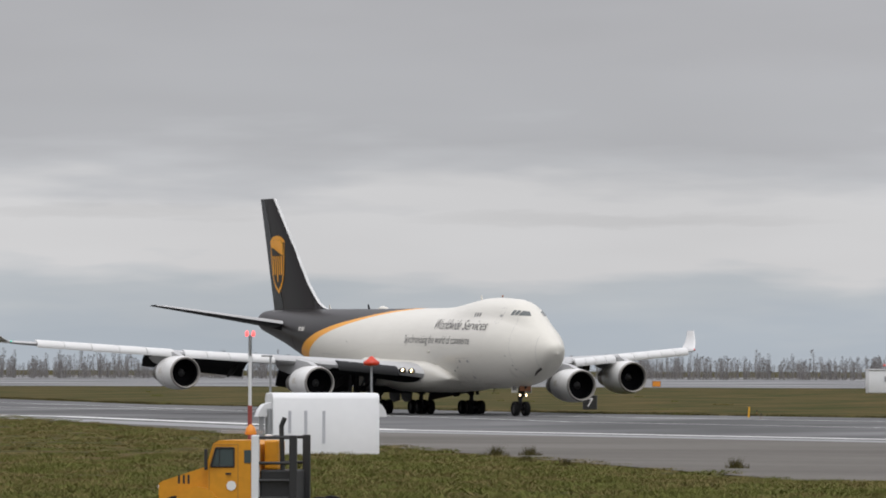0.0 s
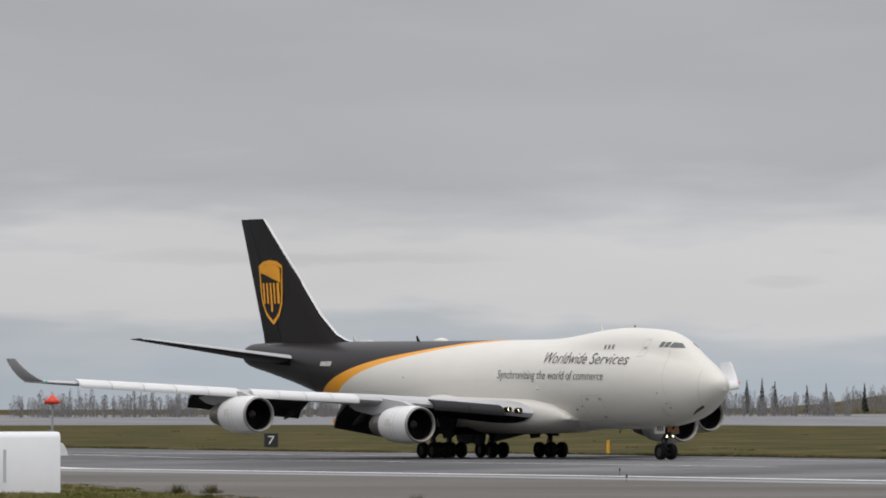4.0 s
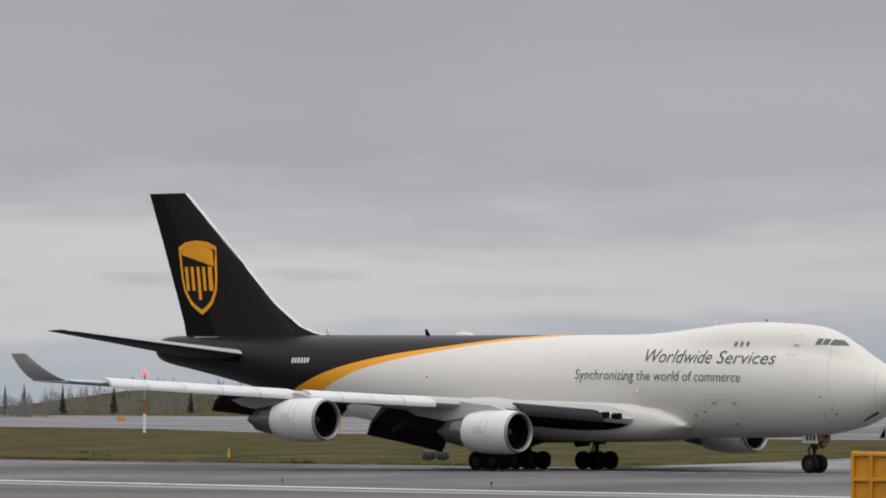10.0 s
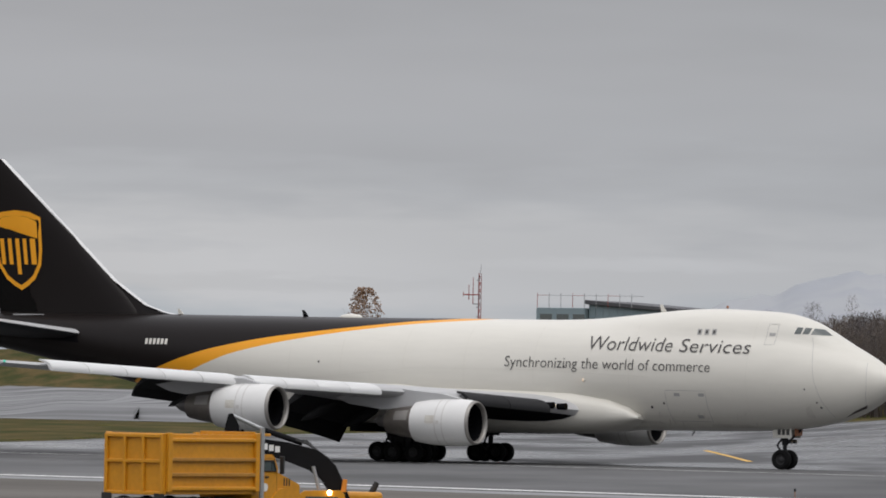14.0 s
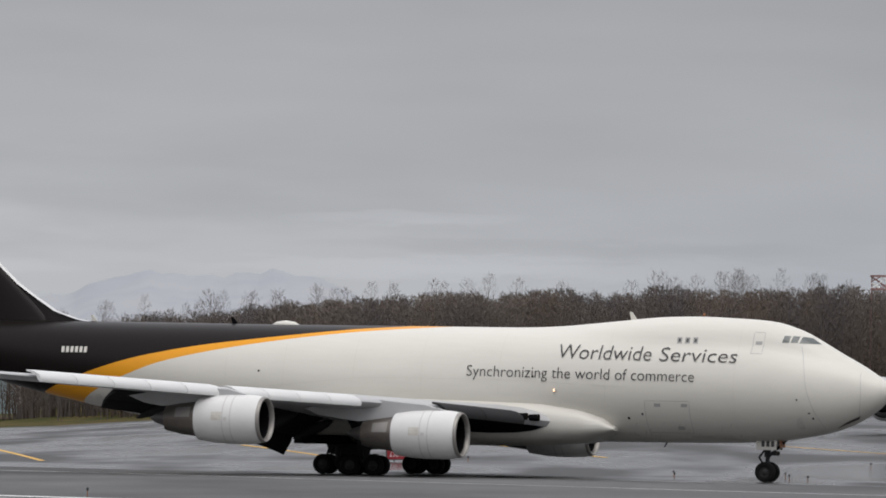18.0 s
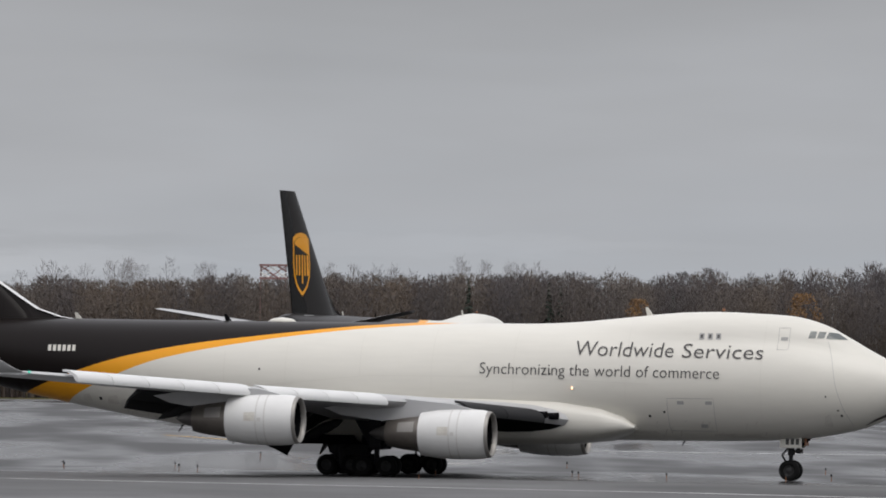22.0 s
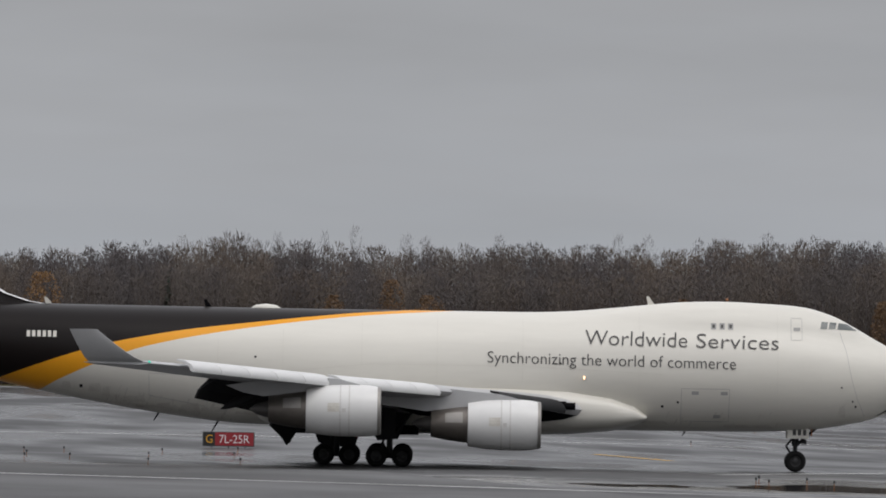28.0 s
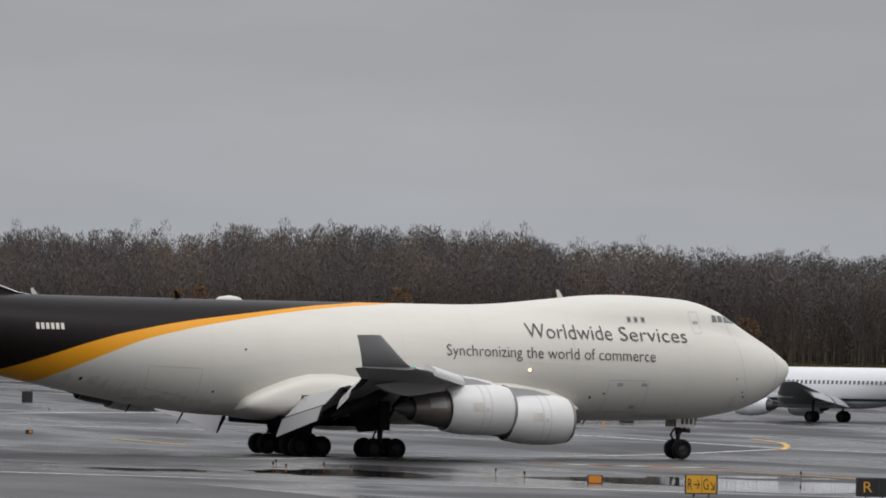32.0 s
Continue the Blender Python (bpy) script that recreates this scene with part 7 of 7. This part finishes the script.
for sd in (-1, 1):
    for z0, z1, mat, nm in ((2.1, 2.34, NAVY, "cheat_line"), (1.72, 1.86, AIRGREY, "grey_belly_line")):
        bm = bmesh.new()
        st = span(6.0 if nm == "cheat_line" else 4.0, 28, 22)
        last = None
        for s in st:
            pair = [bm.verts.new((19.5 - s, sd * (math.sqrt(max(1.88**2 - (z - 3.36) ** 2 / 1.12, 0.1)) + 0.02), z)) for z in (z0, z1)]
            if last:
                bm.faces.new((last[0], last[1], pair[1], pair[0]))
            last = pair
        part(nm, bm, mat, tube)
    for s0, w, z0, z1 in ((7.4, 0.35, 2.6, 4.1), (8.0, 0.6, 2.65, 2.95), (8.9, 0.4, 2.6, 3.5), (9.6, 0.6, 2.65, 2.95), (10.6, 0.3, 2.6, 4.2), (11.2, 0.6, 2.7, 3.0), (12.1, 0.55, 2.6, 3.4), (13.2, 0.6, 2.7, 4.3)):
        bm = bmesh.new()
        vs = [bm.verts.new((19.5 - s0 - a * w, sd * (math.sqrt(1.88**2 - (z - 3.36) ** 2 / 1.12) + 0.03), z)) for a, z in ((0, z0), (1, z0), (1.25, z1), (0.25, z1))]
        bm.faces.new(vs)
        part("name_bar", bm, NAVY, tube)
    # wings, engines, gear
    bm = bmesh.new()
    rows = []
    for y, le, te, z, th in ((1.2, 14.4, 22.0, 2.2, 0.13), (5.5, 17.2, 22.4, 2.75, 0.11), (16.5, 24.6, 26.2, 3.9, 0.09)):
        rows.append([Vector((19.5 - s, sd * y, zz)) for s, zz in foil(le, te, z, th)])
    loft(bm, rows)
    aw = smooth(part("wing", bm, AIRGREY, air), 40)
    for y0, y1 in ((2.2, 5.2), (5.8, 10.5)):
        bm = bmesh.new()
        loops = []
        for y in (y0, y1):
            te = 22.0 + (y - 1.2) * 0.15
            z = 2.2 + (y - 1.2) * 0.115
            loops.append([Vector((19.5 - te - a, sd * y, z + b)) for a, b in ((-0.2, 0.1), (0.7, -0.35), (1.2, -0.85), (1.1, -0.9), (0.5, -0.5), (-0.2, -0.05))])
        loft(bm, loops)
        part("flap", bm, AIRGREY, aw)
    o = (19.5 - 12.3, sd * 4.85, 1.55)
    bm = bmesh.new()
    lathe(bm, [(0.0, 0.72), (0.02, 0.85), (-0.4, 0.98), (-1.6, 1.02), (-2.8, 0.9), (-3.5, 0.72), (-3.5, 0.6), (-2.6, 0.6)], origin=o, seg=28)
    eng = smooth(part("engine_cowl", bm, AIRWHITE, air), 45)
    bm = bmesh.new()
    lathe(bm, [(-0.05, 0.72), (-0.8, 0.7), (-0.82, 0.02)], origin=o, seg=20)
    part("inlet_duct", bm, DARK, eng)
    bm = bmesh.new()
    lathe(bm, [(-3.3, 0.58), (-4.1, 0.42), (-4.12, 0.36), (-4.7, 0.05)], origin=o, seg=20)
    smooth(part("exhaust", bm, DARKMETAL, eng), 45)
    bm = bmesh.new()
    box(bm, 19.5 - 18.6, sd * 4.85 - 0.15, 2.35, 19.5 - 13.6, sd * 4.85 + 0.15, 2.75, 0.05)
    part("pylon", bm, AIRWHITE, eng)
    bm = bmesh.new()
    rod(bm, (0, sd * 2.86, 0.5), (0, sd * 2.6, 2.2), 0.12, 0.14, 8)
    g = part("main_gear", bm, GEAR, air)
    for dy in (-0.42, 0.42):
        w = new("wheel", TRUCKWHEEL)
        w.parent = g
        w.location = (0, sd * 2.86 + dy, 0.55)
        w.scale = (1.1, 1.2, 1.1)
    bm = bmesh.new()
    rows = []
    for y, le, te, z in ((0.4, 33.5, 36.6, 4.9), (7.2, 37.6, 39.0, 5.7)):
        rows.append([Vector((19.5 - s, sd * y, zz)) for s, zz in foil(le, te, z, 0.09, 10, 0.0)])
    loft(bm, rows)
    smooth(part("tailplane", bm, AIRGREY, air), 40)
bm = bmesh.new()
rows = []
for le, te, z in ((30.5, 36.8, 5.0), (36.0, 39.2, 12.5)):
    rows.append([Vector((19.5 - s, zz, z)) for s, zz in foil(le, te, 0.0, 0.1, 10, 0.0)])
loft(bm, rows)
smooth(part("tail_fin", bm, NAVY, air), 40)
bm = bmesh.new()
rod(bm, (15.6, 0, 0.4), (15.6, 0, 1.7), 0.1, 0.1, 8)
g = part("nose_gear", bm, GEAR, air)
for dy in (-0.22, 0.22):
    w = new("wheel", TRUCKWHEEL)
    w.parent = g
    w.location = (15.6, dy, 0.36)
    w.scale = (0.72, 0.8, 0.72)
bm = bmesh.new()
prism(bm, [(9.0, 5.3), (9.5, 5.3), (9.6, 5.75), (9.45, 5.75)], 0.06, lambda a, b, d: Vector((19.5 - a, d - 0.03, b)))
part("blade_aerial", bm, AIRWHITE, tube)

# ---- weeds along the pavement's edge ----
WEED = surface("dry_weeds", (0.16, 0.132, 0.055), 0.95, 0, 0.2, 0.2, 0.2, 1.0, spec=0.05)
DARKWEED = surface("brown_green_weeds", (0.075, 0.066, 0.026), 0.95, 0, 0.3, 0.2, 0.2, 1.0, spec=0.05)
GREENWEED = surface("green_weeds", (0.118, 0.124, 0.036), 0.95, 0, 0.2, 0.2, 0.2, 1.0, spec=0.05)


def tuft(rng, n, h, w):
    V, F = [], []
    for _ in range(n):
        a, r = rng.uniform(0, 6.28), w * math.sqrt(rng.random())
        p = Vector((r * math.cos(a), r * math.sin(a), 0))
        q = p + Vector((rng.gauss(0, 0.3) * h, rng.gauss(0, 0.3) * h, h * rng.uniform(0.5, 1.1)))
        s = Vector((rng.uniform(-1, 1), rng.uniform(-1, 1), 0)).normalized() * rng.uniform(0.008, 0.02)
        i = len(V)
        V += [p + s, p - s, q]
        F.append((i, i + 1, i + 2))
    return np.array([tuple(v) for v in V]), np.array(F)


wr = random.Random(9)
tufts = [tuft(wr, 90, 0.4, 0.5) for _ in range(4)]
spots, green = [], []
for k in range(3600):
    y = wr.uniform(262, 268) if k % 3 == 0 else wr.uniform(262, 560)
    x = near_x(y) - abs(wr.gauss(0, 1)) * 26 + wr.uniform(-0.5, 1.2)
    p = Vector((x, y, land(x, y)))
    (spots if wr.random() < 0.55 else green).append((p, wr.uniform(0.15, 0.5), wr.uniform(0.8, 2.6), wr.uniform(0, 6.28)))
for k in range(5200):
    az, d = wr.uniform(-26, -14), 190 * (1.9 ** wr.random())
    p = at(az, d)
    if p.x < near_x(p.y) - 1.5 - 2 * wr.random():
        (spots if wr.random() < 0.3 else green).append((p, wr.uniform(0.2, 0.7), wr.uniform(0.9, 2.8), wr.uniform(0, 6.28)))
for k in range(140):
    y = wr.uniform(512, 1000)
    e = straight(FAR_EDGE, y)
    w = straight(WEDGE, y)
    x = wr.uniform(e + 1, w - 1)
    if wr.random() < 0.5:
        x = wr.choice((e + abs(wr.gauss(0, 2)) + 0.5, w - abs(wr.gauss(0, 2)) - 0.5))
    (spots if wr.random() < 0.4 else green).append((Vector((x, y, land(x, y))), wr.uniform(0.25, 0.75), wr.uniform(0.8, 2.4), wr.uniform(0, 6.28)))
fringe = []
for k in range(420):
    y = wr.uniform(508, 900)
    x = straight(FAR_EDGE, y) + abs(wr.gauss(0, 1.2)) + 0.4
    fringe.append((Vector((x, y, land(x, y))), wr.uniform(0.3, 0.8), wr.uniform(1.2, 3.0), wr.uniform(0, 6.28)))
grove("edge_weeds", fringe, tufts, DARKWEED, "dark weeds where the grass meets the runway", "weeds")
grove("dry_weeds", spots, tufts, WEED, "dry brown weeds along the pavement edge", "weeds")
grove("green_weeds", green, tufts, GREENWEED, "coarse green grass clumps", "weeds")
for x, y, h in ((-130, 334, 0.55), (-129, 336, 0.5), (-115, 304, 0.35), (-106, 301, 0.5), (-120, 312, 0.4), (-78, 250, 0.8), (-145, 350, 0.4)):
    t = thing("bush", "small dark weed bush at the asphalt's edge", "bush", "edge bushes", m=Matrix.Translation((x, y, land(x, y))))
    V, F = tuft(wr, 150, h * 0.6, h * 1.2)
    V2, F2 = tuft(wr, 160, h * 1.1, h * 0.5)
    V, F = np.concatenate((V, V2)), np.concatenate((F, F2 + len(V)))
    me = bpy.data.meshes.new("foliage")
    me.from_pydata([tuple(v) for v in V], [], [tuple(int(i) for i in f) for f in F])
    me.materials.append(DARKWEED)
    new("foliage", me).parent = t


# ---- what moves ----
JET = [
    (0, -214.5, 565.1, 136.1), (0.5, -207.7, 558.8, 135.5), (1, -200.8, 552.5, 134.8), (1.5, -193.9, 546.4, 134.1), (2, -186.8, 540.4, 133.1),
    (2.5, -179.7, 534.5, 132.1), (4.5, -151.2, 514.0, 127.0), (5, -144.1, 509.4, 126.1), (5.5, -137.0, 504.9, 125.4), (6, -130.0, 500.5, 124.7),
    (6.5, -123.2, 496.2, 124.2), (7, -116.4, 492.0, 123.7), (7.5, -109.7, 488.0, 123.2), (8, -103.0, 484.1, 122.7), (8.5, -96.3, 480.3, 122.1),
    (9, -89.7, 476.8, 121.4), (9.5, -83.1, 473.4, 120.6), (10, -76.8, 470.3, 119.7), (10.5, -70.4, 467.3, 118.8), (11, -64.2, 464.6, 117.8),
    (11.5, -58.0, 462.0, 116.8), (12, -51.9, 459.6, 115.9), (12.5, -45.8, 457.3, 114.9), (13, -39.7, 455.1, 114.0), (13.5, -33.6, 453.1, 113.1),
    (14, -27.6, 451.1, 112.1), (14.5, -21.7, 449.3, 111.3), (16.5, -0.0, 443.3, 109.3), (17, 5.1, 441.8, 109.0), (17.5, 10.2, 440.3, 108.7),
    (18, 15.2, 438.9, 108.4), (18.5, 20.2, 437.4, 108.1), (19, 25.1, 436.0, 107.9), (19.5, 29.9, 434.5, 107.8), (20, 34.6, 433.1, 107.8),
    (20.5, 39.2, 431.7, 107.7), (21, 43.7, 430.3, 107.7), (21.5, 48.1, 429.0, 107.6), (22, 52.4, 427.7, 107.6), (22.5, 56.5, 426.4, 107.4),
    (23, 60.4, 425.2, 107.3), (23.5, 64.3, 424.1, 107.1), (24, 68.0, 423.1, 106.8), (24.5, 71.8, 422.2, 106.5), (25, 75.5, 421.3, 106.0),
    (25.5, 79.1, 420.5, 105.6), (27.5, 93.4, 419.7, 101.3), (28, 97.0, 420.5, 99.0), (28.5, 100.5, 421.5, 96.5), (29, 103.9, 422.7, 93.4),
    (29.5, 107.3, 424.1, 90.1), (30, 110.6, 425.8, 86.9), (30.5, 113.7, 427.6, 83.7), (31, 116.6, 429.8, 80.4), (31.5, 119.3, 432.2, 76.9),
    (32, 121.8, 434.7, 73.3),
]
# the second jet: seconds, bearing of its fin, heading, distance of the fin
SECOND = [(0, 7.0, -16, 575), (12, 6.0, -13, 580), (16, 4.4, -6, 588), (17.5, 3.3, 0, 593), (18.5, 2.66, 5.5, 596), (19, 2.42, 9, 598), (19.5, 2.25, 11.4, 599), (20, 2.13, 13.5, 600), (20.5, 2.05, 15.3, 601),
          (21, 2.0, 17, 602), (21.5, 1.95, 18.6, 603), (22, 1.91, 20, 604), (22.5, 1.87, 21.5, 605), (23, 1.83, 23, 606), (23.5, 1.8, 24.3, 607), (24.5, 1.76, 26.8, 609), (26, 1.74, 30, 612), (29, 1.8, 36, 620), (32, 2.0, 41, 630)]
other_jet = copy_thing(jet, pose(0, 600, 2, 0, 0, 80))
tagged(other_jet, "second white and dark brown cargo jet turning away across the apron", "aircraft")


def bank(t):
    """The jet's lean: a little to the left, then outwards as it tightens its turn."""
    return straight([(0, -0.45), (6, 0.0), (13, 0.12), (22, 0.2), (29, 0.32), (32, 1.15)], t)


def jet_rows():
    return [(t, pose(x, y, 0.03, bank(t), 0, 90 - h)) for t, x, y, h in JET]


def other_rows():
    rows = []
    for t, az, h, d in SECOND:
        fx, fy = d * math.sin(radians(az)), d * math.cos(radians(az))
        nx, ny = fx + 69.8 * math.sin(radians(h)), fy + 69.8 * math.cos(radians(h))
        gx, gy_ = fx + 36 * math.sin(radians(h)), fy + 36 * math.cos(radians(h))
        rows.append((t, pose(nx, ny, land(gx, gy_) + 0.03, 0, 0, 90 - h)))
    return rows


def motions():
    walk(jet, jet_rows())
    walk(other_jet, other_rows())
    # wheels turn with the ground that their gear covers
    times = span(0, 32, 960)
    xs = np.interp(times, [r[0] for r in JET], [r[1] for r in JET])
    ys = np.interp(times, [r[0] for r in JET], [r[2] for r in JET])
    run = np.concatenate([[0], np.cumsum(np.hypot(np.diff(xs), np.diff(ys)))])
    for w, x, y, z in rolling:
        walk(w, [(t, Matrix.Translation((x, y, z)) @ Matrix.Rotation(d / 0.62, 4, "Y")) for t, d in zip(times, run)])
    rows = other_rows()
    spots = [m.translation for t, m in rows]
    xs, ys = (np.interp(times, [t for t, m in rows], [p[k] for p in spots]) for k in (0, 1))
    run = np.concatenate([[0], np.cumsum(np.hypot(np.diff(xs), np.diff(ys)))])
    for w in other_jet.children_recursive:
        if w.data is WHEEL:
            place = w.location.copy()
            walk(w, [(t, Matrix.Translation(place) @ Matrix.Rotation(d / 0.62, 4, "Y")) for t, d in zip(times[::4], run[::4])])


motions()
